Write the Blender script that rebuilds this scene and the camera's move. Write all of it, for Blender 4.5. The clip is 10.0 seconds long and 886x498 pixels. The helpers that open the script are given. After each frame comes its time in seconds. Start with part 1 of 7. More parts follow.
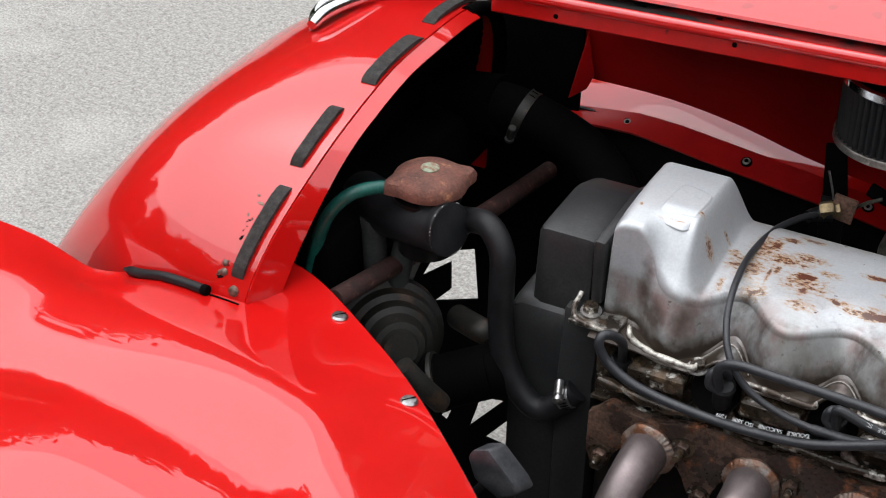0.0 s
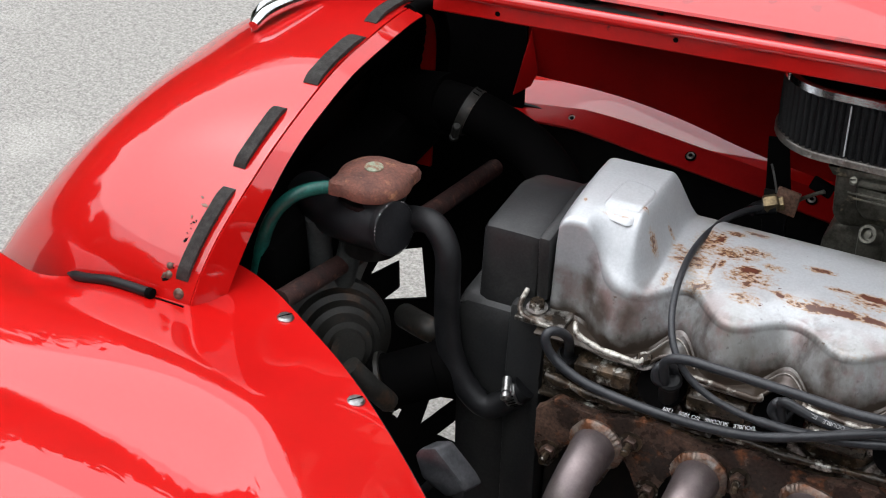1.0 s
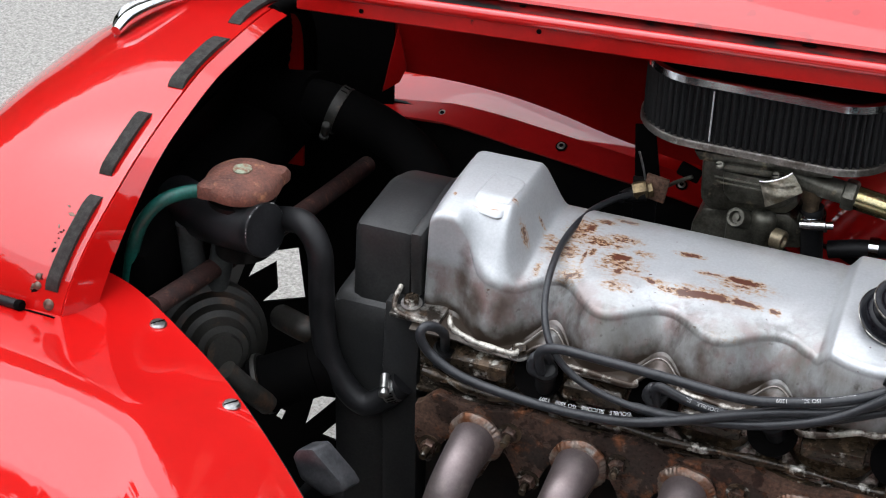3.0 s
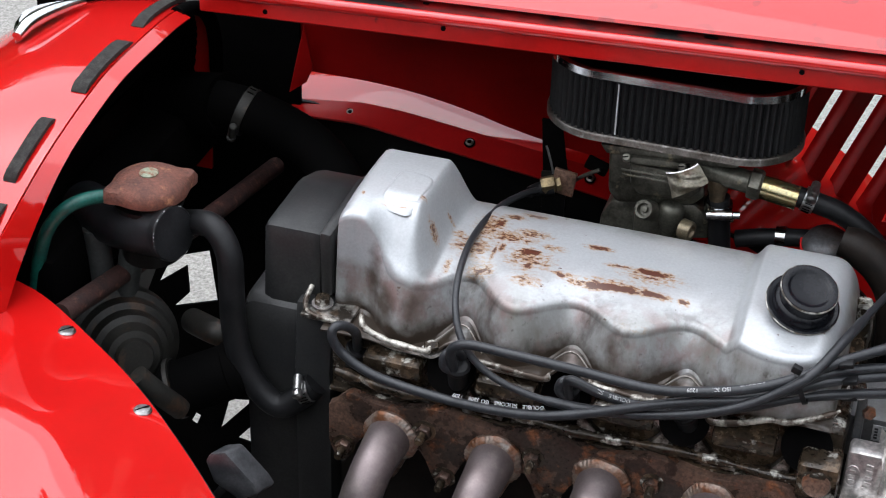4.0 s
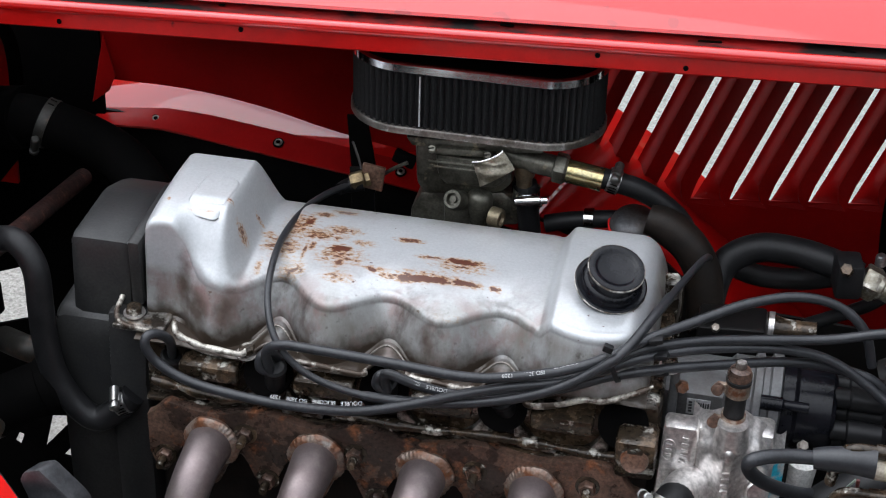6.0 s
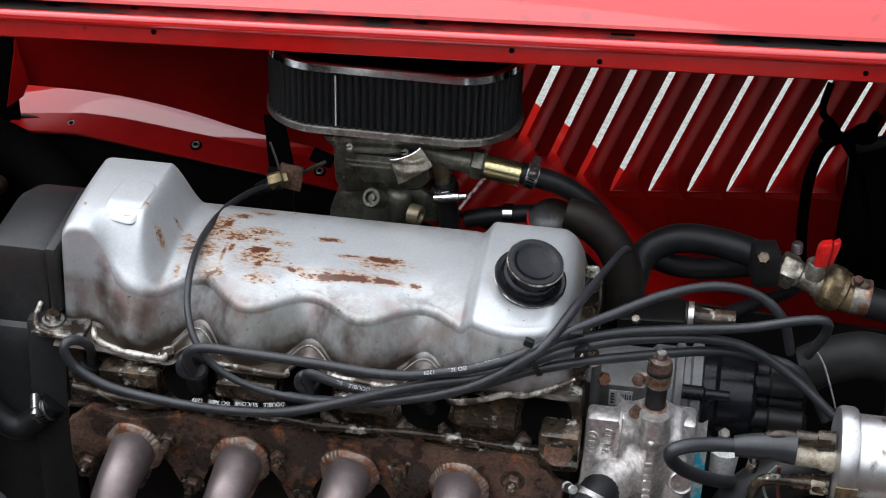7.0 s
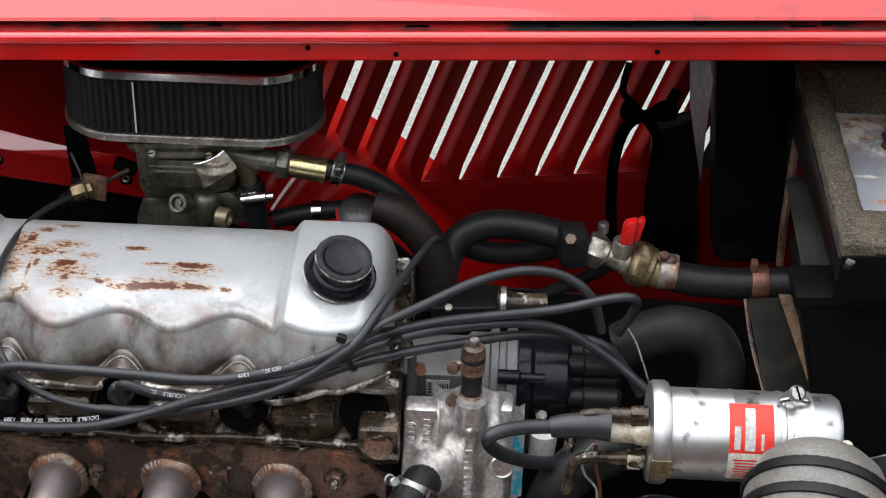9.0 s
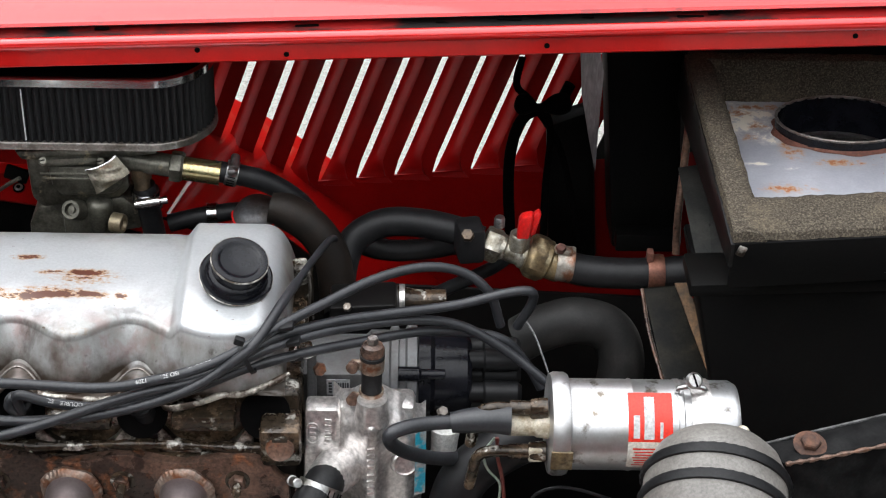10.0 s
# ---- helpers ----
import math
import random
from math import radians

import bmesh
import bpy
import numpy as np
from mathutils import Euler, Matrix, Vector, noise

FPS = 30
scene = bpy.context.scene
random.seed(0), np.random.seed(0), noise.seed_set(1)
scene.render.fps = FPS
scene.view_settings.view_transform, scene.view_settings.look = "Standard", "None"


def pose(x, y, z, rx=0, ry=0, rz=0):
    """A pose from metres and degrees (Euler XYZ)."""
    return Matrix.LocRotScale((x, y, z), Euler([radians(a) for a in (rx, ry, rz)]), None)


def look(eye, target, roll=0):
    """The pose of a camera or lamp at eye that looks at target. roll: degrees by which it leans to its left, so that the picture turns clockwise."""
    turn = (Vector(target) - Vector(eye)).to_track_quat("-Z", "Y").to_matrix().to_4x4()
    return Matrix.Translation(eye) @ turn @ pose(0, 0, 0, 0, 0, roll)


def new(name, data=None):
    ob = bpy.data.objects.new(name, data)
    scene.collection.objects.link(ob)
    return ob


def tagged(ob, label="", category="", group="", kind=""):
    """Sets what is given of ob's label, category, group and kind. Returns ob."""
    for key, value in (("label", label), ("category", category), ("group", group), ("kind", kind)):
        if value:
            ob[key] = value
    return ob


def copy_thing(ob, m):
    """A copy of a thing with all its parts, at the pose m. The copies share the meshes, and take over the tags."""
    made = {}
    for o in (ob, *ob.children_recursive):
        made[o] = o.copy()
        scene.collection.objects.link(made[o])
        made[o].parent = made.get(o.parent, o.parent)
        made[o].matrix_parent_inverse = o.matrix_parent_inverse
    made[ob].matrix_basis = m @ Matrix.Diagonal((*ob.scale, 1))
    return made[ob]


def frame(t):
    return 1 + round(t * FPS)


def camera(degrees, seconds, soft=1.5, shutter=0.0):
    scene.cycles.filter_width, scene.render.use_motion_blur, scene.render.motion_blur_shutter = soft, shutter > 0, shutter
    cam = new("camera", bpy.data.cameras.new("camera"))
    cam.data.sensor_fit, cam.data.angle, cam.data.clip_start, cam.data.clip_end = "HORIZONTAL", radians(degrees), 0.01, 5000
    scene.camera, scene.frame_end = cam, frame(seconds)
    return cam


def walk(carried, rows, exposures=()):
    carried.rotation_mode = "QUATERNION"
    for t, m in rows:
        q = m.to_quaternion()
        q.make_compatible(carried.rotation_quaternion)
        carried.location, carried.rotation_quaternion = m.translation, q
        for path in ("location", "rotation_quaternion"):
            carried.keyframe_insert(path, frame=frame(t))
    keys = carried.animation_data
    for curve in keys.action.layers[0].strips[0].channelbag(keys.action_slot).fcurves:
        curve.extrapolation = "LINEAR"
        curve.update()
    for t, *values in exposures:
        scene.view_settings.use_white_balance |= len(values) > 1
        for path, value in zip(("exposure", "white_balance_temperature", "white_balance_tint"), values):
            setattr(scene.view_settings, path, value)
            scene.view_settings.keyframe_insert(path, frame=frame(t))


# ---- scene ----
cam = camera(27.55, 10.0, soft=1.15)
ROWS = [
    (0, -0.0353, -0.0147, 1.5495, 56.991, -1.336, 26.609),
    (0.5, -0.032, -0.0131, 1.5494, 56.991, -1.331, 25.822),
    (1, -0.0283, -0.0112, 1.5494, 56.995, -1.342, 24.884),
    (1.5, -0.0254, -0.0093, 1.5501, 56.966, -1.349, 23.981),
    (2, -0.0222, -0.0082, 1.5499, 56.975, -1.356, 22.975),
    (3.5, -0.0084, -0.0011, 1.5506, 56.947, -1.32, 19.398),
    (4, -0.0052, -0.0007, 1.55, 56.979, -1.449, 17.816),
    (4.5, -0.0, -0.0, 1.55, 57.006, -1.444, 16.367),
    (5, 0.0058, 0.0014, 1.5496, 57.03, -1.424, 14.698),
    (5.5, 0.0136, 0.0035, 1.5492, 57.046, -1.37, 13.148),
    (7, 0.0263, 0.0054, 1.5497, 57.052, -1.391, 8.989),
    (7.5, 0.0313, 0.0057, 1.5515, 57.004, -1.358, 7.687),
    (8, 0.036, 0.0056, 1.552, 57.007, -1.307, 6.157),
    (8.5, 0.0422, 0.0065, 1.5517, 57.017, -1.28, 4.626),
    (9, 0.0492, 0.0075, 1.5517, 57.011, -1.238, 2.691),
    (9.5, 0.0553, 0.0079, 1.5516, 57.013, -1.285, 0.834),
    (10, 0.0604, 0.0082, 1.5522, 56.991, -1.336, -0.662),
]
walk(cam, [(t, pose(x, y, z, rx, ry, rz)) for t, x, y, z, rx, ry, rz in ROWS],
     [(0.0, 0.91, 6300, 10), (3.5, 1.0, 6100, 10), (5.5, 0.98, 6050, 10), (7.0, 0.95, 6100, 9), (9.0, 1.09, 6300, 9), (10.0, 1.33, 6350, 9)])

# ---- light: an overcast sky, bright overhead ----
SUN_ELEV, SUN_ROT = radians(72), radians(-100)
world = bpy.data.worlds.new("sky")
scene.world = world
world.use_nodes = True
wn = world.node_tree.nodes
wn.clear()
sky = wn.new("ShaderNodeTexSky")
sky.sky_type, sky.sun_disc, sky.sun_elevation, sky.sun_rotation = "NISHITA", False, SUN_ELEV, SUN_ROT
sky.dust_density, sky.ozone_density = 4.0, 1.0
pale = wn.new("ShaderNodeHueSaturation")
pale.inputs["Saturation"].default_value = 0.12
bgn = wn.new("ShaderNodeBackground")
bgn.inputs["Strength"].default_value = 0.13
won = wn.new("ShaderNodeOutputWorld")
world.node_tree.links.new(sky.outputs[0], pale.inputs["Color"])
cloud = wn.new("ShaderNodeMix")
cloud.data_type = "RGBA"
cloud.inputs[0].default_value = 0.6
cloud.inputs[7].default_value = (8.6, 8.7, 8.9, 1)
world.node_tree.links.new(pale.outputs[0], cloud.inputs[6])
world.node_tree.links.new(cloud.outputs[2], bgn.inputs["Color"])
world.node_tree.links.new(bgn.outputs[0], won.inputs["Surface"])
sun = new("sun", bpy.data.lights.new("sun", "SUN"))
sun.data.energy, sun.data.angle, sun.data.color = 0.7, radians(90), (1.0, 0.985, 0.97)
sun.matrix_world = look((math.sin(SUN_ROT) * math.cos(SUN_ELEV) * 6, math.cos(SUN_ROT) * math.cos(SUN_ELEV) * 6, math.sin(SUN_ELEV) * 6), (0, 0, 0))

# ---- materials ----
def material(name, base, rough=0.5, metal=0.0, second=None, scale=30.0, spread=(0.4, 0.65), bump=0.0, bump_scale=200.0,
             coat=0.0, third=None, third_scale=8.0, third_spread=(0.55, 0.7), rough2=None, detail=6.0, coat_rough=0.03, spec=0.5, stretch=(1, 1, 1), grain=0.35, grain_scale=420.0):
    """Principled surface: a base colour, broken up by a second colour at one scale and a third at another, with fine relief."""
    m = bpy.data.materials.new(name)
    m.use_nodes = True
    nt = m.node_tree
    n, l = nt.nodes, nt.links
    b = n["Principled BSDF"]
    b.inputs["Base Color"].default_value = (*base, 1)
    b.inputs["Roughness"].default_value = rough
    b.inputs["Metallic"].default_value = metal
    b.inputs["Coat Weight"].default_value = coat
    b.inputs["Coat Roughness"].default_value = coat_rough
    b.inputs["Coat IOR"].default_value = 1.74
    b.inputs["Specular IOR Level"].default_value = spec
    tc = n.new("ShaderNodeTexCoord")
    mp = n.new("ShaderNodeMapping")
    mp.inputs["Scale"].default_value = stretch
    l.new(tc.outputs["Object"], mp.inputs["Vector"])

    def mask(sc, lo, hi, det):
        t = n.new("ShaderNodeTexNoise")
        t.inputs["Scale"].default_value, t.inputs["Detail"].default_value, t.inputs["Roughness"].default_value = sc, det, 0.62
        l.new(mp.outputs[0], t.inputs["Vector"])
        r = n.new("ShaderNodeMapRange")
        r.inputs["From Min"].default_value, r.inputs["From Max"].default_value = lo, hi
        l.new(t.outputs["Fac"], r.inputs["Value"])
        return r.outputs["Result"]

    colour = None
    for col, sc, sp in ((second, scale, spread), (third, third_scale, third_spread)):
        if col is None:
            continue
        k = mask(sc, sp[0], sp[1], detail)
        mix = n.new("ShaderNodeMix")
        mix.data_type = "RGBA"
        l.new(k, mix.inputs[0])
        if colour is None:
            mix.inputs[6].default_value = (*base, 1)
        else:
            l.new(colour, mix.inputs[6])
        mix.inputs[7].default_value = (*col, 1)
        colour = mix.outputs[2]
        if rough2 is not None and col is second:
            rr = n.new("ShaderNodeMapRange")
            rr.inputs["To Min"].default_value, rr.inputs["To Max"].default_value = rough, rough2
            l.new(k, rr.inputs["Value"])
            l.new(rr.outputs["Result"], b.inputs["Roughness"])
    if grain > 0:
        g = mask(grain_scale, 0.25, 0.75, 5.0)
        gr = n.new("ShaderNodeMapRange")
        gr.inputs["To Min"].default_value, gr.inputs["To Max"].default_value = 1 - grain, 1 + grain
        l.new(g, gr.inputs["Value"])
        sc = n.new("ShaderNodeVectorMath")
        sc.operation = "SCALE"
        if colour is None:
            sc.inputs[0].default_value = base
        else:
            l.new(colour, sc.inputs[0])
        l.new(gr.outputs[0], sc.inputs["Scale"])
        colour = sc.outputs[0]
    if colour is not None:
        l.new(colour, b.inputs["Base Color"])
    if bump > 0:
        t = n.new("ShaderNodeTexNoise")
        t.inputs["Scale"].default_value, t.inputs["Detail"].default_value = bump_scale, 5.0
        l.new(mp.outputs[0], t.inputs["Vector"])
        bp = n.new("ShaderNodeBump")
        bp.inputs["Strength"].default_value, bp.inputs["Distance"].default_value = bump, 0.001
        l.new(t.outputs["Fac"], bp.inputs["Height"])
        l.new(bp.outputs[0], b.inputs["Normal"])
    return m


RED = material("red_paint", (0.56, 0.006, 0.005), 0.4, spec=0.08, grain=0.0, coat=1.0, coat_rough=0.015, second=(0.50, 0.005, 0.004), scale=6.0, bump=0.02, bump_scale=60.0)
# Body red darkened for the shade on inner faces, and less polished than outside.
SHADED_RED = material("shaded_red_paint", (0.34, 0.0035, 0.0035), 0.42, spec=0.12, grain=0.06, second=(0.25, 0.0035, 0.0035), scale=9.0, coat=0.12, coat_rough=0.22, bump=0.03, bump_scale=70.0)
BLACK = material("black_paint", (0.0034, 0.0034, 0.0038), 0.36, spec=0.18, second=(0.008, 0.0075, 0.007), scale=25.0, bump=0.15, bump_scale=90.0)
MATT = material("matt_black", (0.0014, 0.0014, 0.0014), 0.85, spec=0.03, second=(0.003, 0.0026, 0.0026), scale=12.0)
RUBBER = material("rubber", (0.007, 0.007, 0.0077), 0.45, spec=0.24, second=(0.013, 0.013, 0.014), scale=40.0, bump=0.08, bump_scale=300.0)
LEAD = material("silicone_lead", (0.020, 0.021, 0.024), 0.36, spec=0.45, second=(0.030, 0.031, 0.035), scale=60.0)
PLASTIC = material("dusty_black_plastic", (0.014, 0.0145, 0.0155), 0.40, spec=0.34, second=(0.034, 0.0335, 0.0325), scale=12.0, spread=(0.38, 0.70), bump=0.15, bump_scale=400.0)
COVER = material("silver_painted_steel", (0.47, 0.482, 0.495), 0.29, metal=0.30, grain=0.10, second=(0.42, 0.432, 0.445), scale=18.0, bump=0.03, bump_scale=150.0, spec=0.6)
ALU = material("dull_cast_aluminium", (0.62, 0.595, 0.58), 0.30, metal=0.80, second=(0.30, 0.265, 0.25), scale=22.0, spread=(0.48, 0.70), grain=0.45, grain_scale=240.0, bump=0.6, bump_scale=110.0, third=(0.72, 0.70, 0.68), third_scale=70.0)
# The pale third colour paints in glints on the wet oil.
OILY = material("oily_cast_iron", (0.034, 0.025, 0.017), 0.20, metal=0.3, second=(0.15, 0.098, 0.058), scale=34.0, spread=(0.50, 0.70), grain=0.7, grain_scale=260.0, bump=1.0, bump_scale=110.0, third=(0.50, 0.48, 0.43), third_scale=70.0, third_spread=(0.58, 0.66), rough2=0.4)
# Iron taken near black: the shadow behind the manifold is put into the colour.
SHADED_IRON = material("shaded_iron", (0.006, 0.005, 0.0045), 0.6, spec=0.2, second=(0.014, 0.011, 0.009), scale=30.0, bump=0.6, bump_scale=120.0)
RUST = material("rusty_iron", (0.20, 0.118, 0.085), 0.34, metal=0.3, second=(0.040, 0.027, 0.022), scale=15.0, spread=(0.42, 0.60), grain=0.7, grain_scale=300.0, bump=1.0, bump_scale=130.0, third=(0.26, 0.10, 0.045), third_scale=55.0, third_spread=(0.55, 0.70), rough2=0.26)
CAPRUST = material("rusted_cap", (0.150, 0.055, 0.036), 0.75, second=(0.075, 0.029, 0.021), scale=55.0, bump=1.0, bump_scale=330.0, third=(0.34, 0.15, 0.075), third_scale=80.0, third_spread=(0.60, 0.74))
PIPE = material("heat_stained_steel", (0.225, 0.185, 0.185), 0.40, metal=0.7, grain=0.12, second=(0.140, 0.104, 0.100), scale=14.0, bump=0.10, bump_scale=300.0, third=(0.25, 0.21, 0.2), third_scale=40.0)
WELD = material("weld_bead", (0.26, 0.20, 0.165), 0.42, metal=0.6, second=(0.19, 0.075, 0.034), scale=60.0, spread=(0.44, 0.62), bump=0.8, bump_scale=260.0, third=(0.36, 0.33, 0.30), third_scale=50.0, third_spread=(0.58, 0.68))
STEEL = material("zinc_plated_steel", (0.46, 0.46, 0.46), 0.3, metal=0.95, second=(0.26, 0.25, 0.23), scale=90.0)
CHROME = material("chrome", (0.8, 0.8, 0.82), 0.08, metal=1.0, second=(0.6, 0.6, 0.6), scale=40.0, rough2=0.2)
BRASS = material("brass", (0.30, 0.225, 0.12), 0.45, metal=0.8, second=(0.1, 0.075, 0.05), scale=60.0, bump=0.5, bump_scale=160.0, third=(0.3, 0.25, 0.16), third_scale=90.0)
CARB = material("carburettor_alloy", (0.135, 0.130, 0.106), 0.4, metal=0.6, second=(0.045, 0.041, 0.032), scale=32.0, spread=(0.42, 0.62), bump=0.45, bump_scale=140.0, third=(0.33, 0.28, 0.19), third_scale=55.0, third_spread=(0.6, 0.72))
FOAM = material("dusty_foam", (0.044, 0.037, 0.029), 0.95, spec=0.1, second=(0.108, 0.092, 0.070), scale=620.0, spread=(0.46, 0.60), bump=1.0, bump_scale=700.0, third=(0.115, 0.095, 0.068), third_scale=26.0, third_spread=(0.52, 0.78), grain=0.5)
PLEAT = material("filter_mesh", (0.007, 0.007, 0.0075), 0.6, spec=0.3, second=(0.013, 0.013, 0.014), scale=300.0, bump=0.4, bump_scale=1500.0)
STRAP = material("webbing", (0.022, 0.02, 0.018), 0.9, second=(0.05, 0.047, 0.043), scale=160.0, bump=1.0, bump_scale=1400.0)
TRAY = material("worn_grey_tray", (0.30, 0.31, 0.345), 0.28, grain=0.08, second=(0.40, 0.41, 0.45), scale=14.0, spread=(0.42, 0.66), bump=0.1, bump_scale=90.0)
TARMAC = material("pale_tarmac", (0.36, 0.345, 0.318), 0.9, second=(0.21, 0.2, 0.185), scale=90.0, spread=(0.42, 0.72), grain=0.55, grain_scale=220.0, bump=0.8, bump_scale=140.0, third=(0.40, 0.385, 0.355), third_scale=3.0)
RODRUST = material("rusted_rod", (0.050, 0.018, 0.014), 0.8, second=(0.020, 0.010, 0.009), scale=60.0, bump=0.7, bump_scale=260.0, third=(0.14, 0.06, 0.042), third_scale=90.0)
DIRTYALU = material("dirty_light_alloy", (0.42, 0.40, 0.37), 0.34, metal=0.7, second=(0.03, 0.024, 0.018), scale=60.0, spread=(0.38, 0.54), bump=0.8, bump_scale=160.0, third=(0.16, 0.10, 0.06), third_scale=38.0)
LIP = material("chipped_white_edge", (0.56, 0.53, 0.47), 0.36, metal=0.4, second=(0.05, 0.034, 0.024), scale=60.0, spread=(0.42, 0.55), bump=0.6, bump_scale=200.0)
TIN = material("worn_tin_rim", (0.26, 0.24, 0.22), 0.4, metal=0.8, second=(0.10, 0.085, 0.07), scale=40.0, bump=0.3, bump_scale=150.0, third=(0.5, 0.48, 0.46), third_scale=90.0, third_spread=(0.6, 0.72))
WHITE = material("white_print", (0.5, 0.5, 0.5), 0.5, second=(0.4, 0.4, 0.4), scale=300.0)
REDLABEL = material("red_label", (0.7, 0.03, 0.015), 0.45, second=(0.6, 0.03, 0.015), scale=50.0)
REDPLASTIC = material("red_plastic", (0.65, 0.012, 0.01), 0.35, second=(0.5, 0.01, 0.01), scale=60.0)
GREEN = material("green_hose_rubber", (0.01, 0.11, 0.085), 0.4, second=(0.006, 0.06, 0.05), scale=40.0)
CREAM = material("cream_plastic", (0.52, 0.47, 0.38), 0.5, second=(0.20, 0.155, 0.09), scale=70.0, spread=(0.42, 0.66), bump=0.3, bump_scale=200.0)


# ---- mesh tools ----
def part(name, bm, mat, parent=None, label="", smooth=True):
    me = bpy.data.meshes.new(name)
    bm.normal_update()
    bm.to_mesh(me)
    bm.free()
    me.materials.append(mat)
    if smooth:
        me.polygons.foreach_set("use_smooth", [True] * len(me.polygons))
        me.set_sharp_from_angle(angle=radians(38))
    ob = new(name, me)
    if parent is not None:
        ob.parent = parent
    if label:
        ob["label"] = label
    return ob


def thing(name, label, category, group="", kind=""):
    return tagged(new(name), label, category, group, kind)


def spline(pts, per=8):
    """Points along a smooth curve through pts."""
    p = [Vector(q) for q in pts]
    if len(p) < 3:
        return [p[0].lerp(p[1], i / per) for i in range(per + 1)]
    p = [p[0] * 2 - p[1]] + p + [p[-1] * 2 - p[-2]]
    out = []
    for i in range(1, len(p) - 2):
        a, b, c, d = p[i - 1:i + 3]
        for k in range(per):
            t = k / per
            out.append(0.5 * (2 * b + (c - a) * t + (2 * a - 5 * b + 4 * c - d) * t * t + (3 * b - a - 3 * c + d) * t ** 3))
    out.append(p[-2])
    return out


def tube(pts, r, seg=12, per=8, bm=None, caps=True, smooth_path=True):
    """A round tube along pts; r is a radius or a function of 0..1."""
    bm = bm or bmesh.new()
    path = spline(pts, per) if smooth_path else [Vector(q) for q in pts]
    n = len(path)
    nor, rings = None, []
    for i, p in enumerate(path):
        d = (path[min(i + 1, n - 1)] - path[max(i - 1, 0)]).normalized()
        if nor is None:
            nor = d.orthogonal().normalized()
        nor = (nor - d * nor.dot(d)).normalized()
        bi = d.cross(nor)
        rad = r(i / (n - 1)) if callable(r) else r
        rings.append([bm.verts.new(p + (nor * math.cos(2 * math.pi * k / seg) + bi * math.sin(2 * math.pi * k / seg)) * rad) for k in range(seg)])
    for a, b in zip(rings, rings[1:]):
        for k in range(seg):
            bm.faces.new((a[k], a[(k + 1) % seg], b[(k + 1) % seg], b[k]))
    if caps:
        bm.faces.new(rings[0][::-1])
        bm.faces.new(rings[-1])
    return bm


def lathe(profile, origin, axis, seg=32, bm=None, wave=None, squash=None, caps=True):
    """A profile of (radius, height) turned about an axis. wave(angle, radius) -> radius; squash: (direction, half length) stretches the circle to an oval."""
    bm = bm or bmesh.new()
    o, ax = Vector(origin), Vector(axis).normalized()
    u = Vector(squash[0]).normalized() if squash else ax.orthogonal().normalized()
    v = ax.cross(u)
    rings = []
    for r, h in profile:
        ring = []
        for k in range(seg):
            a = 2 * math.pi * k / seg
            rr = wave(a, r) if wave else r
            q = o + ax * h + (u * math.cos(a) + v * math.sin(a)) * rr
            if squash:
                q += u * squash[1] * (1 if math.cos(a) > 1e-6 else -1 if math.cos(a) < -1e-6 else 0)
            ring.append(bm.verts.new(q))
        rings.append(ring)
    for a, b in zip(rings, rings[1:]):
        for k in range(seg):
            bm.faces.new((a[k], a[(k + 1) % seg], b[(k + 1) % seg], b[k]))
    ends = caps and abs(profile[0][0] - profile[-1][0]) + abs(profile[0][1] - profile[-1][1]) > 1e-6
    if ends and profile[0][0] > 1e-5:
        bm.faces.new(rings[0][::-1])
    if ends and profile[-1][0] > 1e-5:
        bm.faces.new(rings[-1])
    bmesh.ops.remove_doubles(bm, verts=bm.verts, dist=1e-5)
    bmesh.ops.recalc_face_normals(bm, faces=bm.faces)
    return bm


def block(centre, size, bevel=0.003, turn=(0, 0, 0), bm=None, seg=2, taper=1.0):
    """A box with rounded edges; taper scales its top."""
    own = bmesh.new()
    bmesh.ops.create_cube(own, size=1)
    for w in own.verts:
        k = taper if w.co.z > 0 else 1.0
        w.co = Vector((w.co.x * size[0] * k, w.co.y * size[1] * k, w.co.z * size[2]))
    if bevel > 0:
        bmesh.ops.bevel(own, geom=list(own.edges), offset=bevel, segments=seg, affect="EDGES", profile=0.5)
    bmesh.ops.transform(own, matrix=pose(*centre, *turn), verts=own.verts)
    if bm is None:
        return own
    me = bpy.data.meshes.new("joined")
    own.to_mesh(me)
    own.free()
    bm.from_mesh(me)
    bpy.data.meshes.remove(me)
    return bm


def sheet(fn, nu, nv, thick=0.0, away=None):
    """A surface fn(u, v) on 0..1, with a thickness laid along its normals."""
    bm = bmesh.new()
    g = [[bm.verts.new(fn(i / nu, j / nv)) for j in range(nv + 1)] for i in range(nu + 1)]
    for i in range(nu):
        for j in range(nv):
            bm.faces.new((g[i][j], g[i + 1][j], g[i + 1][j + 1], g[i][j + 1]))
    bm.normal_update()
    if away is not None:
        mid = g[nu // 2][nv // 2]
        if mid.normal.dot(Vector(away)) < 0:
            bmesh.ops.reverse_faces(bm, faces=bm.faces)
            bm.normal_update()
    if thick:
        res = bmesh.ops.solidify(bm, geom=list(bm.faces), thickness=thick)
    return bm


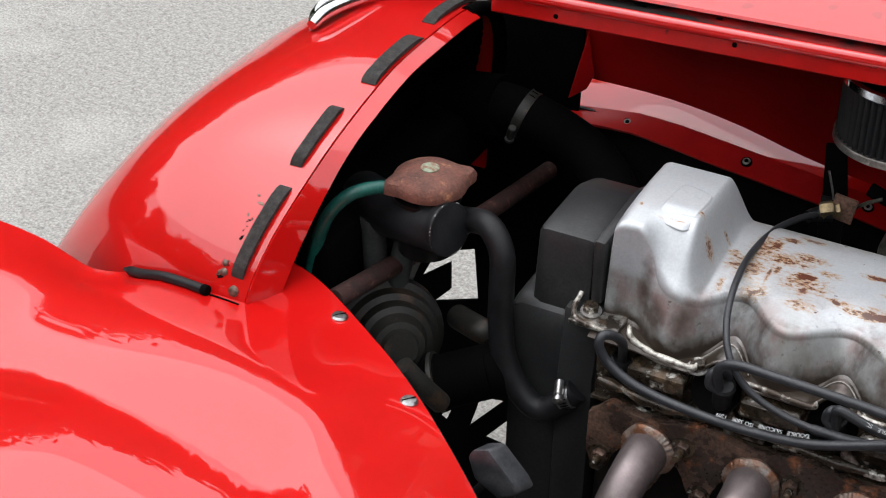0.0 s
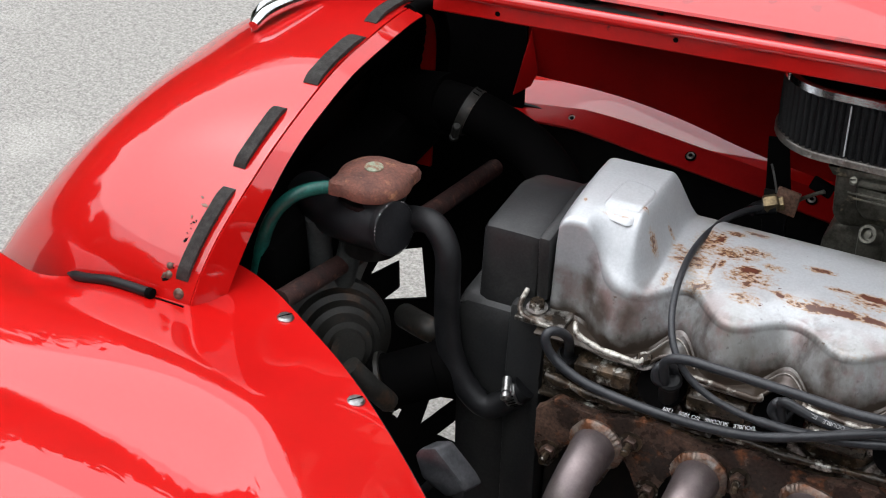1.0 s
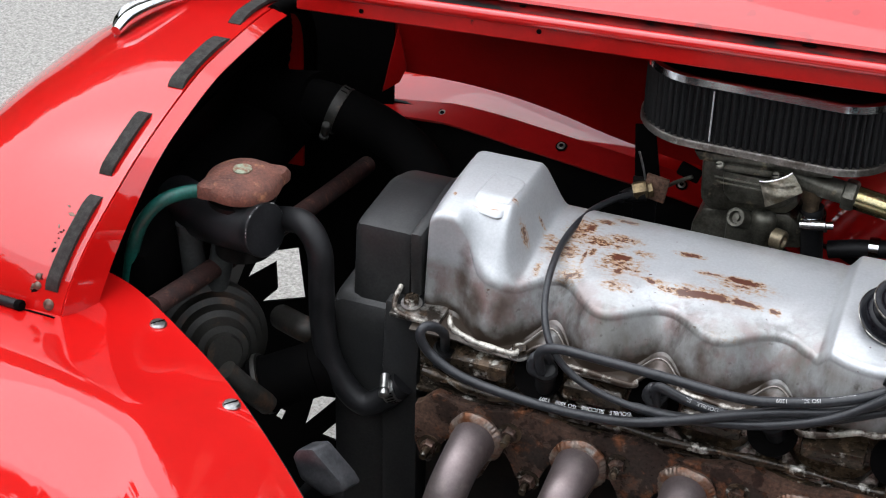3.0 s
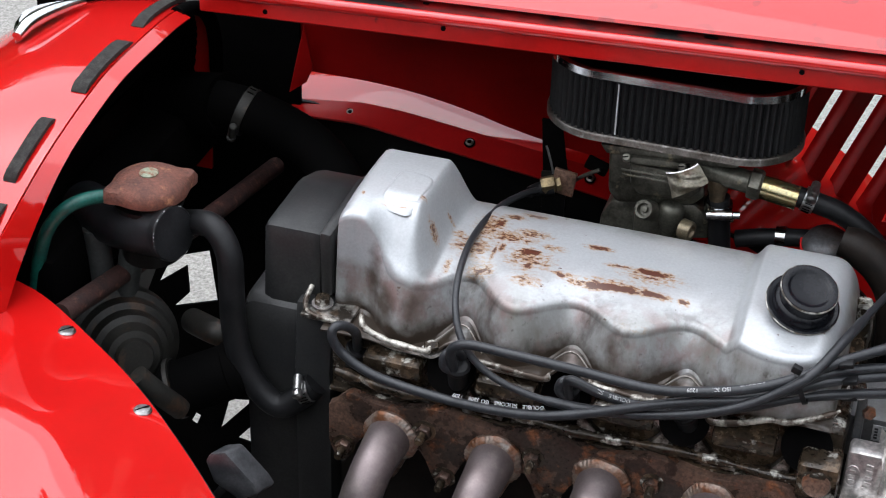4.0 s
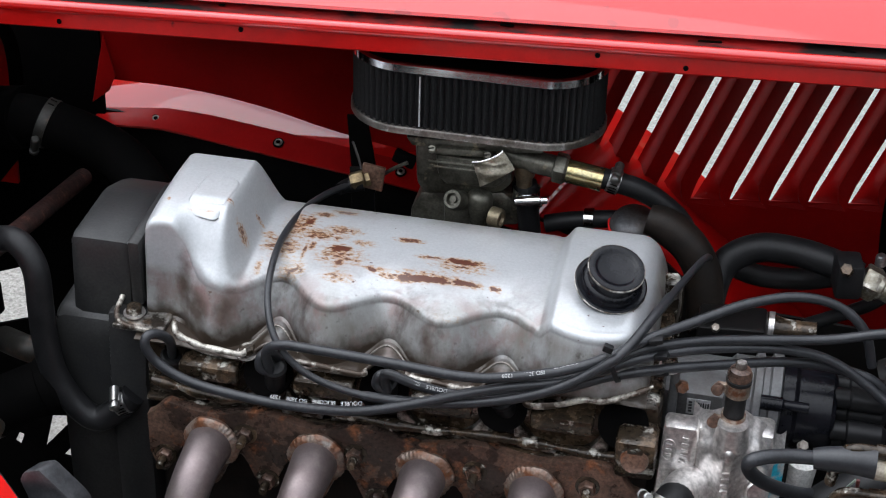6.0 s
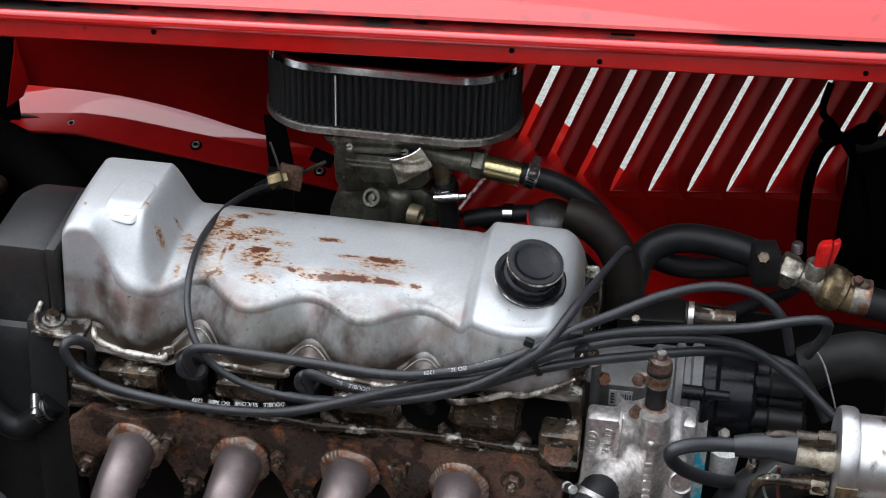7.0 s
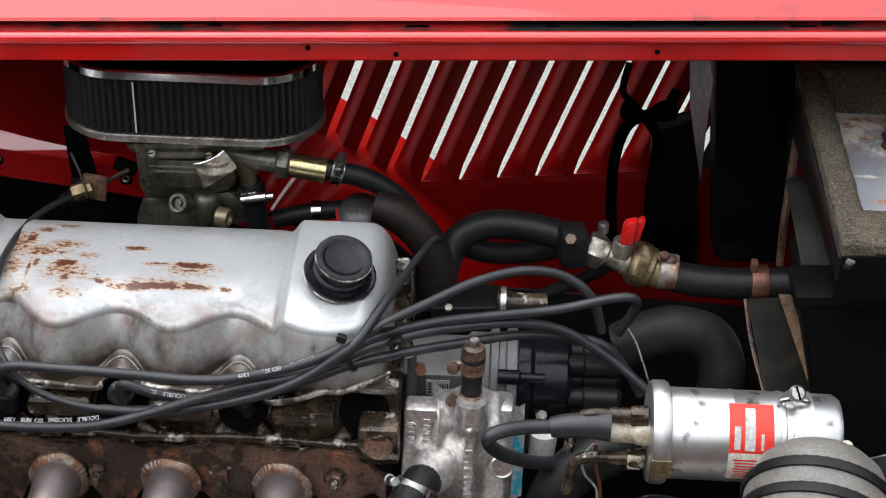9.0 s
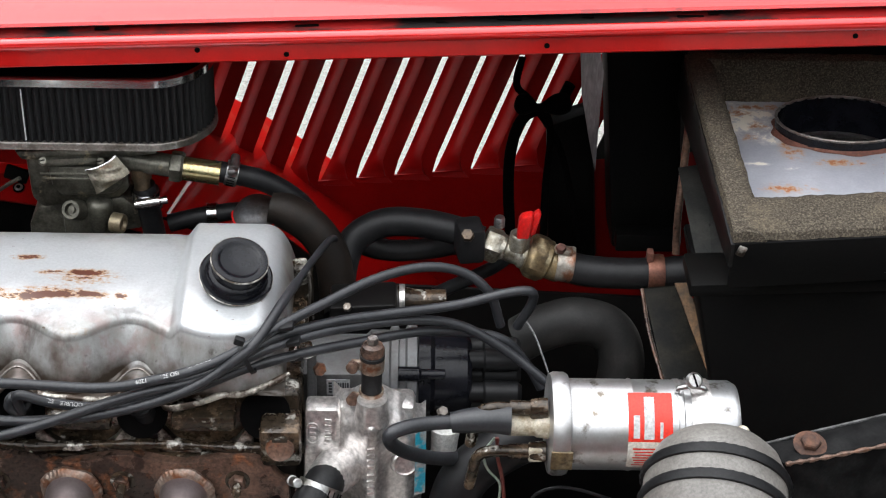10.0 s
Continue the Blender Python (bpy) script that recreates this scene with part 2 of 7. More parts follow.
def slab(outline, direction, depth, bevel=0.0):
    """A flat outline of 3D points pushed out along a direction."""
    bm = bmesh.new()
    a = [bm.verts.new(Vector(q)) for q in outline]
    d = Vector(direction).normalized() * depth
    b = [bm.verts.new(Vector(q) + d) for q in outline]
    bm.faces.new(a)
    bm.faces.new(b[::-1])
    n = len(a)
    for i in range(n):
        bm.faces.new((a[i], b[i], b[(i + 1) % n], a[(i + 1) % n]))
    bmesh.ops.recalc_face_normals(bm, faces=bm.faces)
    if bevel:
        bmesh.ops.bevel(bm, geom=list(bm.edges), offset=bevel, segments=2, affect="EDGES", profile=0.5)
    return bm


def hexagon(centre, axis, r, h, bm=None):
    return lathe([(r * 0.92, 0), (r, h * 0.12), (r, h * 0.8), (r * 0.85, h)], centre, axis, 6, bm)


def band(centre, axis, r, width, parent, mat=None, screw=(0, 0, 1), name="hose_clamp"):
    """A worm-drive clamp: a slotted ring, its housing and its screw."""
    mat = mat or STEEL
    ax = Vector(axis).normalized()
    c = Vector(centre)
    ring = part(name, lathe([(r, -width / 2), (r + 0.0012, -width / 2), (r + 0.0012, width / 2), (r, width / 2), (r, -width / 2)], c, ax, 36), mat, parent)
    s = Vector(screw)
    s = (s - ax * s.dot(ax)).normalized()
    tang = ax.cross(s)
    p = c + s * (r + 0.004)
    part("clamp_screw", lathe([(0.0032, -0.009), (0.0042, -0.008), (0.0042, 0.006), (0.003, 0.0065), (0.003, 0.009), (0.0048, 0.0095), (0.0048, 0.013), (0.003, 0.014)], p, tang, 12), mat, ring)
    bm = bmesh.new()
    for k in range(14):
        a = 2 * math.pi * k / 22
        d = s * math.cos(a + 0.8) + tang * math.sin(a + 0.8)
        lathe([(0.0006, -width * 0.32), (0.0006, width * 0.32)], c + d * (r + 0.0014), ax, 4, bm)
    part("slot", bm, MATT, ring)
    return ring


def smooth01(a, b, x):
    t = min(max((x - a) / (b - a), 0.0), 1.0)
    return t * t * (3 - 2 * t)


PLASTIC2 = material("black_enamel", (0.004, 0.0045, 0.0065), 0.25, spec=0.22, second=(0.009, 0.009, 0.012), scale=50.0, bump=0.05, bump_scale=200.0)


def blotches(m, spots, colour, fringe, thr=0.78, fine=150.0, stretch=(1, 1, 1)):
    """Rust scabs at given places (x, y, length, width, weight) on the top of a painted surface, ragged by noise."""
    nt = m.node_tree
    n, l = nt.nodes, nt.links
    b = n["Principled BSDF"]
    tc = n.new("ShaderNodeTexCoord")
    xyz = n.new("ShaderNodeSeparateXYZ")
    l.new(tc.outputs["Object"], xyz.inputs[0])

    def op(kind, a, c=None):
        q = n.new("ShaderNodeMath")
        q.operation = kind
        for i, val in enumerate((a, c)):
            if val is None:
                continue
            if isinstance(val, (int, float)):
                q.inputs[i].default_value = val
            else:
                l.new(val, q.inputs[i])
        return q.outputs[0]

    total = None
    for x, y, sx, sy, w in spots:
        dx = op("POWER", op("ABSOLUTE", op("DIVIDE", op("SUBTRACT", xyz.outputs[0], x), sx)), 2.0)
        dy = op("POWER", op("ABSOLUTE", op("DIVIDE", op("SUBTRACT", xyz.outputs[1], y), sy)), 2.0)
        g = op("MULTIPLY", op("EXPONENT", op("MULTIPLY", op("ADD", dx, dy), -1.0)), w)
        total = g if total is None else op("MAXIMUM", total, g)
    mp = n.new("ShaderNodeMapping")
    mp.inputs["Scale"].default_value = stretch
    l.new(tc.outputs["Object"], mp.inputs[0])
    t = n.new("ShaderNodeTexNoise")
    t.inputs["Scale"].default_value, t.inputs["Detail"].default_value, t.inputs["Roughness"].default_value = fine, 8.0, 0.7
    l.new(mp.outputs[0], t.inputs["Vector"])
    ragged = op("MULTIPLY", op("MULTIPLY", op("SUBTRACT", t.outputs["Fac"], 0.5), 2.3), op("MINIMUM", op("MULTIPLY", total, 4.0), 1.0))
    k = op("ADD", op("ADD", total, ragged), 0.5)
    top = op("GREATER_THAN", xyz.outputs[2], 0.685)
    old = b.inputs["Base Color"].links[0].from_socket
    met = b.inputs["Metallic"].default_value
    for col, lo, hi in ((fringe, thr - 0.08, thr + 0.28), (colour, thr + 0.22, thr + 0.32)):
        r = n.new("ShaderNodeMapRange")
        r.inputs["From Min"].default_value, r.inputs["From Max"].default_value = lo, hi
        l.new(op("MULTIPLY", k, top), r.inputs["Value"])
        mix = n.new("ShaderNodeMix")
        mix.data_type = "RGBA"
        l.new(r.outputs[0], mix.inputs[0])
        l.new(old, mix.inputs[6])
        mix.inputs[7].default_value = (*col, 1)
        old = mix.outputs[2]
    rust_mask = r.outputs[0]
    # scattered small flecks
    f = n.new("ShaderNodeTexNoise")
    f.inputs["Scale"].default_value, f.inputs["Detail"].default_value = 210.0, 3.0
    l.new(mp.outputs[0], f.inputs["Vector"])
    w = n.new("ShaderNodeTexNoise")
    w.inputs["Scale"].default_value, w.inputs["Detail"].default_value = 16.0, 2.0
    l.new(tc.outputs["Object"], w.inputs["Vector"])
    fr = n.new("ShaderNodeMapRange")
    fr.inputs["From Min"].default_value, fr.inputs["From Max"].default_value = 0.755, 0.775
    l.new(op("MULTIPLY", op("ADD", f.outputs["Fac"], op("MULTIPLY", op("SUBTRACT", w.outputs["Fac"], 0.5), 0.35)), top), fr.inputs["Value"])
    mix = n.new("ShaderNodeMix")
    mix.data_type = "RGBA"
    l.new(fr.outputs[0], mix.inputs[0])
    l.new(old, mix.inputs[6])
    mix.inputs[7].default_value = (*colour, 1)
    old = mix.outputs[2]
    mm = n.new("ShaderNodeMapRange")
    mm.inputs["To Min"].default_value, mm.inputs["To Max"].default_value = met, 0.0
    l.new(rust_mask, mm.inputs["Value"])
    l.new(mm.outputs[0], b.inputs["Metallic"])
    l.new(old, b.inputs["Base Color"])


def grime_and_shade(m, z0, z1, stain, speck):
    """Oil mist and dirt baked on to the sides of a part between two heights, broad stains with fine specks in them; the
    dark and reddish surroundings mirrored there are painted in too.
    """
    nt = m.node_tree
    n, l = nt.nodes, nt.links
    b = n["Principled BSDF"]
    tc = n.new("ShaderNodeTexCoord")
    xyz = n.new("ShaderNodeSeparateXYZ")
    l.new(tc.outputs["Object"], xyz.inputs[0])
    h = n.new("ShaderNodeMapRange")
    h.inputs["From Min"].default_value, h.inputs["From Max"].default_value = z1, z1 - 0.012
    l.new(xyz.outputs[2], h.inputs["Value"])
    # The pinkish layer stands for the red wing's reflection on the walls.
    for colour, scale, lo, hi, most, squeeze in ((stain, 22.0, 0.30, 0.62, 0.85, 0.5), ((0.27, 0.185, 0.175), 34.0, 0.50, 0.62, 0.7, 0.8), (speck, 40.0, 0.52, 0.68, 0.75, 0.45), (speck, 150.0, 0.62, 0.72, 0.55, 0.8)):
        mp = n.new("ShaderNodeMapping")
        mp.inputs["Scale"].default_value = (1.0, 1.0, squeeze)
        mp.inputs["Location"].default_value = (scale * 0.13, 0.0, 0.0)
        l.new(tc.outputs["Object"], mp.inputs[0])
        t = n.new("ShaderNodeTexNoise")
        t.inputs["Scale"].default_value, t.inputs["Detail"].default_value, t.inputs["Roughness"].default_value = scale, 8.0, 0.62
        l.new(mp.outputs[0], t.inputs["Vector"])
        r = n.new("ShaderNodeMapRange")
        r.inputs["From Min"].default_value, r.inputs["From Max"].default_value, r.inputs["To Max"].default_value = lo, hi, most
        l.new(t.outputs["Fac"], r.inputs["Value"])
        mul = n.new("ShaderNodeMath")
        mul.operation = "MULTIPLY"
        l.new(r.outputs[0], mul.inputs[0])
        l.new(h.outputs[0], mul.inputs[1])
        mix = n.new("ShaderNodeMix")
        mix.data_type = "RGBA"
        l.new(mul.outputs[0], mix.inputs[0])
        l.new(b.inputs["Base Color"].links[0].from_socket, mix.inputs[6])
        mix.inputs[7].default_value = (*colour, 1)
        l.new(mix.outputs[2], b.inputs["Base Color"])


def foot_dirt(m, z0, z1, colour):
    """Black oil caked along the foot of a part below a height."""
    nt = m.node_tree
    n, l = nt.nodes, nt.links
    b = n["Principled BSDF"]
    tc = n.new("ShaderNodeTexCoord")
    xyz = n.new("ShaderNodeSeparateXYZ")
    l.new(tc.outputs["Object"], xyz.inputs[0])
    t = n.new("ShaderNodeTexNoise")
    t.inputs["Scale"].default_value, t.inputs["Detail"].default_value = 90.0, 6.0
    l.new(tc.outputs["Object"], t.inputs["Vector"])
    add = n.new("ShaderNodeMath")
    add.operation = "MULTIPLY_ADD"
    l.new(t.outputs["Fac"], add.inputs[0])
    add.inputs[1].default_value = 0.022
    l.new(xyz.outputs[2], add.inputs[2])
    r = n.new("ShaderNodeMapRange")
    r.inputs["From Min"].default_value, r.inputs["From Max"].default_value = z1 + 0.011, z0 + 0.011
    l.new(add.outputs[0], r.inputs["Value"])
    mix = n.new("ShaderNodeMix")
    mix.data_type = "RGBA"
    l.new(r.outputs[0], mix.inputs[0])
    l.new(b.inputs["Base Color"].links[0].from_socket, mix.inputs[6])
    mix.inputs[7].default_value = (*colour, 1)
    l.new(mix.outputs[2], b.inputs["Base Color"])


SCABS = [(-0.236, 1.2465, 0.032, 0.0048, 0.98), (-0.200, 1.2467, 0.014, 0.0044, 0.95), (-0.173, 1.2472, 0.006, 0.0036, 0.72), (-0.206, 1.276, 0.018, 0.0050, 0.92), (-0.236, 1.277, 0.012, 0.0028, 0.62),
         (-0.258, 1.299, 0.013, 0.0036, 0.70), (-0.313, 1.272, 0.0095, 0.0060, 0.92), (-0.310, 1.253, 0.006, 0.008, 0.58), (-0.343, 1.266, 0.0020, 0.012, 0.66), (-0.338, 1.272, 0.0035, 0.006, 0.64),
         (-0.350, 1.310, 0.006, 0.013, 0.62), (-0.340, 1.325, 0.009, 0.005, 0.60), (-0.324, 1.336, 0.011, 0.0036, 0.74), (-0.279, 1.251, 0.009, 0.004, 0.58), (-0.393, 1.249, 0.0042, 0.006, 0.52)]
STAINS = [(-0.378, 1.279, 0.007, 0.006, 0.46), (-0.375, 1.262, 0.007, 0.006, 0.44), (-0.335, 1.290, 0.022, 0.010, 0.50), (-0.318, 1.301, 0.018, 0.008, 0.48), (-0.306, 1.234, 0.014, 0.009, 0.46), (-0.347, 1.240, 0.012, 0.010, 0.50),
          (-0.295, 1.285, 0.012, 0.006, 0.36), (-0.376, 1.236, 0.003, 0.010, 0.40), (-0.356, 1.300, 0.014, 0.022, 0.48), (-0.206, 1.270, 0.028, 0.011, 0.38), (-0.235, 1.251, 0.036, 0.008, 0.36), (-0.311, 1.262, 0.022, 0.016, 0.44),
          (-0.362, 1.268, 0.018, 0.016, 0.44), (-0.389, 1.287, 0.004, 0.003, 0.44), (-0.405, 1.256, 0.003, 0.003, 0.44), (-0.424, 1.2385, 0.016, 0.002, 0.22), (-0.457, 1.247, 0.002, 0.003, 0.42), (-0.122, 1.26, 0.003, 0.05, 0.10), (-0.205, 1.205, 0.022, 0.006, 0.16)]
blotches(COVER, SCABS + STAINS, (0.085, 0.026, 0.015), (0.40, 0.22, 0.085), thr=0.70, fine=300.0, stretch=(0.55, 1.0, 1.0))
grime_and_shade(COVER, 0.655, 0.700, (0.19, 0.175, 0.145), (0.05, 0.037, 0.031))

blotches(TRAY, [(0.375, 1.475, 0.030, 0.030, 0.55), (0.392, 1.44, 0.020, 0.012, 0.40), (0.375, 1.392, 0.010, 0.003, 0.6), (0.405, 1.385, 0.006, 0.003, 0.6)], (0.78, 0.74, 0.64), (0.58, 0.57, 0.55), thr=0.66, fine=90.0)
blotches(TRAY, [(0.372, 1.485, 0.014, 0.006, 0.45), (0.385, 1.462, 0.010, 0.008, 0.40), (0.395, 1.497, 0.03, 0.006, 0.5), (0.372, 1.440, 0.010, 0.006, 0.38), (0.397, 1.350, 0.024, 0.008, 0.42), (0.41, 1.42, 0.012, 0.02, 0.36), (0.45, 1.396, 0.03, 0.006, 0.40)], (0.3, 0.11, 0.04), (0.42, 0.24, 0.12), thr=0.70, fine=160.0)
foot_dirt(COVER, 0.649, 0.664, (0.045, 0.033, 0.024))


def wall_stains(m, spots, colour):
    """Brown runs on a wall at given places (x, z, half width, half height, weight)."""
    nt = m.node_tree
    n, l = nt.nodes, nt.links
    b = n["Principled BSDF"]
    tc = n.new("ShaderNodeTexCoord")
    t = n.new("ShaderNodeTexNoise")
    t.inputs["Scale"].default_value, t.inputs["Detail"].default_value = 70.0, 7.0
    l.new(tc.outputs["Object"], t.inputs["Vector"])
    for x, z, sx, sz, w in spots:
        mp = n.new("ShaderNodeMapping")
        mp.vector_type = "TEXTURE"
        mp.inputs["Location"].default_value = (x, 1.195, z)
        mp.inputs["Scale"].default_value = (sx, 0.03, sz)
        l.new(tc.outputs["Object"], mp.inputs[0])
        ln = n.new("ShaderNodeVectorMath")
        ln.operation = "LENGTH"
        l.new(mp.outputs[0], ln.inputs[0])
        near = n.new("ShaderNodeMapRange")
        near.inputs["From Min"].default_value, near.inputs["From Max"].default_value, near.inputs["To Min"].default_value, near.inputs["To Max"].default_value = 0.0, 1.3, w, -0.25
        l.new(ln.outputs["Value"], near.inputs["Value"])
        add = n.new("ShaderNodeMath")
        l.new(near.outputs[0], add.inputs[0])
        l.new(t.outputs["Fac"], add.inputs[1])
        r = n.new("ShaderNodeMapRange")
        r.inputs["From Min"].default_value, r.inputs["From Max"].default_value, r.inputs["To Max"].default_value = 0.5, 1.0, 0.9
        l.new(add.outputs[0], r.inputs["Value"])
        mix = n.new("ShaderNodeMix")
        mix.data_type = "RGBA"
        l.new(r.outputs[0], mix.inputs[0])
        l.new(b.inputs["Base Color"].links[0].from_socket, mix.inputs[6])
        mix.inputs[7].default_value = (*colour, 1)
        l.new(mix.outputs[2], b.inputs["Base Color"])


wall_stains(COVER, [(-0.434, 0.690, 0.010, 0.040, 0.85), (-0.420, 0.668, 0.018, 0.026, 0.6), (-0.395, 0.672, 0.014, 0.020, 0.5), (-0.375, 0.668, 0.016, 0.022, 0.45), (-0.325, 0.665, 0.02, 0.018, 0.35), (-0.22, 0.668, 0.016, 0.018, 0.4), (-0.12, 0.664, 0.02, 0.014, 0.35)], (0.085, 0.06, 0.046))

# ---- a ring of trees round the yard: far ones mirrored in the paint, near ones unseen, added to block light ----
LEAF = material("foliage", (0.045, 0.075, 0.022), 0.6, second=(0.025, 0.05, 0.015), scale=3.0)
BARK = material("bark", (0.09, 0.065, 0.045), 0.9, second=(0.05, 0.04, 0.03), scale=8.0, bump=0.5, bump_scale=20.0)


def crown_mesh(seed):
    rnd = random.Random(seed)
    verts, faces = [], []
    clumps = []
    for k in range(84):
        a, h, r = rnd.random() * 6.283, rnd.random() if k < 40 else 0.25 * rnd.random(), rnd.random() ** 0.5
        w = 2.6 * (1 - 0.55 * h) * (0.6 + 0.4 * math.sin(math.pi * min(1, h + 0.15)))
        clumps.append((math.cos(a) * r * w, math.sin(a) * r * w, 0.25 + 6.85 * h, 0.6 + 0.8 * rnd.random()))
    for cx, cy, cz, cr in clumps:
        for j in range(110):
            d = Vector((rnd.gauss(0, 1), rnd.gauss(0, 1), rnd.gauss(0, 0.8))).normalized() * cr * (0.55 + 0.55 * rnd.random())
            p = Vector((cx, cy, cz)) + d
            u = Vector((rnd.gauss(0, 1), rnd.gauss(0, 1), rnd.gauss(0, 1))).normalized()
            w = u.orthogonal().normalized()
            s = 0.17 + 0.17 * rnd.random()
            i = len(verts)
            verts += [p - u * s, p + w * s * 0.55, p + u * s, p - w * s * 0.55]
            faces.append((i, i + 1, i + 2, i + 3))
    me = bpy.data.meshes.new("crown")
    me.from_pydata([tuple(q) for q in verts], [], faces)
    me.materials.append(LEAF)
    return me


tree0 = thing("tree", "broad green tree at the edge of the yard", "tree", "trees round the yard")
bm = tube([(0, 0, -0.05), (0.05, 0.02, 1.5), (0.0, 0.1, 3.2), (0.1, 0.0, 5.5)], lambda t: 0.22 * (1 - 0.8 * t) + 0.02, 12, 6)
for k in range(5):
    a = 1.3 * k
    tube([(0.02, 0.05, 2.0 + 0.5 * k), (math.cos(a) * 0.8, math.sin(a) * 0.8, 2.9 + 0.5 * k), (math.cos(a) * 1.6, math.sin(a) * 1.6, 3.5 + 0.5 * k)], lambda t: 0.09 * (1 - 0.8 * t), 8, 5, bm)
part("trunk", bm, BARK, tree0)
crown = new("crown", crown_mesh(3))
crown.parent = tree0
rt = random.Random(11)
TREES = 56
for k in range(TREES):
    a = 2 * math.pi * k / TREES + 0.06 * (rt.random() - 0.5)
    d = (13.0 if k % 2 else 16.5) + 1.5 * rt.random()
    # Near-side trees are unseen additions; their height trims the light on the engine.
    s = (1.0 + 0.32 * rt.random()) if math.cos(a) > 0.2 else (0.72 + 0.3 * rt.random())
    m = pose(math.sin(a) * d, 1.2 + math.cos(a) * d, 0, 0, 0, 360 * rt.random())
    if k == 0:
        tree0.matrix_basis = m @ Matrix.Scale(s, 4)
    else:
        c = copy_thing(tree0, m)
        c.scale = (s, s, s)

# ---- ground ----
bm = bmesh.new()
bmesh.ops.create_grid(bm, x_segments=40, y_segments=40, size=400)
ground = tagged(part("ground", bm, TARMAC), "pale grey gritty tarmac of an open yard", "ground", kind="structure")

# ---- the car's body ----
body = thing("car_body", "glossy red bodywork of an open-topped kit car, bonnet raised", "car body")
MID = 1.28          # the car's centre line
PADS = ((0.146, 0.272, 0.0215), (0.297, 0.383, 0.027), (0.426, 0.516, 0.013), (0.536, 0.66, 0.020))   # start, end, setback


def cowl_point(u, v):
    """u: from the bonnet's seat forward to the nose; v: round the arch, near side to far side."""
    s = u ** 0.8
    x = -0.705 - 0.33 * s
    half, high = 0.255 - 0.10 * s ** 2, 0.262 - 0.25 * s ** 2.6
    a = math.pi * v
    c, q = math.cos(a), math.sin(a)
    e = 0.62 + (0.33 - 0.25 * smooth01(0.0, 0.5, u)) * (1 - smooth01(0.44, 0.56, v)) * (0.4 + 0.6 * smooth01(0.1, 0.3, v))
    y = MID + 0.015 - half * math.copysign(abs(c) ** e, c)
    z = 0.545 + max(high, 0.0) * abs(q) ** e
    x -= (0.035 * (1 - abs(q)) + 0.010 * (1 - smooth01(0.2, 0.42, v))) * (1 - u)
    return Vector((x, y, z))


cowl = part("nose_cowl", sheet(cowl_point, 48, 96, 0.004, (0, 0, 1)), RED, body)


def cowl_lip(u, v):
    p = cowl_point(0, v)
    c = Vector((p.x + 0.02, MID + 0.015, 0.50))
    q = p + (c - p).normalized() * u * (0.005 + 0.026 * (1 - smooth01(0.14, 0.37, v)))
    return Vector((p.x + 0.002 + 0.014 * u, q.y, q.z))


part("cowl_flange", sheet(lambda u, v: cowl_lip(u, 0.03 + 0.565 * v), 6, 72, 0.002, (1, 0, 0)), RED, body)


def cowl_inside(u, v):
    p = cowl_point(0.0005 + 0.92 * u, v)
    k = 0.006 + 0.026 * smooth01(0.0, 0.12, u)
    return Vector((p.x, MID + 0.015 + (p.y - MID - 0.015) * (1 - k), 0.50 + (p.z - 0.50) * (1 - 1.2 * k)))


# Near-black liner added over the red; it paints in the dark of the nose.
part("dark_cowl_liner", sheet(cowl_inside, 20, 48), MATT, body)


part("edge_seal", tube([cowl_point(0.0, 0.59 + 0.38 * k / 30) + Vector((0.002, 0, -0.004)) for k in range(31)], 0.0075, 10, 2), MATT, body, "black rubber seal along the cowl's edge")


# webbing pads laced along the bonnet's seat
def on_cowl(u, v):
    p = cowl_point(u, v)
    n = (cowl_point(u + 0.01, v) - p).cross(cowl_point(u, v + 0.01) - p).normalized()
    return p, (n if n.z > 0 else -n)


for v0, v1, back in PADS:
    def pad_point(a, b, v0=v0, v1=v1, back=back):
        p, n = on_cowl(max(0.001, back - 0.012 + 0.021 * b), v0 + (v1 - v0) * a)
        rise = min(1.0, 8 * a, 8 * (1 - a)) ** 0.5
        return p + n * (0.0008 + 0.0042 * rise)
    part("bonnet_pad", sheet(pad_point, 24, 5, 0.004, (0, 0, 1)), STRAP, body, "frayed dark webbing pad")
for w, uu, r in ((0.128, 0.018, 0.005), (0.148, 0.048, 0.0036), (0.160, 0.052, 0.003)):
    p, n = on_cowl(uu, w)
    part("rivet", lathe([(r, 0.0), (r, 0.001), (r * 0.6, 0.0022), (0.0, 0.0026)], p, n, 16), RUST, body)
rc = random.Random(17)
for k in range(24):
    w = 0.135 + 0.12 * rc.random()
    uu = 0.031 + (0.011 + 0.018 * rc.random() ** 2) * (1 if rc.random() < 0.62 else -0.9)
    p, n = on_cowl(max(0.004, uu), w)
    r = 0.0007 + 0.0020 * rc.random() ** 2
    ph = 6.28 * rc.random()
    part("paint_chip", lathe([(r, 0.0), (r * 0.8, 0.0004), (0.0, 0.0005)], p, n, 9, wave=lambda a, rr, ph=ph: rr * (1 + 0.4 * math.sin(2 * a + ph) + 0.25 * math.sin(5 * a + ph))), MATT if k % 3 else RUST, body, "chipped paint")
p, n = on_cowl(0.012, 0.70)
part("bonnet_stop", block(tuple(p + n * 0.003), (0.014, 0.05, 0.004), 0.0015, (0, 0, 0)), STEEL, body)


def bonnet_z(x):
    return 0.851 + 0.045 * x


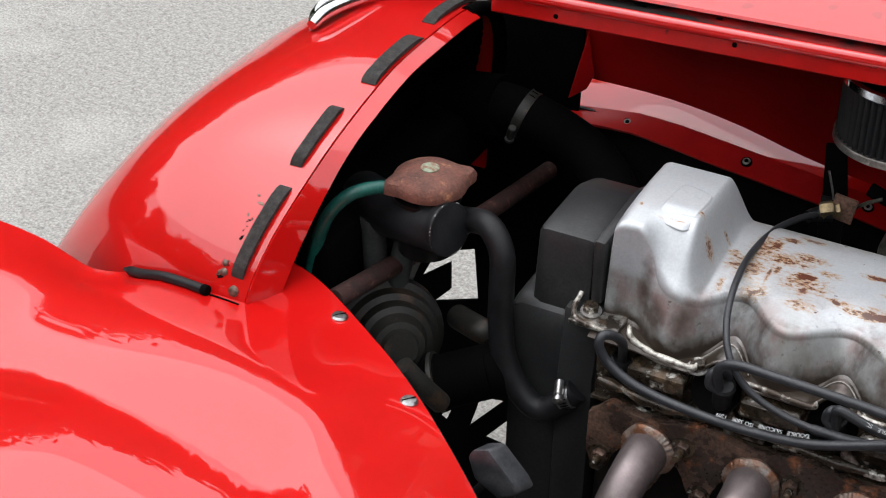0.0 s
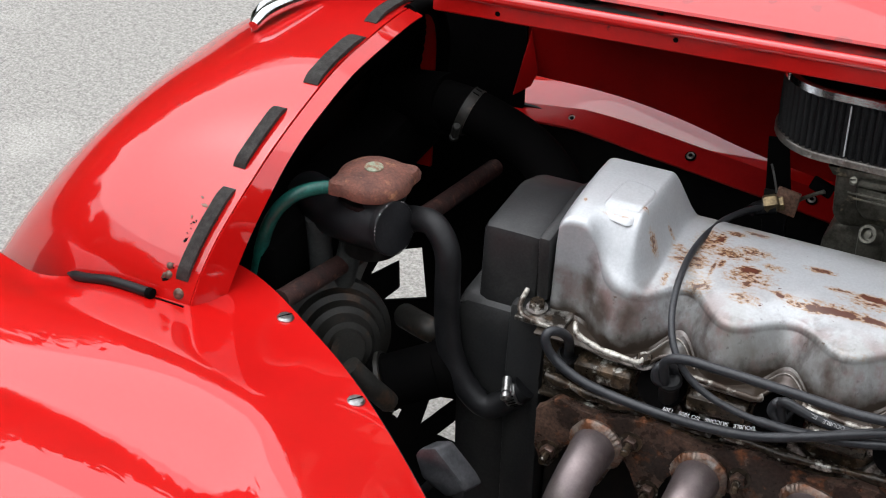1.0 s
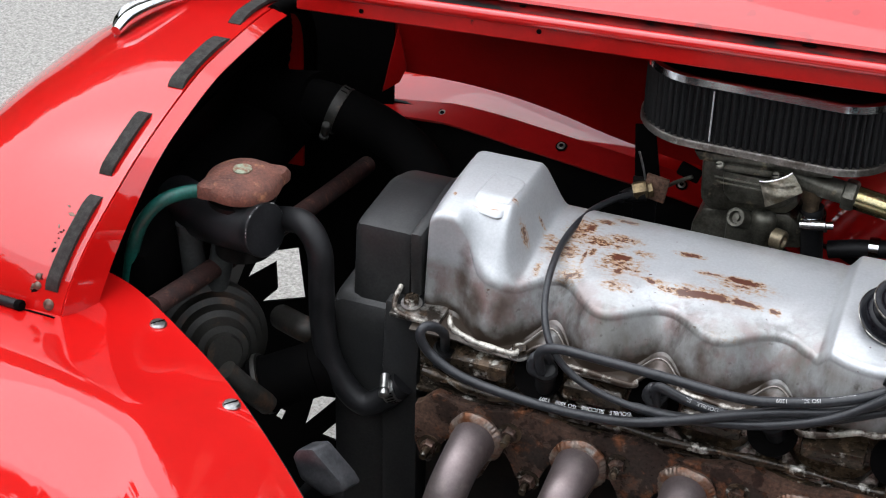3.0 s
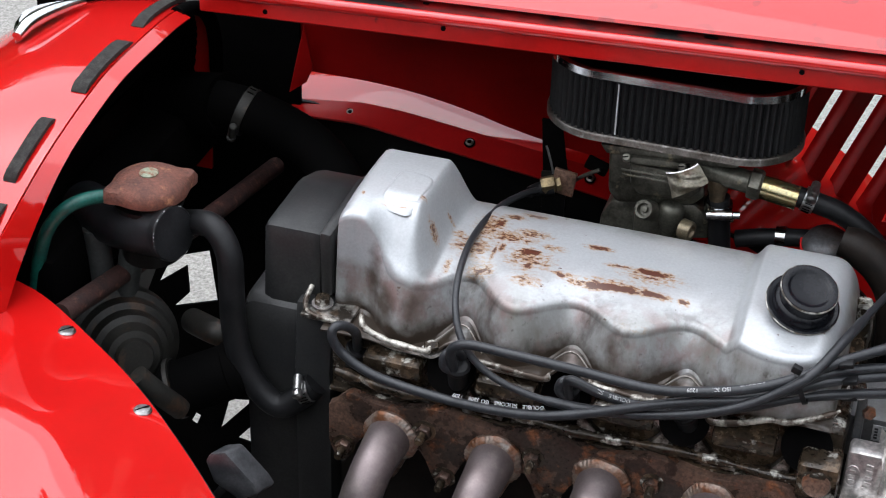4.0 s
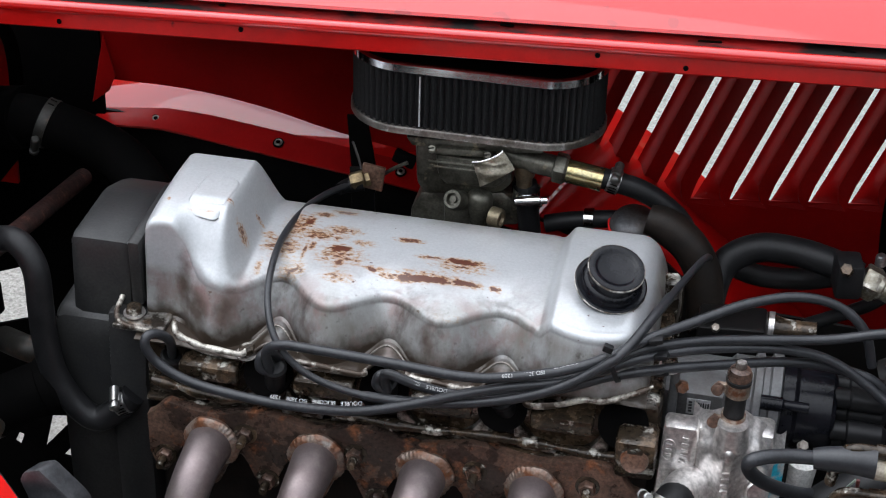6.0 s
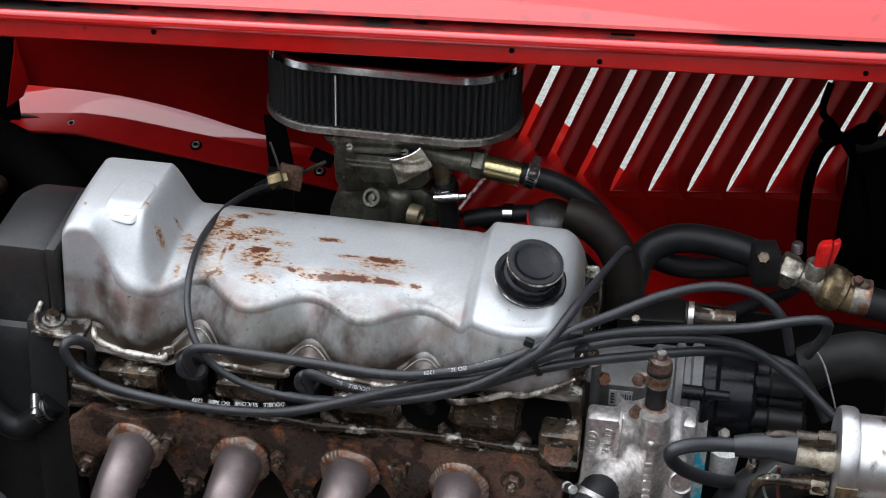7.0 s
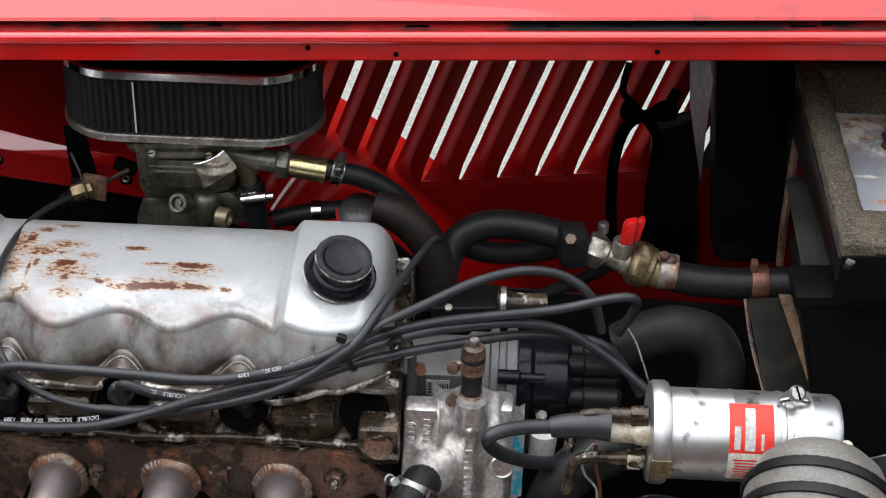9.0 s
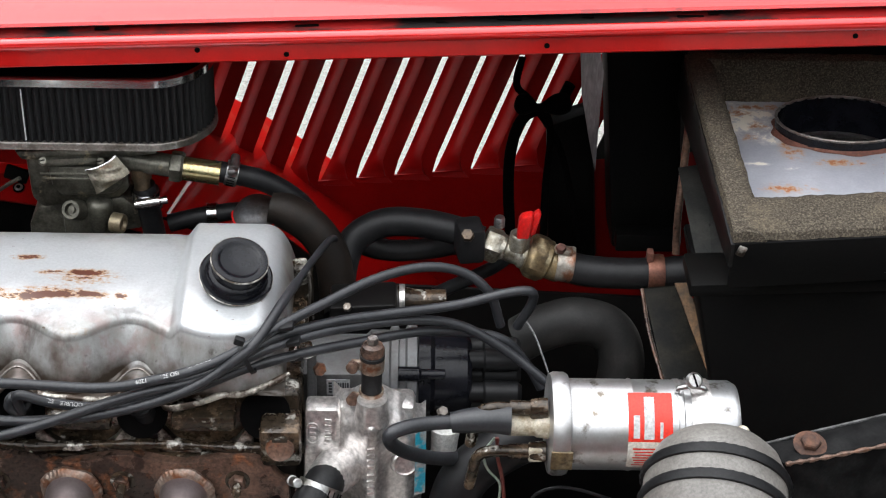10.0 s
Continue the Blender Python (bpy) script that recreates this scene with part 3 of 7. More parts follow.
def bonnet_section(pts, name, mat, thick=0.0):
    def fn(u, v):
        k = v * (len(pts) - 1)
        i = min(int(k), len(pts) - 2)
        y = pts[i][0] + (pts[i + 1][0] - pts[i][0]) * (k - i)
        z = pts[i][1] + (pts[i + 1][1] - pts[i][1]) * (k - i)
        x = -0.665 + 1.6 * u
        far = 1.63 + 0.15 * smooth01(-0.66, -0.15, x)
        y = 1.392 + (y - 1.392) * (far - 1.392) / (pts[-1][0] - 1.392) if pts[-1][0] > 1.5 and y > 1.40 else y
        return Vector((x, y, z + bonnet_z(x)))
    return part(name, sheet(fn, 40, len(pts) - 1, thick), mat, body)


strip = [(1.392, 0.0), (1.382, -0.001), (1.380, 0.001), (1.3805, 0.016)]
bead = [(1.3805 - 0.006 * math.sin(a), 0.0215 - 0.006 * math.cos(a)) for a in [math.pi * k / 8 for k in range(9)]] + [(1.392, 0.028)]
EDGE_RED = material("dulled_red_paint", (0.50, 0.006, 0.005), 0.38, spec=0.15, grain=0.06, second=(0.34, 0.005, 0.004), scale=12.0, spread=(0.45, 0.7), coat=0.35, coat_rough=0.12, bump=0.03, bump_scale=50.0, third=(0.05, 0.004, 0.004), third_scale=30.0, third_spread=(0.68, 0.74))
bonnet_section(strip, "bonnet_flange", EDGE_RED)
bonnet_section(strip[-1:] + bead, "bonnet_edge", RED)
lip = [(1.402, 0.030), (1.390, 0.0335), (1.3845, 0.0352), (1.386, 0.0378), (1.395, 0.0398), (1.45, 0.047), (1.60, 0.062), (1.80, 0.076), (2.0, 0.083), (2.02, 0.08), (2.02, 0.07)]
bonnet_section(lip, "bonnet_top", material("spotted_red_paint", (0.56, 0.006, 0.005), 0.4, spec=0.08, grain=0.0, coat=1.0, coat_rough=0.03, second=(0.36, 0.004, 0.004), scale=34.0, spread=(0.62, 0.66), detail=1.0, bump=0.02, bump_scale=60.0))
bonnet_section([(1.392, 0.0), (1.6, 0.01), (1.83, -0.08)], "bonnet_underside", SHADED_RED)
# Channel in darker red with near-black patches.
bonnet_section([(1.3790, 0.0268), (1.3825, 0.0286), (1.387, 0.0305), (1.3905, 0.033), (1.3835, 0.0352)], "bonnet_channel", material("black_patched_red", (0.22, 0.005, 0.005), 0.5, spec=0.15, grain=0.0, second=(0.006, 0.004, 0.004), scale=16.0, spread=(0.42, 0.52), stretch=(0.3, 1, 1), third=(0.03, 0.004, 0.004), third_scale=60.0))


# near wing and the rim of the engine bay, one smooth pressing
def rim(x):
    """Plan line and height of the bay's near rim at x."""
    t = (x + 0.735) / 0.27
    r = (t + math.sqrt(t * t + 0.012)) / 2
    f = max(0.0, -0.735 - x) / 0.3
    return 1.130 - 0.196 * r ** 1.35 - 0.08 * smooth01(0.1, 0.8, f), 0.668 - 0.003 * r + 0.010 * f * f


def fall(s, k):
    """Height across the rim's flank: up at a steady slope to the crest, then rounding over and down."""
    w = 0.10
    up = 0.18 * s
    over = max(0.0, s - k)
    return up - (0.18 + 0.04) * (over * over / (2 * w) if over < w else over - w / 2) - 0.25 * over * over


def wing_point(u, v):
    """A low crest along the rim, a crease beyond it, then the swell of the wing proper."""
    x = -1.25 + 0.87 * u
    ye, ze = rim(x)
    yg = 0.874 - 0.7 * max(0.0, x + 0.80) ** 2
    span = ye - yg
    k = 0.56 + 0.26 * smooth01(-0.60, -0.50, x) - 0.14 * (1 - smooth01(-0.95, -0.74, x))
    cut = max(0.0, ye - 1.130 + (0.082 - 0.018 * smooth01(-0.90, -0.86, x)) * (1 - smooth01(-0.87, -0.80, x)))
    d = cut + v * (0.62 - cut)
    s = d / span
    if s < 1.0:
        z = ze + fall(s, k) * span
    else:
        e = d - span
        z = ze + fall(1.0, k) * span + 0.21 * e - 1.25 * e * e
    y = ye - d
    # a shallow valley where the cowl comes down on the wing
    z -= 0.016 * smooth01(-0.95, -0.87, x) * (1 - smooth01(-0.78, -0.53, x)) * smooth01(0.86, 1.06, y) * (1 - smooth01(1.06, 1.13, y) * smooth01(-0.86, -0.79, x))
    z -= 0.009 * smooth01(-0.98, -0.89, x) * (1 - smooth01(-0.87, -0.81, x)) * smooth01(0.99, 1.06, y)
    return Vector((x, y, z))


def on_wing(x, y, lift):
    q = [wing_point((x + 1.25) / 0.87, 0.45 * k / 150) for k in range(151)]
    return min(q, key=lambda w: abs(w.y - y)) + Vector((0, 0, lift))


wing = part("near_wing", sheet(wing_point, 90, 60, 0.004, (0, 0, 1)), RED, body)


def rim_wall(u, v):
    p = wing_point(u, 0)
    return Vector((p.x, p.y + 0.002, p.z - 0.002 - 0.45 * v))


def near_sill(u, v):
    """The body's near side running on past the wing, below the open bay."""
    a = math.pi * 0.62 * v
    return Vector((-0.38 + 1.82 * u, 0.88 - 0.10 * u * (1 - u) - 0.26 * math.sin(a) * (0.6 + 0.4 * v), 0.50 + 0.13 * math.cos(a) - 0.2 * v * v))


part("near_sill", sheet(near_sill, 20, 14, 0.004, (0, 0, 1)), RED, body)
part("inner_wing", sheet(rim_wall, 60, 6, 0.003), BLACK, body)


# far side: the mirrored wing, its rim flange, and the bonnet's louvred side
def far_rim(x):
    d = max(0.0, x + 0.58)
    return 1.582, 0.639 - (0.9 * d * d if d < 0.0694 else 0.00434 + 0.125 * (d - 0.0694)) - 0.12 * max(0.0, -0.58 - x) - 1.0 * max(0.0, x + 0.34) ** 2


def far_wing(u, v):
    x = -0.78 + 0.9 * u
    y, z = far_rim(x)
    d = v * (0.36 - 0.12 * u)
    return Vector((x, y + d, z + 0.17 * d - 0.50 * d * d))


part("far_wing", sheet(far_wing, 40, 30, 0.004, (0, 0, 1)), RED, body)


def far_flange(u, v):
    x = -0.655 + 0.6 * u
    y, z = far_rim(x)
    drop = 0.006 + 0.009 * smooth01(-0.65, -0.5, x)
    return Vector((x, y - 0.026 + 0.026 * v, z - drop * (1 - v)))


part("rim_flange", sheet(far_flange, 40, 3, 0.003), SHADED_RED, body)


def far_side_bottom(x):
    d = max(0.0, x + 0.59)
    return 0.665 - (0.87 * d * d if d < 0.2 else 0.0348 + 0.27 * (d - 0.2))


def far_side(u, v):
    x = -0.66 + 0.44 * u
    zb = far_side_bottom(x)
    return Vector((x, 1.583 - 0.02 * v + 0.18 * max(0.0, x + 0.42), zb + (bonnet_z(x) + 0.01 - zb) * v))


part("bonnet_side", sheet(far_side, 30, 6, 0.003), SHADED_RED, body)

for px in (-0.658, -0.549):
    ye, ze = rim(px)
    q = wing_point((px + 1.25) / 0.87, 0.014 / 0.62)
    sc = part("rim_screw", lathe([(0.0072, -0.001), (0.0075, 0.0008), (0.006, 0.0026), (0.0, 0.0032)], q, (0.02, 0.1, 0.98), 24), STEEL, body)
    part("screw_slot", block(tuple(q + Vector((0, 0, 0.0031))), (0.0120, 0.0012, 0.0006), 0, (-5, 0, 50)), MATT, sc)
SEAM = [(-0.868, 1.062), (-0.846, 1.057), (-0.820, 1.053), (-0.795, 1.050), (-0.775, 1.049)]
part("seam_rubber", tube([on_wing(x, y, 0.004) for x, y in SEAM], lambda t: 0.0045 * min(1, 0.35 + 6 * t), 12, 8), RUBBER, body, "black rubber piping in the seam")
part("seam_end", lathe([(0.0, 0.0), (0.0044, 0.0), (0.0050, 0.002), (0.0046, 0.006), (0.0, 0.007)], on_wing(-0.776, 1.049, 0.004), (0.9, -0.1, 0.1), 14), MATT, body)
part("seam_gap", tube([on_wing(x, y, 0.0004) for x, y in ((-0.775, 1.049), (-0.762, 1.0495), (-0.751, 1.0485), (-0.744, 1.0475), (-0.739, 1.047))], 0.0009, 8, 6), MATT, body, "grimy gap where the cowl meets the wing")
for fx in (-0.588, -0.456, -0.326, -0.20):
    y, z = far_rim(fx)
    rv = part("flange_rivet", lathe([(0.0044, 0.0), (0.0042, 0.001), (0.0026, 0.0018), (0.0016, 0.001), (0.0, 0.0006)], (fx, y - 0.013, z - 0.006), (0, -0.45, 0.9), 20), TIN, body)
    part("rivet_eye", lathe([(0.0, 0.0), (0.0022, 0.0), (0.0022, 0.0016), (0.0, 0.0017)], (fx, y - 0.013, z - 0.006), (0, -0.45, 0.9), 14), MATT, rv)
    part("rivet_seat", lathe([(0.0, -0.0006), (0.0060, -0.0004), (0.0056, 0.0006), (0.0, 0.0006)], (fx, y - 0.013, z - 0.006), (0, -0.45, 0.9), 20), MATT, rv)
# chrome badge: a winged bar standing on the nose
badge = part("badge", tube([(-0.818, 1.312, 0.799), (-0.817, 1.330, 0.803), (-0.812, 1.352, 0.804), (-0.803, 1.378, 0.803), (-0.795, 1.400, 0.800)], lambda t: 0.002 + 0.0055 * math.sin(math.pi * min(1, 0.2 + t * 0.75)), 14, 8), CHROME, body, "chrome nose badge")
part("badge_wing", sheet(lambda u, v: Vector((-0.822 + 0.012 * u - 0.016 * v * math.sin(3 * u), 1.316 + 0.075 * u, 0.8005 + 0.003 * math.sin(3.1 * u) + 0.0012 * math.sin(14 * v))), 16, 8, 0.002), CHROME, badge)
# fixings along the bonnet's edge
for bx, dz in ((-0.60, 0.007), (-0.43, 0.012), (-0.115, 0.012), (-0.04, 0.006), (0.18, 0.008), (0.44, 0.01)):
    part("hole", lathe([(0.0024, -0.0003), (0.0024, 0.0006), (0.001, 0.0007), (0.0, 0.0003)], (bx, 1.3802, bonnet_z(bx) + dz), (0, -1, 0), 12), MATT, body)
random.seed(5)
for k in range(14):
    bx = -0.6 + 1.2 * random.random()
    w = 0.006 + 0.02 * random.random()
    part("seal_scrap", block((bx, 1.3855, bonnet_z(bx) + 0.0292 + 0.003 * random.random()), (w, 0.003, 0.0012 + 0.0012 * random.random()), 0.0008, (0, 8 * (random.random() - 0.5), 0)), MATT, body)

# louvred panel: slanted slots pressed through the side, each with its raised hood on the outside
SLOTS, PITCH, SLANT = 10, 0.0410, 0.356
SX0, SY, SZ0 = -0.1685, 1.75, 0.491


def louvre_strip(k):
    """One strip of panel between two slots, with a rolled lower edge to its slot."""
    x0 = SX0 + (k - 1) * PITCH
    prof = [(0.0118, 0.019), (0.0145, 0.018), (0.0195, 0.012), (0.0225, 0.002), (0.0250, -0.0015), (0.0280, -0.0004), (PITCH + 0.0010, 0.0008)]

    def fn(u, v):
        i = min(int(v * 6), 5)
        f = v * 6 - i
        dx = prof[i][0] + (prof[i + 1][0] - prof[i][0]) * f
        dy = prof[i][1] + (prof[i + 1][1] - prof[i][1]) * f
        tip = min(1.0, u * 11) ** 0.6
        z = SZ0 + 0.107 * (x0 - SX0) + u * 0.34
        left, right = 0.006, PITCH + 0.006
        if v < 0.5:
            dx = left + (dx - left) * tip
        else:
            dx = right + (dx - right) * tip
        return Vector((x0 + dx + SLANT * (z - SZ0), SY + dy * tip, z))
    return sheet(fn, 34, 6, 0.0012)


louvred = new("louvred_panel")
louvred.parent = body
for k in range(SLOTS + 1):
    part("louvre", louvre_strip(k), SHADED_RED, louvred)


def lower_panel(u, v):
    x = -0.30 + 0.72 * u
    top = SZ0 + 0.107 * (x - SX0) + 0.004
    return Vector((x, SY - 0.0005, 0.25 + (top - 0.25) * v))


part("side_panel", sheet(lower_panel, 30, 4, 0.002), SHADED_RED, louvred)


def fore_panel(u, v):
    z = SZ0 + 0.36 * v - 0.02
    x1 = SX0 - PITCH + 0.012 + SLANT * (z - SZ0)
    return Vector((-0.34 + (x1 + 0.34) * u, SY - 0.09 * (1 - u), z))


part("side_panel", sheet(fore_panel, 8, 6, 0.002), SHADED_RED, louvred)


def aft_panel(u, v):
    z = SZ0 + 0.34 * v + 0.02
    x0 = SX0 + SLOTS * PITCH + 0.010 + SLANT * (z - SZ0)
    return Vector((x0 + (0.75 - x0) * u, SY, z))


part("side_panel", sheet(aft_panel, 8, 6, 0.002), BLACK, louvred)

# dark inner structure: far inner wing with its opening, bulkhead, front panel, sump tray
inner = body
def pierced(outline, holes, direction, depth):
    """A flat plate with openings cut through it."""
    bmp = bmesh.new()
    edges = []
    for loop in [outline] + holes:
        vs = [bmp.verts.new(Vector(q)) for q in loop]
        edges += [bmp.edges.new((vs[i], vs[(i + 1) % len(vs)])) for i in range(len(vs))]
    bmesh.ops.triangle_fill(bmp, use_beauty=True, use_dissolve=False, edges=edges)
    geom = bmesh.ops.extrude_face_region(bmp, geom=list(bmp.faces))
    bmesh.ops.translate(bmp, vec=Vector(direction).normalized() * depth, verts=[g for g in geom["geom"] if isinstance(g, bmesh.types.BMVert)])
    bmesh.ops.recalc_face_normals(bmp, faces=bmp.faces)
    return bmp


# One added flat plate stands for the fan's dark outline against the road.
part("fan_silhouette", pierced([(-0.90, 1.55, 0.60), (-0.62, 1.55, 0.60), (-0.54, 1.55, 0.45), (-0.54, 1.55, 0.05), (-0.90, 1.55, 0.05)], [
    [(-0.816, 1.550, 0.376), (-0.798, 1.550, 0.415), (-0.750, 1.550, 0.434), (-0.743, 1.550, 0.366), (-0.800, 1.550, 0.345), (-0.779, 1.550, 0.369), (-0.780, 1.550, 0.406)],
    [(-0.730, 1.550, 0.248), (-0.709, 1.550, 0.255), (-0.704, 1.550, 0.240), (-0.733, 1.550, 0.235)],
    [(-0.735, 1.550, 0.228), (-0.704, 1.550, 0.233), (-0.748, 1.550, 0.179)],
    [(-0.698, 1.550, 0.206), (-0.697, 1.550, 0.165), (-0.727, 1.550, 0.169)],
    [(-0.787, 1.550, 0.179), (-0.780, 1.550, 0.175), (-0.773, 1.550, 0.193), (-0.779, 1.550, 0.195)]], (0, 1, 0), 0.004), MATT, inner, "added black plate, its holes tracing gaps between fan blades to the road below")
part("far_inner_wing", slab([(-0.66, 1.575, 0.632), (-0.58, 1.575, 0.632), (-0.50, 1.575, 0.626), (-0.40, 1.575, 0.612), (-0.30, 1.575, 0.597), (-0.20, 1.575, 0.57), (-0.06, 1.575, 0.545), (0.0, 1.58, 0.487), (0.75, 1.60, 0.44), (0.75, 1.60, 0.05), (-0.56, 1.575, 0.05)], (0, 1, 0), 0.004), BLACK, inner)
# Added near-black sheet that keeps the front corner as dark as in shade.
part("dark_front_sheet", slab([(-0.95, 1.572, 0.90), (-0.645, 1.572, 0.90), (-0.645, 1.572, 0.60), (-0.95, 1.572, 0.60)], (0, 1, 0), 0.004), MATT, inner)
part("bonnet_end", slab([(-0.637, 1.566, 0.728), (-0.6275, 1.566, 0.680), (-0.635, 1.566, 0.662), (-0.655, 1.566, 0.646), (-0.645, 1.566, 0.692)], (0.3, -1, 0), 0.003, 0.001), SHADED_RED, body)
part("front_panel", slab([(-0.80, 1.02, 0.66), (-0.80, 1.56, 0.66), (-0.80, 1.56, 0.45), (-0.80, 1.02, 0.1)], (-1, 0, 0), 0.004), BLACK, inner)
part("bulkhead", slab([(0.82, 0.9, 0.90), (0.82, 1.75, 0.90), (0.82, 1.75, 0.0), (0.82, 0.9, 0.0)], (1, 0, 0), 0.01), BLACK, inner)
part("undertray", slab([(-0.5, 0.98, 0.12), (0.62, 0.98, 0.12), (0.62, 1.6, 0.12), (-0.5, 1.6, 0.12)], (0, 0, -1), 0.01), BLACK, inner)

# ---- the engine ----
engine = thing("engine", "four-cylinder car engine with a silver rocker cover, oily and rusty", "engine")


def cover_edge(x):
    """Plan line of the cover's near shoulder: lobes over the cam bearings, recesses over the plugs."""
    wave = math.cos(2 * math.pi * (x + 0.259) / 0.096)
    main = 1 - smooth01(-0.150, -0.122, x)
    e = 1.212 + 0.013 * wave * main + 0.009 * math.exp(-((x + 0.353) / 0.018) ** 2)
    e -= 0.008 * (1 - smooth01(-0.446, -0.428, x))
    return e - 0.024 * max(0.0, 1 - ((x + 0.083) / 0.052) ** 2)


def cover_bump(x, y):
    """The raised block over the timing gear, rounding down towards the first lobe on the near side."""
    block_end = 1 - smooth01(-0.406, -0.383, x)
    shoulder = smooth01(-0.446, -0.420, x) * (1 - smooth01(1.196, 1.248, y))
    return block_end * (1 - 0.86 * shoulder)


def cover_point(u, v):
    """u: along the engine; v: from the front flange up over the top to the back flange."""
    x0, x1 = -0.471, -0.034
    x = x0 + (x1 - x0) * u
    arch = max(0.0, math.cos(2 * math.pi * (x + 0.253) / 0.0985)) ** 1.6 * smooth01(-0.40, -0.375, x) * (1 - smooth01(-0.125, -0.110, x))
    tail = smooth01(-0.130, -0.117, x)
    dx = x - x0
    turn = 0.012 * (1 - math.sqrt(max(0.0, 1 - (1 - min(dx / 0.016, 1.0)) ** 2)))
    edge = turn + cover_edge(x)
    foot = edge - 0.004 - 0.009 * smooth01(-0.445, -0.425, x)
    zb = 0.642 + 0.015 * arch + 0.010 * tail + 0.006 * (1 - smooth01(-0.43, -0.40, x))

    def top(y):
        b = cover_bump(x, y)
        return 0.692 + 0.050 * b + 0.012 * tail - 0.0015 * math.exp(-((x + 0.126) / 0.006) ** 2)

    back = 1.365 - 0.020 * cover_bump(x, 1.35)
    rise = top(edge) + 0.012 - zb
    k = max(0.0, min((dx - 0.003) / 0.011, 1.0))
    e0 = (1 - 0.011 / rise * (1 - math.sqrt(max(0.0, 1 - (1 - k) ** 2)))) * min(1.0, max(0.0, dx / 0.003))
    e1 = max(0.0, 1 - (1 - max(min((x1 - x) / 0.028, 1.0), 0)) ** 2.4) ** 0.5
    e = min(e0, e1)
    # the profile across
    if v < 0.08:
        k = 1 - v / 0.08
        y, z = foot + (1.179 + 0.008 * arch - foot) * k, zb - 0.002 - 0.003 * k ** 3
        return Vector((x, y, z))
    if v < 0.4:
        t = (v - 0.08) / 0.32
        y, z = foot + (edge - foot) * t ** 1.6, zb + (top(edge) - 0.008 - zb) * t
    elif v < 0.55:
        a = (v - 0.4) / 0.15 * math.pi / 2
        y = edge + 0.008 * (1 - math.cos(a))
        z = top(y) - 0.008 + 0.008 * math.sin(a)
    elif v < 0.9:
        t = (v - 0.55) / 0.35
        y = edge + 0.008 + (back - edge - 0.024) * t
        z = top(y) + 0.009 * (1 - 0.6 * cover_bump(x, y)) * (0.85 * (1 - abs(2 * t - 1) ** 2.6) + 0.1 * t)
    else:
        t = (v - 0.9) / 0.1
        y, z = back - 0.016 + 0.022 * t, top(back - 0.016) + 0.0009 - 0.055 * t ** 1.6
    return Vector((x, y, zb + (z - zb) * e))


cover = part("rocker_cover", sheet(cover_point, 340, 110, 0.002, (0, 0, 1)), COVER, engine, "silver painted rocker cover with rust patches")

def badge_point(u, v):
    """A flat rounded pad pressed up on the raised block, its edges rolled down to the cover."""
    a = 2 * math.pi * u
    c, q = math.cos(a), math.sin(a)
    r = v * (abs(c) ** 5 + abs(q) ** 5) ** -0.2
    x = -0.4225 + 0.0170 * c * r + 0.09 * 0.030 * q * r
    y = 1.2635 + 0.030 * q * r - 0.004 * c * r
    t = (y - 1.212 - 0.008) / 0.117
    roll = smooth01(0.90, 1.0, v)
    return Vector((x, y, 0.742 + 0.0036 * (0.85 * (1 - abs(2 * t - 1) ** 2.6) + 0.1 * t) + 0.0016 - 0.0026 * roll - 0.0034 * (1 - smooth01(1.234, 1.258, y))))


part("badge_pad", sheet(badge_point, 72, 16), COVER, cover, "raised blank pad with a stained near edge")
part("cylinder_head", block((-0.245, 1.285, 0.602), (0.445, 0.185, 0.070), 0.006), OILY, engine, "oily black cast iron cylinder head")
part("engine_block", block((-0.245, 1.31, 0.35), (0.44, 0.22, 0.44), 0.012), SHADED_IRON, engine)
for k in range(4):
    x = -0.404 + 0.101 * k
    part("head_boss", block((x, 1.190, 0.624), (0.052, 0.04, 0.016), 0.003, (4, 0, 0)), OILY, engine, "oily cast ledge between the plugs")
    # Recess drawn as a near-black dish, its shade painted in.
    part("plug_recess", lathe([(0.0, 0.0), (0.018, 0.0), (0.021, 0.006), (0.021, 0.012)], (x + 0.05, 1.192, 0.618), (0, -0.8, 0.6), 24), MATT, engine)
part("head_ledge", tube([(-0.46, 1.187, 0.596), (-0.40, 1.184, 0.590), (-0.33, 1.186, 0.592), (-0.24, 1.184, 0.588), (-0.15, 1.186, 0.590), (-0.06, 1.184, 0.588), (-0.025, 1.187, 0.592)], lambda t: 0.005 + 0.0022 * math.sin(t * 61) * math.sin(t * 23), 10, 14), OILY, engine, "dirty gasket ledge")
part("head_gasket", block((-0.245, 1.189, 0.578), (0.44, 0.012, 0.004), 0.001), OILY, engine)
part("lug", block((-0.038, 1.180, 0.603), (0.034, 0.03, 0.044), 0.005, (10, 0, 0)), OILY, engine)
part("lug_hole", lathe([(0.0, 0.0004), (0.008, 0.0006), (0.011, 0.002), (0.012, 0.0)], (-0.038, 1.163, 0.605), (0, -0.95, 0.2), 24), RUST, engine)
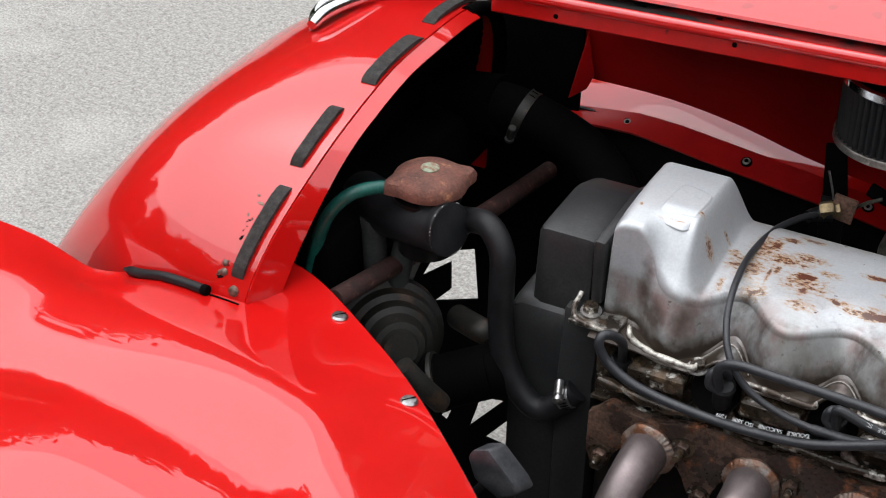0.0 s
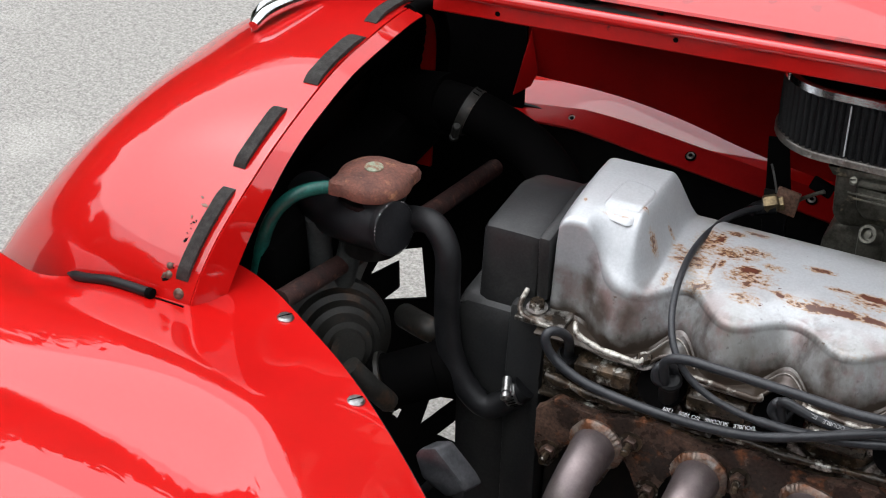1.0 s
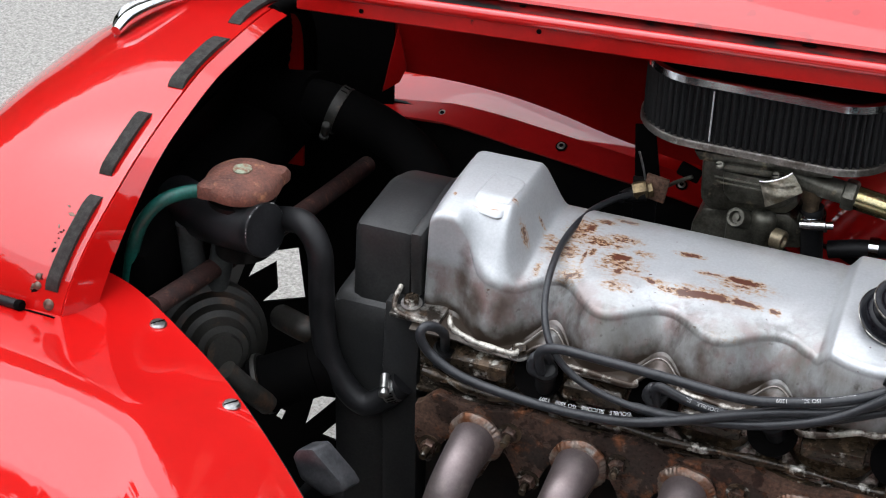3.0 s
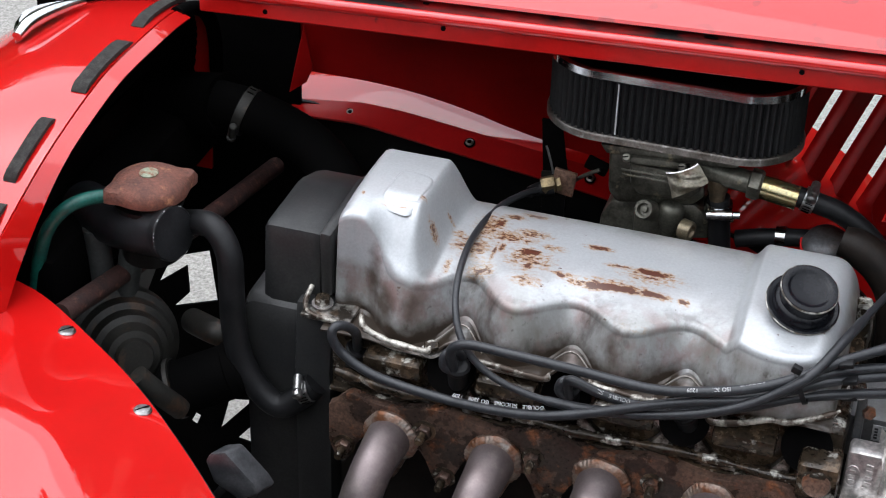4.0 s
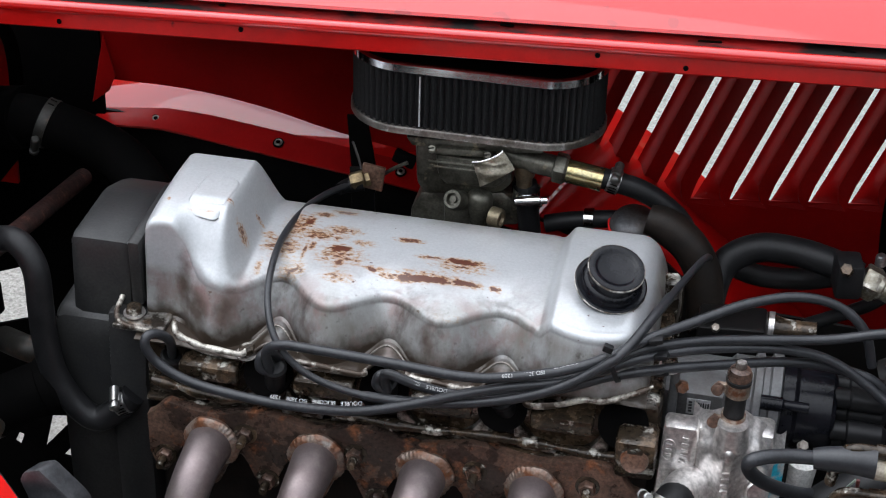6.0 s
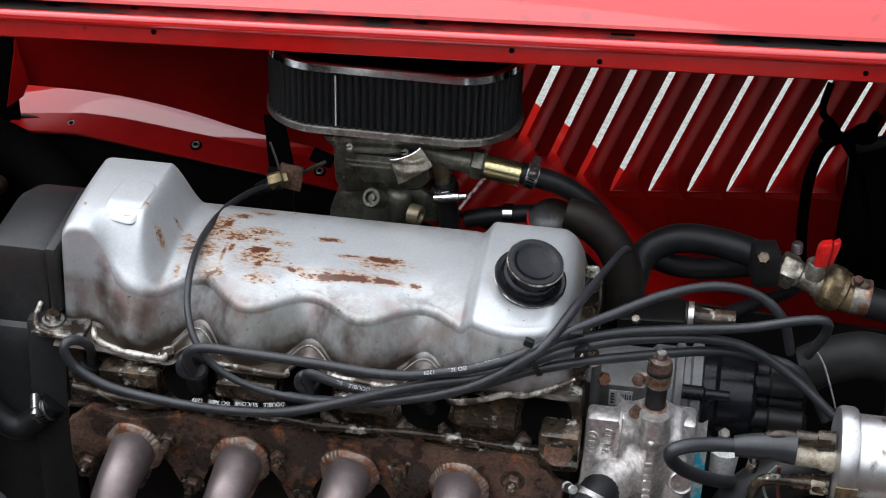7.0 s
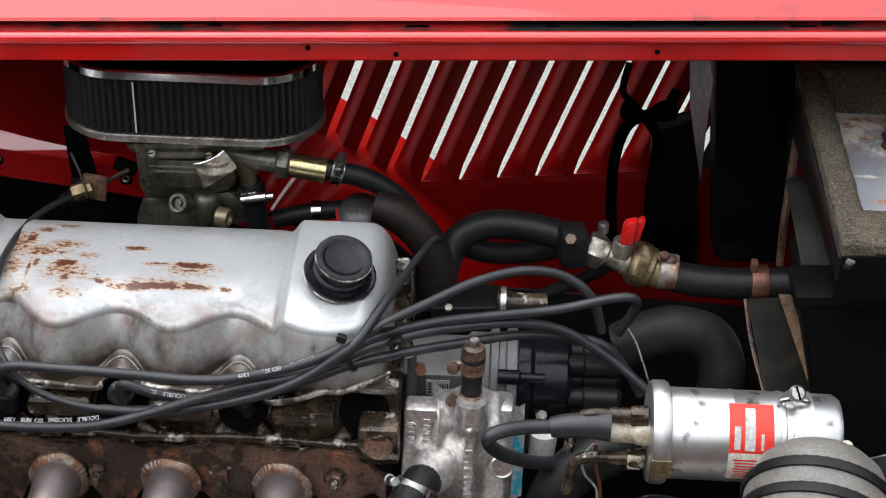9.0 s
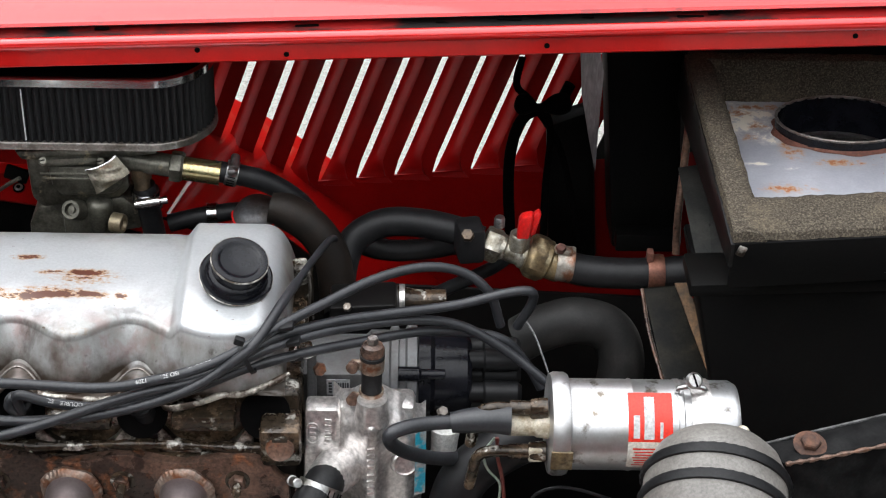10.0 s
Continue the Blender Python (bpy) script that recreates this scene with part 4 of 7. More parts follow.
# the cover's rolled lip, with its bolts
LX = lambda x: (x + 0.471) / 0.437
for pts in ([(-0.436, 1.186, 0.664), (-0.431, 1.176, 0.658), (-0.419, 1.175, 0.652), (-0.404, 1.175, 0.648), (-0.376, 1.175, 0.646), (-0.372, 1.180, 0.648)],
            [(-0.336, 1.182, 0.651), (-0.331, 1.175, 0.648), (-0.302, 1.175, 0.645), (-0.272, 1.175, 0.643), (-0.268, 1.181, 0.645)],
            [(-0.234, 1.182, 0.651), (-0.229, 1.175, 0.648), (-0.205, 1.175, 0.645), (-0.181, 1.175, 0.644), (-0.177, 1.181, 0.646)],
            [(-0.134, 1.181, 0.640), (-0.129, 1.175, 0.636), (-0.105, 1.175, 0.641), (-0.085, 1.175, 0.650), (-0.066, 1.175, 0.652), (-0.040, 1.177, 0.664), (-0.030, 1.182, 0.668)]):
    part("cover_lip", tube(pts, lambda t: 0.0014 + 0.0014 * min(1.0, 7 * t, 7 * (1 - t)) + 0.0003 * math.sin(31 * t), 10, 8), LIP, cover, "bright chipped lip of the rocker cover")
part("cover_lip", tube([(-0.492, 1.214, 0.661), (-0.492, 1.198, 0.654), (-0.484, 1.189, 0.650), (-0.462, 1.187, 0.648), (-0.448, 1.188, 0.647)], 0.0024, 10, 8), LIP, cover, "bright chipped lip of the rocker cover")
part("cover_foot", block((-0.470, 1.208, 0.6475), (0.046, 0.044, 0.005), 0.002), DIRTYALU, cover, "flat chipped flange of the rocker cover")
for bx, by, bz in ((-0.478, 1.203, 0.653), (-0.372, 1.184, 0.641), (-0.02, 1.23, 0.655)):
    bt = part("cover_bolt", hexagon((bx, by, bz), (0, -0.1, 1), 0.0075, 0.007), OILY, cover)
    part("washer", lathe([(0.0, 0.0), (0.0095, 0.0), (0.0095, 0.0012), (0.0, 0.0014)], (bx, by, bz - 0.0005), (0, -0.1, 1), 20), ALU, bt)
for x0, x1 in ((-0.378, -0.330), (-0.276, -0.229), (-0.175, -0.127)):
    for w, r in ((0.0, 0.0016), (0.055, 0.0011)):
        part("arch_rim", tube([cover_point(LX(x0 + (x1 - x0) * i / 10), w) + Vector((0, -0.0005, 0.0005)) for i in range(11)], r, 8, 2), TIN if w else COVER, cover, "bare metal rim of the cover's arch")
for k in range(4):
    for s in (-1, 1):
        xc = -0.354 + 0.101 * k
        out = [(0.011, 0.612), (0.011, 0.582), (0.047, 0.582), (0.044, 0.586), (0.033, 0.589), (0.024, 0.596), (0.018, 0.605)]
        part("head_web", slab([(xc + s * a, 1.192, z) for a, z in out], (0, -1, 0), 0.008, 0.001), DIRTYALU, engine, "dirty light alloy web beside a plug")
CAP_AT, CAP_UP = Vector((-0.0763, 1.2445, 0.7195)), (0.20, -0.31, 0.93)
oilcap = part("oil_filler_cap", lathe([(0.0, -0.008), (0.0265, -0.008), (0.0295, -0.0015), (0.0302, 0.0), (0.0302, 0.0014), (0.029, 0.0022), (0.0265, 0.0018), (0.0255, 0.0032), (0.0252, 0.006), (0.0238, 0.0082), (0.0215, 0.0094), (0.0205, 0.012), (0.0202, 0.0175), (0.0218, 0.0192), (0.0232, 0.0202), (0.0236, 0.0216), (0.0228, 0.0228), (0.0206, 0.0232), (0.0182, 0.0230), (0.0168, 0.0219), (0.0148, 0.0210), (0.0, 0.0207)], CAP_AT, CAP_UP, 64), PLASTIC2, cover, "black pressed oil filler cap with bright rims")
# Thin pale rings on the cap's two rims.
for r, h in ((0.0236, 0.0212), (0.0302, 0.0004)):
    part("bright_rim", lathe([(r - 0.0004, h - 0.0008), (r + 0.0005, h - 0.0004), (r + 0.0005, h + 0.0006), (r - 0.0006, h + 0.0011)], CAP_AT, CAP_UP, 64, caps=False), DIRTYALU, oilcap)
# timing-belt cover
tbox = new("timing_cover")
tbox.parent = engine
part("front_shell", slab([(-0.541, 1.222, 0.42), (-0.541, 1.212, 0.63), (-0.539, 1.215, 0.716), (-0.539, 1.30, 0.716), (-0.539, 1.345, 0.700), (-0.539, 1.375, 0.66), (-0.541, 1.38, 0.42)], (1, 0, 0), 0.058, 0.011), PLASTIC, tbox)
part("rear_shell", slab([(-0.483, 1.210, 0.655), (-0.483, 1.208, 0.721), (-0.483, 1.305, 0.722), (-0.483, 1.35, 0.705), (-0.483, 1.385, 0.655)], (1, 0, 0), 0.0115, 0.004), PLASTIC, tbox)
part("lower_shell", slab([(-0.556, 1.205, 0.25), (-0.556, 1.202, 0.628), (-0.556, 1.212, 0.642), (-0.556, 1.40, 0.642), (-0.556, 1.40, 0.25)], (1, 0, 0), 0.072, 0.010), PLASTIC, tbox)
part("side_cover", slab([(-0.503, 1.195, 0.25), (-0.503, 1.192, 0.585), (-0.503, 1.20, 0.652), (-0.503, 1.38, 0.652), (-0.503, 1.38, 0.25)], (1, 0, 0), 0.036, 0.006), PLASTIC, tbox)
# exhaust manifold
def flange_outline(x):
    """Lower and upper edge of the exhaust flange: lobes round the ports and the studs, gaps between."""
    w = math.cos(4 * math.pi * (x + 0.404) / 0.0955)
    ends = smooth01(-0.462, -0.44, x) * (1 - smooth01(-0.055, -0.035, x))
    return 0.520 - 0.020 * w + 0.012 * (1 - ends), 0.583 + 0.004 * math.cos(2 * math.pi * (x + 0.36) / 0.0955) - 0.018 * (1 - ends)


FX = [-0.462 + 0.43 * i / 86 for i in range(87)]
flange = part("manifold_flange", slab([(x, 1.183, flange_outline(x)[1]) for x in FX] + [(x, 1.183, flange_outline(x)[0]) for x in reversed(FX)], (0, -1, 0), 0.010, 0.0012), RUST, engine, "rusty iron exhaust flange")
for k in range(4):
    x = -0.403 + 0.0945 * k
    o = Vector((x, 1.172, 0.551))
    path = [o + Vector((0, 0.004, 0)), o + Vector((-0.001, -0.020, -0.001)), o + Vector((-0.004, -0.044, -0.010)), o + Vector((-0.009, -0.064, -0.038)),
            o + Vector((-0.012, -0.071, -0.09)), o + Vector((-0.010, -0.071, -0.2))]
    pipe = part("exhaust_pipe", tube(path, lambda t: 0.0203 - 0.0022 * smooth01(0.05, 0.4, t), 24, 8), PIPE, engine, "heat-stained steel exhaust pipe")
    bmw = lathe([(0.0195, -0.002), (0.0250, 0.0), (0.0258, 0.0035), (0.0228, 0.007), (0.0195, 0.008)], o, (-0.05, -1, 0), 240, wave=lambda a, r: r + (0.0005 * math.sin(a * 34 + 2.2 * math.sin(a * 4 + x * 50)) * (0.6 + 0.4 * math.sin(a * 2 + x * 70)) + 0.0008 * math.sin(a * 3 + x * 90) + 0.0005 * math.sin(a * 7 + x * 40)) * (r > 0.021), caps=False)
    part("weld_bead", bmw, WELD, pipe)
for x, z in ((-0.447, 0.527), (-0.373, 0.563), (-0.354, 0.516), (-0.275, 0.559), (-0.256, 0.514), (-0.171, 0.560), (-0.158, 0.514), (-0.075, 0.562), (-0.052, 0.530)):
    part("stud_washer", lathe([(0.0, 0.0), (0.0105, 0.0), (0.0105, 0.0016), (0.0, 0.0018)], (x, 1.1735, z), (0, -1, 0), 20), OILY, engine)
    s = part("manifold_stud", hexagon((x, 1.173, z), (0, -1, 0), 0.0075, 0.008), RUST, engine)
    part("thread", lathe([(0.004, 0.006), (0.004, 0.017), (0.0032, 0.019)], (x, 1.173, z), (0, -1, 0), 10), OILY, s)

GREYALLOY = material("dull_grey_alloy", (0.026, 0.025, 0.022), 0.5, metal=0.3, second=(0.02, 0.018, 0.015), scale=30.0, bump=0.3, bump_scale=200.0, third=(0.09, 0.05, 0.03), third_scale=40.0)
# ---- radiator, its cap and hoses ----
radiator = thing("radiator", "black painted radiator with a rusty filler cap behind the nose", "radiator")
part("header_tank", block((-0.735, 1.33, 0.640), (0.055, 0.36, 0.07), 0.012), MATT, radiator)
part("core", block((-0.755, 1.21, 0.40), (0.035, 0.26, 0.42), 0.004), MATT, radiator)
part("filler_neck", lathe([(0.026, -0.02), (0.026, 0.03), (0.031, 0.034), (0.031, 0.038)], (-0.645, 1.215, 0.68), (0, 0, 1), 32), BLACK, radiator)
ENAMEL = material("black_enamelled_end", (0.009, 0.0095, 0.0105), 0.32, spec=0.5, second=(0.022, 0.022, 0.024), scale=30.0, bump=0.2, bump_scale=60.0)
part("neck_pipe", tube([(-0.735, 1.262, 0.664), (-0.690, 1.226, 0.680), (-0.650, 1.204, 0.693), (-0.612, 1.190, 0.703)], 0.0232, 32, 8), ENAMEL, radiator)
pend = part("pipe_end", lathe([(0.0225, -0.012), (0.0245, -0.002), (0.0245, 0.0), (0.0235, 0.0012), (0.0, 0.0016)], (-0.611, 1.190, 0.703), (0.93, -0.30, 0.20), 40), ENAMEL, radiator, "blanked black pipe end with a chipped rim")
part("chipped_rim", lathe([(0.0243, 0.0006), (0.0247, 0.0006), (0.0247, 0.0012), (0.0241, 0.0013)], (-0.611, 1.190, 0.703), (0.93, -0.30, 0.20), 48, caps=False), material("chipped_black_paint", (0.012, 0.012, 0.013), 0.5, second=(0.45, 0.45, 0.45), scale=120.0, spread=(0.55, 0.6)), pend)




def eared(a, r):
    return r * (1 + 0.30 * abs(math.cos(a)) ** 34) if r > 0.0275 else r


capc = (-0.643, 1.215, 0.728)
cap = part("cap", lathe([(0.030, -0.004), (0.0335, -0.003), (0.034, 0.003), (0.0315, 0.008), (0.026, 0.0118), (0.022, 0.0132), (0.019, 0.0145), (0.012, 0.0152), (0.0, 0.0152)], capc, (0, 0, 1), 96, wave=eared, squash=((0.7, 0.7, 0), 0.0)), CAPRUST, radiator, "rust-brown pressed steel radiator cap")
part("cap_rivet", lathe([(0.0085, 0.0), (0.0085, 0.0015), (0.006, 0.0028), (0.003, 0.002), (0.0, 0.002)], (-0.643, 1.215, 0.7428), (0, 0, 1), 20), material("verdigris", (0.25, 0.28, 0.2), 0.7, second=(0.2, 0.09, 0.05), scale=200.0), cap, "green verdigris rivet")

hose = thing("heater_hose", "black rubber hose curving down beside the timing cover", "hose")
part("hose", tube([(-0.640, 1.235, 0.680), (-0.606, 1.222, 0.697), (-0.580, 1.207, 0.706), (-0.562, 1.196, 0.690), (-0.558, 1.190, 0.655), (-0.5575, 1.190, 0.622), (-0.551, 1.187, 0.588), (-0.534, 1.184, 0.560), (-0.513, 1.182, 0.547), (-0.494, 1.186, 0.558), (-0.480, 1.190, 0.574)], 0.0115, 18, 8), RUBBER, hose)
band((-0.488, 1.185, 0.567), (0.85, 0.1, 0.45), 0.0098, 0.012, hose, screw=(-0.5, -0.5, 0.8))

# Hose in near-black, steel clip in dark grey: the bay's shade in their colours.
tophose = thing("top_hose", "thick black rubber radiator hose with a steel clip", "hose")
part("hose", tube([(-0.681, 1.440, 0.691), (-0.663, 1.440, 0.690), (-0.639, 1.440, 0.686), (-0.603, 1.440, 0.674), (-0.569, 1.430, 0.662), (-0.534, 1.400, 0.648), (-0.520, 1.380, 0.618)], 0.0235, 24, 8), MATT, tophose)
part("stub", tube([(-0.752, 1.470, 0.665), (-0.672, 1.445, 0.689)], 0.031, 24, 4), MATT, tophose)
band((-0.650, 1.440, 0.688), (0.9, 0.0, -0.3), 0.024, 0.010, tophose, mat=GREYALLOY, screw=(0.1, -0.9, -0.4))

greenhose = thing("overflow_hose", "thin green rubber overflow hose", "hose")
part("hose", tube([(-0.664, 1.200, 0.724), (-0.680, 1.182, 0.730), (-0.697, 1.165, 0.726), (-0.713, 1.158, 0.706), (-0.723, 1.155, 0.678), (-0.731, 1.155, 0.642), (-0.735, 1.155, 0.600)], 0.0062, 12, 8), GREEN, greenhose)
rod = thing("stay_rod", "rusty steel stay rod across the engine bay", "rod")
part("bar", tube([(-0.687, 1.120, 0.646), (-0.674, 1.240, 0.627), (-0.661, 1.360, 0.607), (-0.653, 1.520, 0.581)], 0.0095, 16, 4), RODRUST, rod)

# alternator in the dark front of the bay
alternator = thing("alternator", "dull grey alternator with a belt pulley", "alternator")
ribbed = [(0.0, 0.062), (0.016, 0.062), (0.018, 0.056), (0.024, 0.055), (0.026, 0.048)]
for k in range(3):
    r = 0.029 + 0.0085 * k
    ribbed += [(r, 0.043 - 0.013 * k), (r + 0.0058, 0.041 - 0.013 * k), (r + 0.0066, 0.036 - 0.013 * k)]
ribbed += [(0.053, 0.0), (0.05, -0.02), (0.0, -0.02)]
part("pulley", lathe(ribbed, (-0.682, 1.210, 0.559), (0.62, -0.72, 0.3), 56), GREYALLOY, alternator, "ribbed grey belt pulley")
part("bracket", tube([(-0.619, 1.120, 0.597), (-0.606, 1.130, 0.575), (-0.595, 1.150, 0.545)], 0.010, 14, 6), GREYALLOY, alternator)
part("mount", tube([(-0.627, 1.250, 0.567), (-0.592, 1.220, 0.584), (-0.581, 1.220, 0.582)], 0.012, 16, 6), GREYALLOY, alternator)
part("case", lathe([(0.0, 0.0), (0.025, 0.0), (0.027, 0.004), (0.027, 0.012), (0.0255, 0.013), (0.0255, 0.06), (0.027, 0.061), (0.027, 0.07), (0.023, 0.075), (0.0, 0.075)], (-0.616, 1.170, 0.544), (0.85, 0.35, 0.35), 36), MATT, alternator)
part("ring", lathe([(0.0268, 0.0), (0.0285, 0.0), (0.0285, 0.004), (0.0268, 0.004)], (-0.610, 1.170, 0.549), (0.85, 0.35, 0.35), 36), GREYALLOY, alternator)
ducts = thing("grey_tube", "pale grey tube standing behind the radiator cap", "tube")
SLEEVE = material("grey_sleeve", (0.055, 0.058, 0.056), 0.6, second=(0.03, 0.03, 0.03), scale=30.0)
part("tube", tube([(-0.701, 1.215, 0.675), (-0.698, 1.215, 0.640), (-0.695, 1.215, 0.585)], 0.0112, 18, 4), SLEEVE, ducts)
second_duct = thing("grey_tube", "pale grey tube leaning behind the stay rod", "tube")
part("tube", tube([(-0.668, 1.222, 0.662), (-0.674, 1.222, 0.630), (-0.684, 1.222, 0.585)], 0.0112, 18, 4), SLEEVE, second_duct)
# fuse-like block hanging on the bay's rim
catch = thing("bonnet_catch", "faceted black metal bonnet catch on the wing's rim", "catch")
part("block", slab([(-0.478, 0.955, 0.670), (-0.474, 0.955, 0.678), (-0.461, 0.955, 0.683), (-0.439, 0.955, 0.659), (-0.434, 0.955, 0.650), (-0.451, 0.955, 0.638), (-0.472, 0.955, 0.650)], (0.25, 0.9, -0.2), 0.022, 0.003), material("worn_black_metal", (0.022, 0.023, 0.026), 0.45, metal=0.1, second=(0.06, 0.06, 0.064), scale=40.0, bump=0.2, bump_scale=200.0), catch)
part("base", block((-0.464, 0.972, 0.620), (0.03, 0.02, 0.03), 0.004, (0, 35, 20)), BLACK, catch)

# ---- air filter and carburettor ----
airfilter = thing("air_filter", "oval pleated black air filter with chrome rims", "air filter")
FC = Vector((-0.2285, 1.455, 0.748))
HALF, ROUND = 0.0625, 0.055


def oval(s, grow=0.0):
    """Point and outward direction at a share s of the way round the filter's oval."""
    arc, flat = math.pi * ROUND, 2 * HALF
    d = (s % 1.0) * (2 * arc + 2 * flat)
    side = 1 if d < arc + flat else -1
    d = d if side > 0 else d - arc - flat
    if d < flat:
        p, n = Vector((HALF - d, ROUND, 0)), Vector((0, 1, 0))
    else:
        a = math.pi / 2 + (d - flat) / ROUND
        n = Vector((math.cos(a), math.sin(a), 0))
        p = Vector((-HALF, 0, 0)) + n * ROUND
    return FC + (p + n * grow) * side, n * side


def oval_ring(profile, n=160):
    """A profile of (growth, height) swept round the oval."""
    bm = bmesh.new()
    rows = [[bm.verts.new(oval(i / n, g)[0] + Vector((0, 0, h))) for i in range(n)] for g, h in profile]
    for a, b in zip(rows, rows[1:]):
        for i in range(n):
            bm.faces.new((a[i], a[(i + 1) % n], b[(i + 1) % n], b[i]))
    return bm, rows


PLEATS = 88
bm = bmesh.new()
rows = []
for h in (0.004, 0.064):
    row = []
    for i in range(PLEATS * 6):
        f = (i % 6) / 6
        row.append(bm.verts.new(oval(i / (PLEATS * 6), -0.0025 + 0.0042 * (0.5 - 0.5 * math.cos(2 * math.pi * f)) ** 0.7 - 0.002)[0] + Vector((0, 0, h))))
    rows.append(row)
for i in range(PLEATS * 6):
    bm.faces.new((rows[0][i], rows[0][(i + 1) % (PLEATS * 6)], rows[1][(i + 1) % (PLEATS * 6)], rows[1][i]))
bmesh.ops.recalc_face_normals(bm, faces=bm.faces)
part("pleats", bm, PLEAT, airfilter)
for nm, mt, prof in (("base_rim", TIN, [(-0.03, -0.001), (0.0, -0.001), (0.0018, 0.0), (0.0018, 0.0055), (0.0008, 0.0068), (-0.004, 0.0066)]), ("top_rim", CHROME, [(-0.004, 0.0615), (0.0008, 0.0615), (0.0018, 0.0625), (0.0018, 0.0695), (0.0006, 0.0706), (-0.003, 0.0706), (-0.0045, 0.0695), (-0.0055, 0.0675)])):
    bm, rows = oval_ring(prof)
    bmesh.ops.recalc_face_normals(bm, faces=bm.faces)
    part(nm, bm, mt, airfilter)
for nm, h in (("base_plate", 0.0), ("top_plate", 0.0672)):
    bm, rows = oval_ring([(-0.005, h), (-0.005, h + 0.0008)])
    bm.faces.new(rows[0])
    bm.faces.new(rows[1])
    bmesh.ops.recalc_face_normals(bm, faces=bm.faces)
    part(nm, bm, MATT, airfilter, "black plate", smooth=False)
part("seam", tube([(-0.272, 1.398, 0.808), (-0.272, 1.398, 0.780), (-0.272, 1.398, 0.758)], 0.0008, 6, 4), WHITE, airfilter, "pale glue seam down the pleats")

carb = thing("carburettor", "grimy cast alloy carburettor under the air filter", "carburettor")
part("top_flange", slab([(-0.287, 1.410, 0.739), (-0.162, 1.410, 0.746), (-0.160, 1.410, 0.738), (-0.187, 1.410, 0.735), (-0.281, 1.410, 0.730)], (0, 1, 0), 0.085, 0.002), CARB, carb)
part("body", slab([(-0.281, 1.422, 0.726), (-0.190, 1.422, 0.729), (-0.188, 1.422, 0.696), (-0.198, 1.422, 0.684), (-0.270, 1.422, 0.672), (-0.279, 1.422, 0.683)], (0, 1, 0), 0.07, 0.005), CARB, carb)
part("float_bowl", slab([(-0.259, 1.408, 0.726), (-0.221, 1.408, 0.725), (-0.193, 1.408, 0.725), (-0.191, 1.408, 0.708), (-0.201, 1.408, 0.696), (-0.248, 1.408, 0.693), (-0.256, 1.408, 0.701)], (0, 1, 0), 0.02, 0.0045), CARB, carb)
part("cover_rib", slab([(-0.261, 1.405, 0.734), (-0.212, 1.405, 0.737), (-0.210, 1.405, 0.729), (-0.259, 1.405, 0.726)], (0, 1, 0), 0.02, 0.003), CARB, carb)
for dy in (0, 8):
    part("web", tube([(-0.264, 1.403, 0.721), (-0.242, 1.403, 0.721), (-0.220, 1.403, 0.721)] if dy == 0 else [(-0.263, 1.403, 0.716), (-0.242, 1.403, 0.716), (-0.220, 1.403, 0.716)], 0.0011, 8, 4), CARB, carb)
part("lower_body", slab([(-0.276, 1.428, 0.671), (-0.197, 1.428, 0.682), (-0.182, 1.428, 0.671), (-0.180, 1.428, 0.648), (-0.286, 1.428, 0.628), (-0.285, 1.428, 0.652)], (0, 1, 0), 0.06, 0.004), CARB, carb)
part("jet_block", block((-0.238, 1.425, 0.663), (0.026, 0.02, 0.034), 0.004), CARB, carb)
part("jet_boss", lathe([(0.0, -0.012), (0.0095, -0.012), (0.0095, 0.004), (0.0085, 0.006), (0.006, 0.006), (0.0052, 0.001), (0.003, 0.001), (0.003, 0.004), (0.0, 0.0045)], (-0.239, 1.408, 0.680), (-0.25, -0.8, 0.5), 32), CARB, carb)
part("jet_boss", lathe([(0.0, -0.02), (0.0125, -0.02), (0.0125, 0.012), (0.010, 0.018), (0.005, 0.021), (0.0, 0.021)], (-0.219, 1.425, 0.666), (0.1, -0.3, 0.95), 28), CARB, carb)
part("side_boss", lathe([(0.0, 0.0), (0.0095, 0.0), (0.0095, 0.009), (0.0085, 0.011), (0.006, 0.011), (0.005, 0.008), (0.0, 0.008)], (-0.205, 1.412, 0.665), (0.9, -0.3, 0.0), 28), material("varnished_alloy", (0.24, 0.2, 0.13), 0.4, metal=0.6, second=(0.16, 0.12, 0.08), scale=60.0, bump=0.3, bump_scale=160.0), carb, "varnish-stained alloy boss")
part("side_boss", lathe([(0.0, 0.0), (0.0095, 0.0), (0.0095, 0.010), (0.0075, 0.013), (0.0075, 0.020), (0.0, 0.020)], (-0.178, 1.424, 0.716), (0.05, -0.15, -1), 24), material("varnish_brown_alloy", (0.12, 0.085, 0.05), 0.45, metal=0.5, second=(0.05, 0.035, 0.022), scale=50.0, bump=0.4, bump_scale=160.0), carb, "varnish-brown outlet boss")
for q in ((-0.260, 1.402, 0.734), (-0.209, 1.402, 0.734)):
    sc = part("screw", lathe([(0.0, 0.0), (0.0042, 0.0), (0.0042, 0.0025), (0.003, 0.0038), (0.0, 0.004)], q, (0, -0.7, 0.7), 16), CARB, carb)
    part("screw_slot", block(tuple(Vector(q) + Vector((0, -0.0028, 0.0028))), (0.007, 0.001, 0.0008), 0, (45, 0, 20)), MATT, sc)


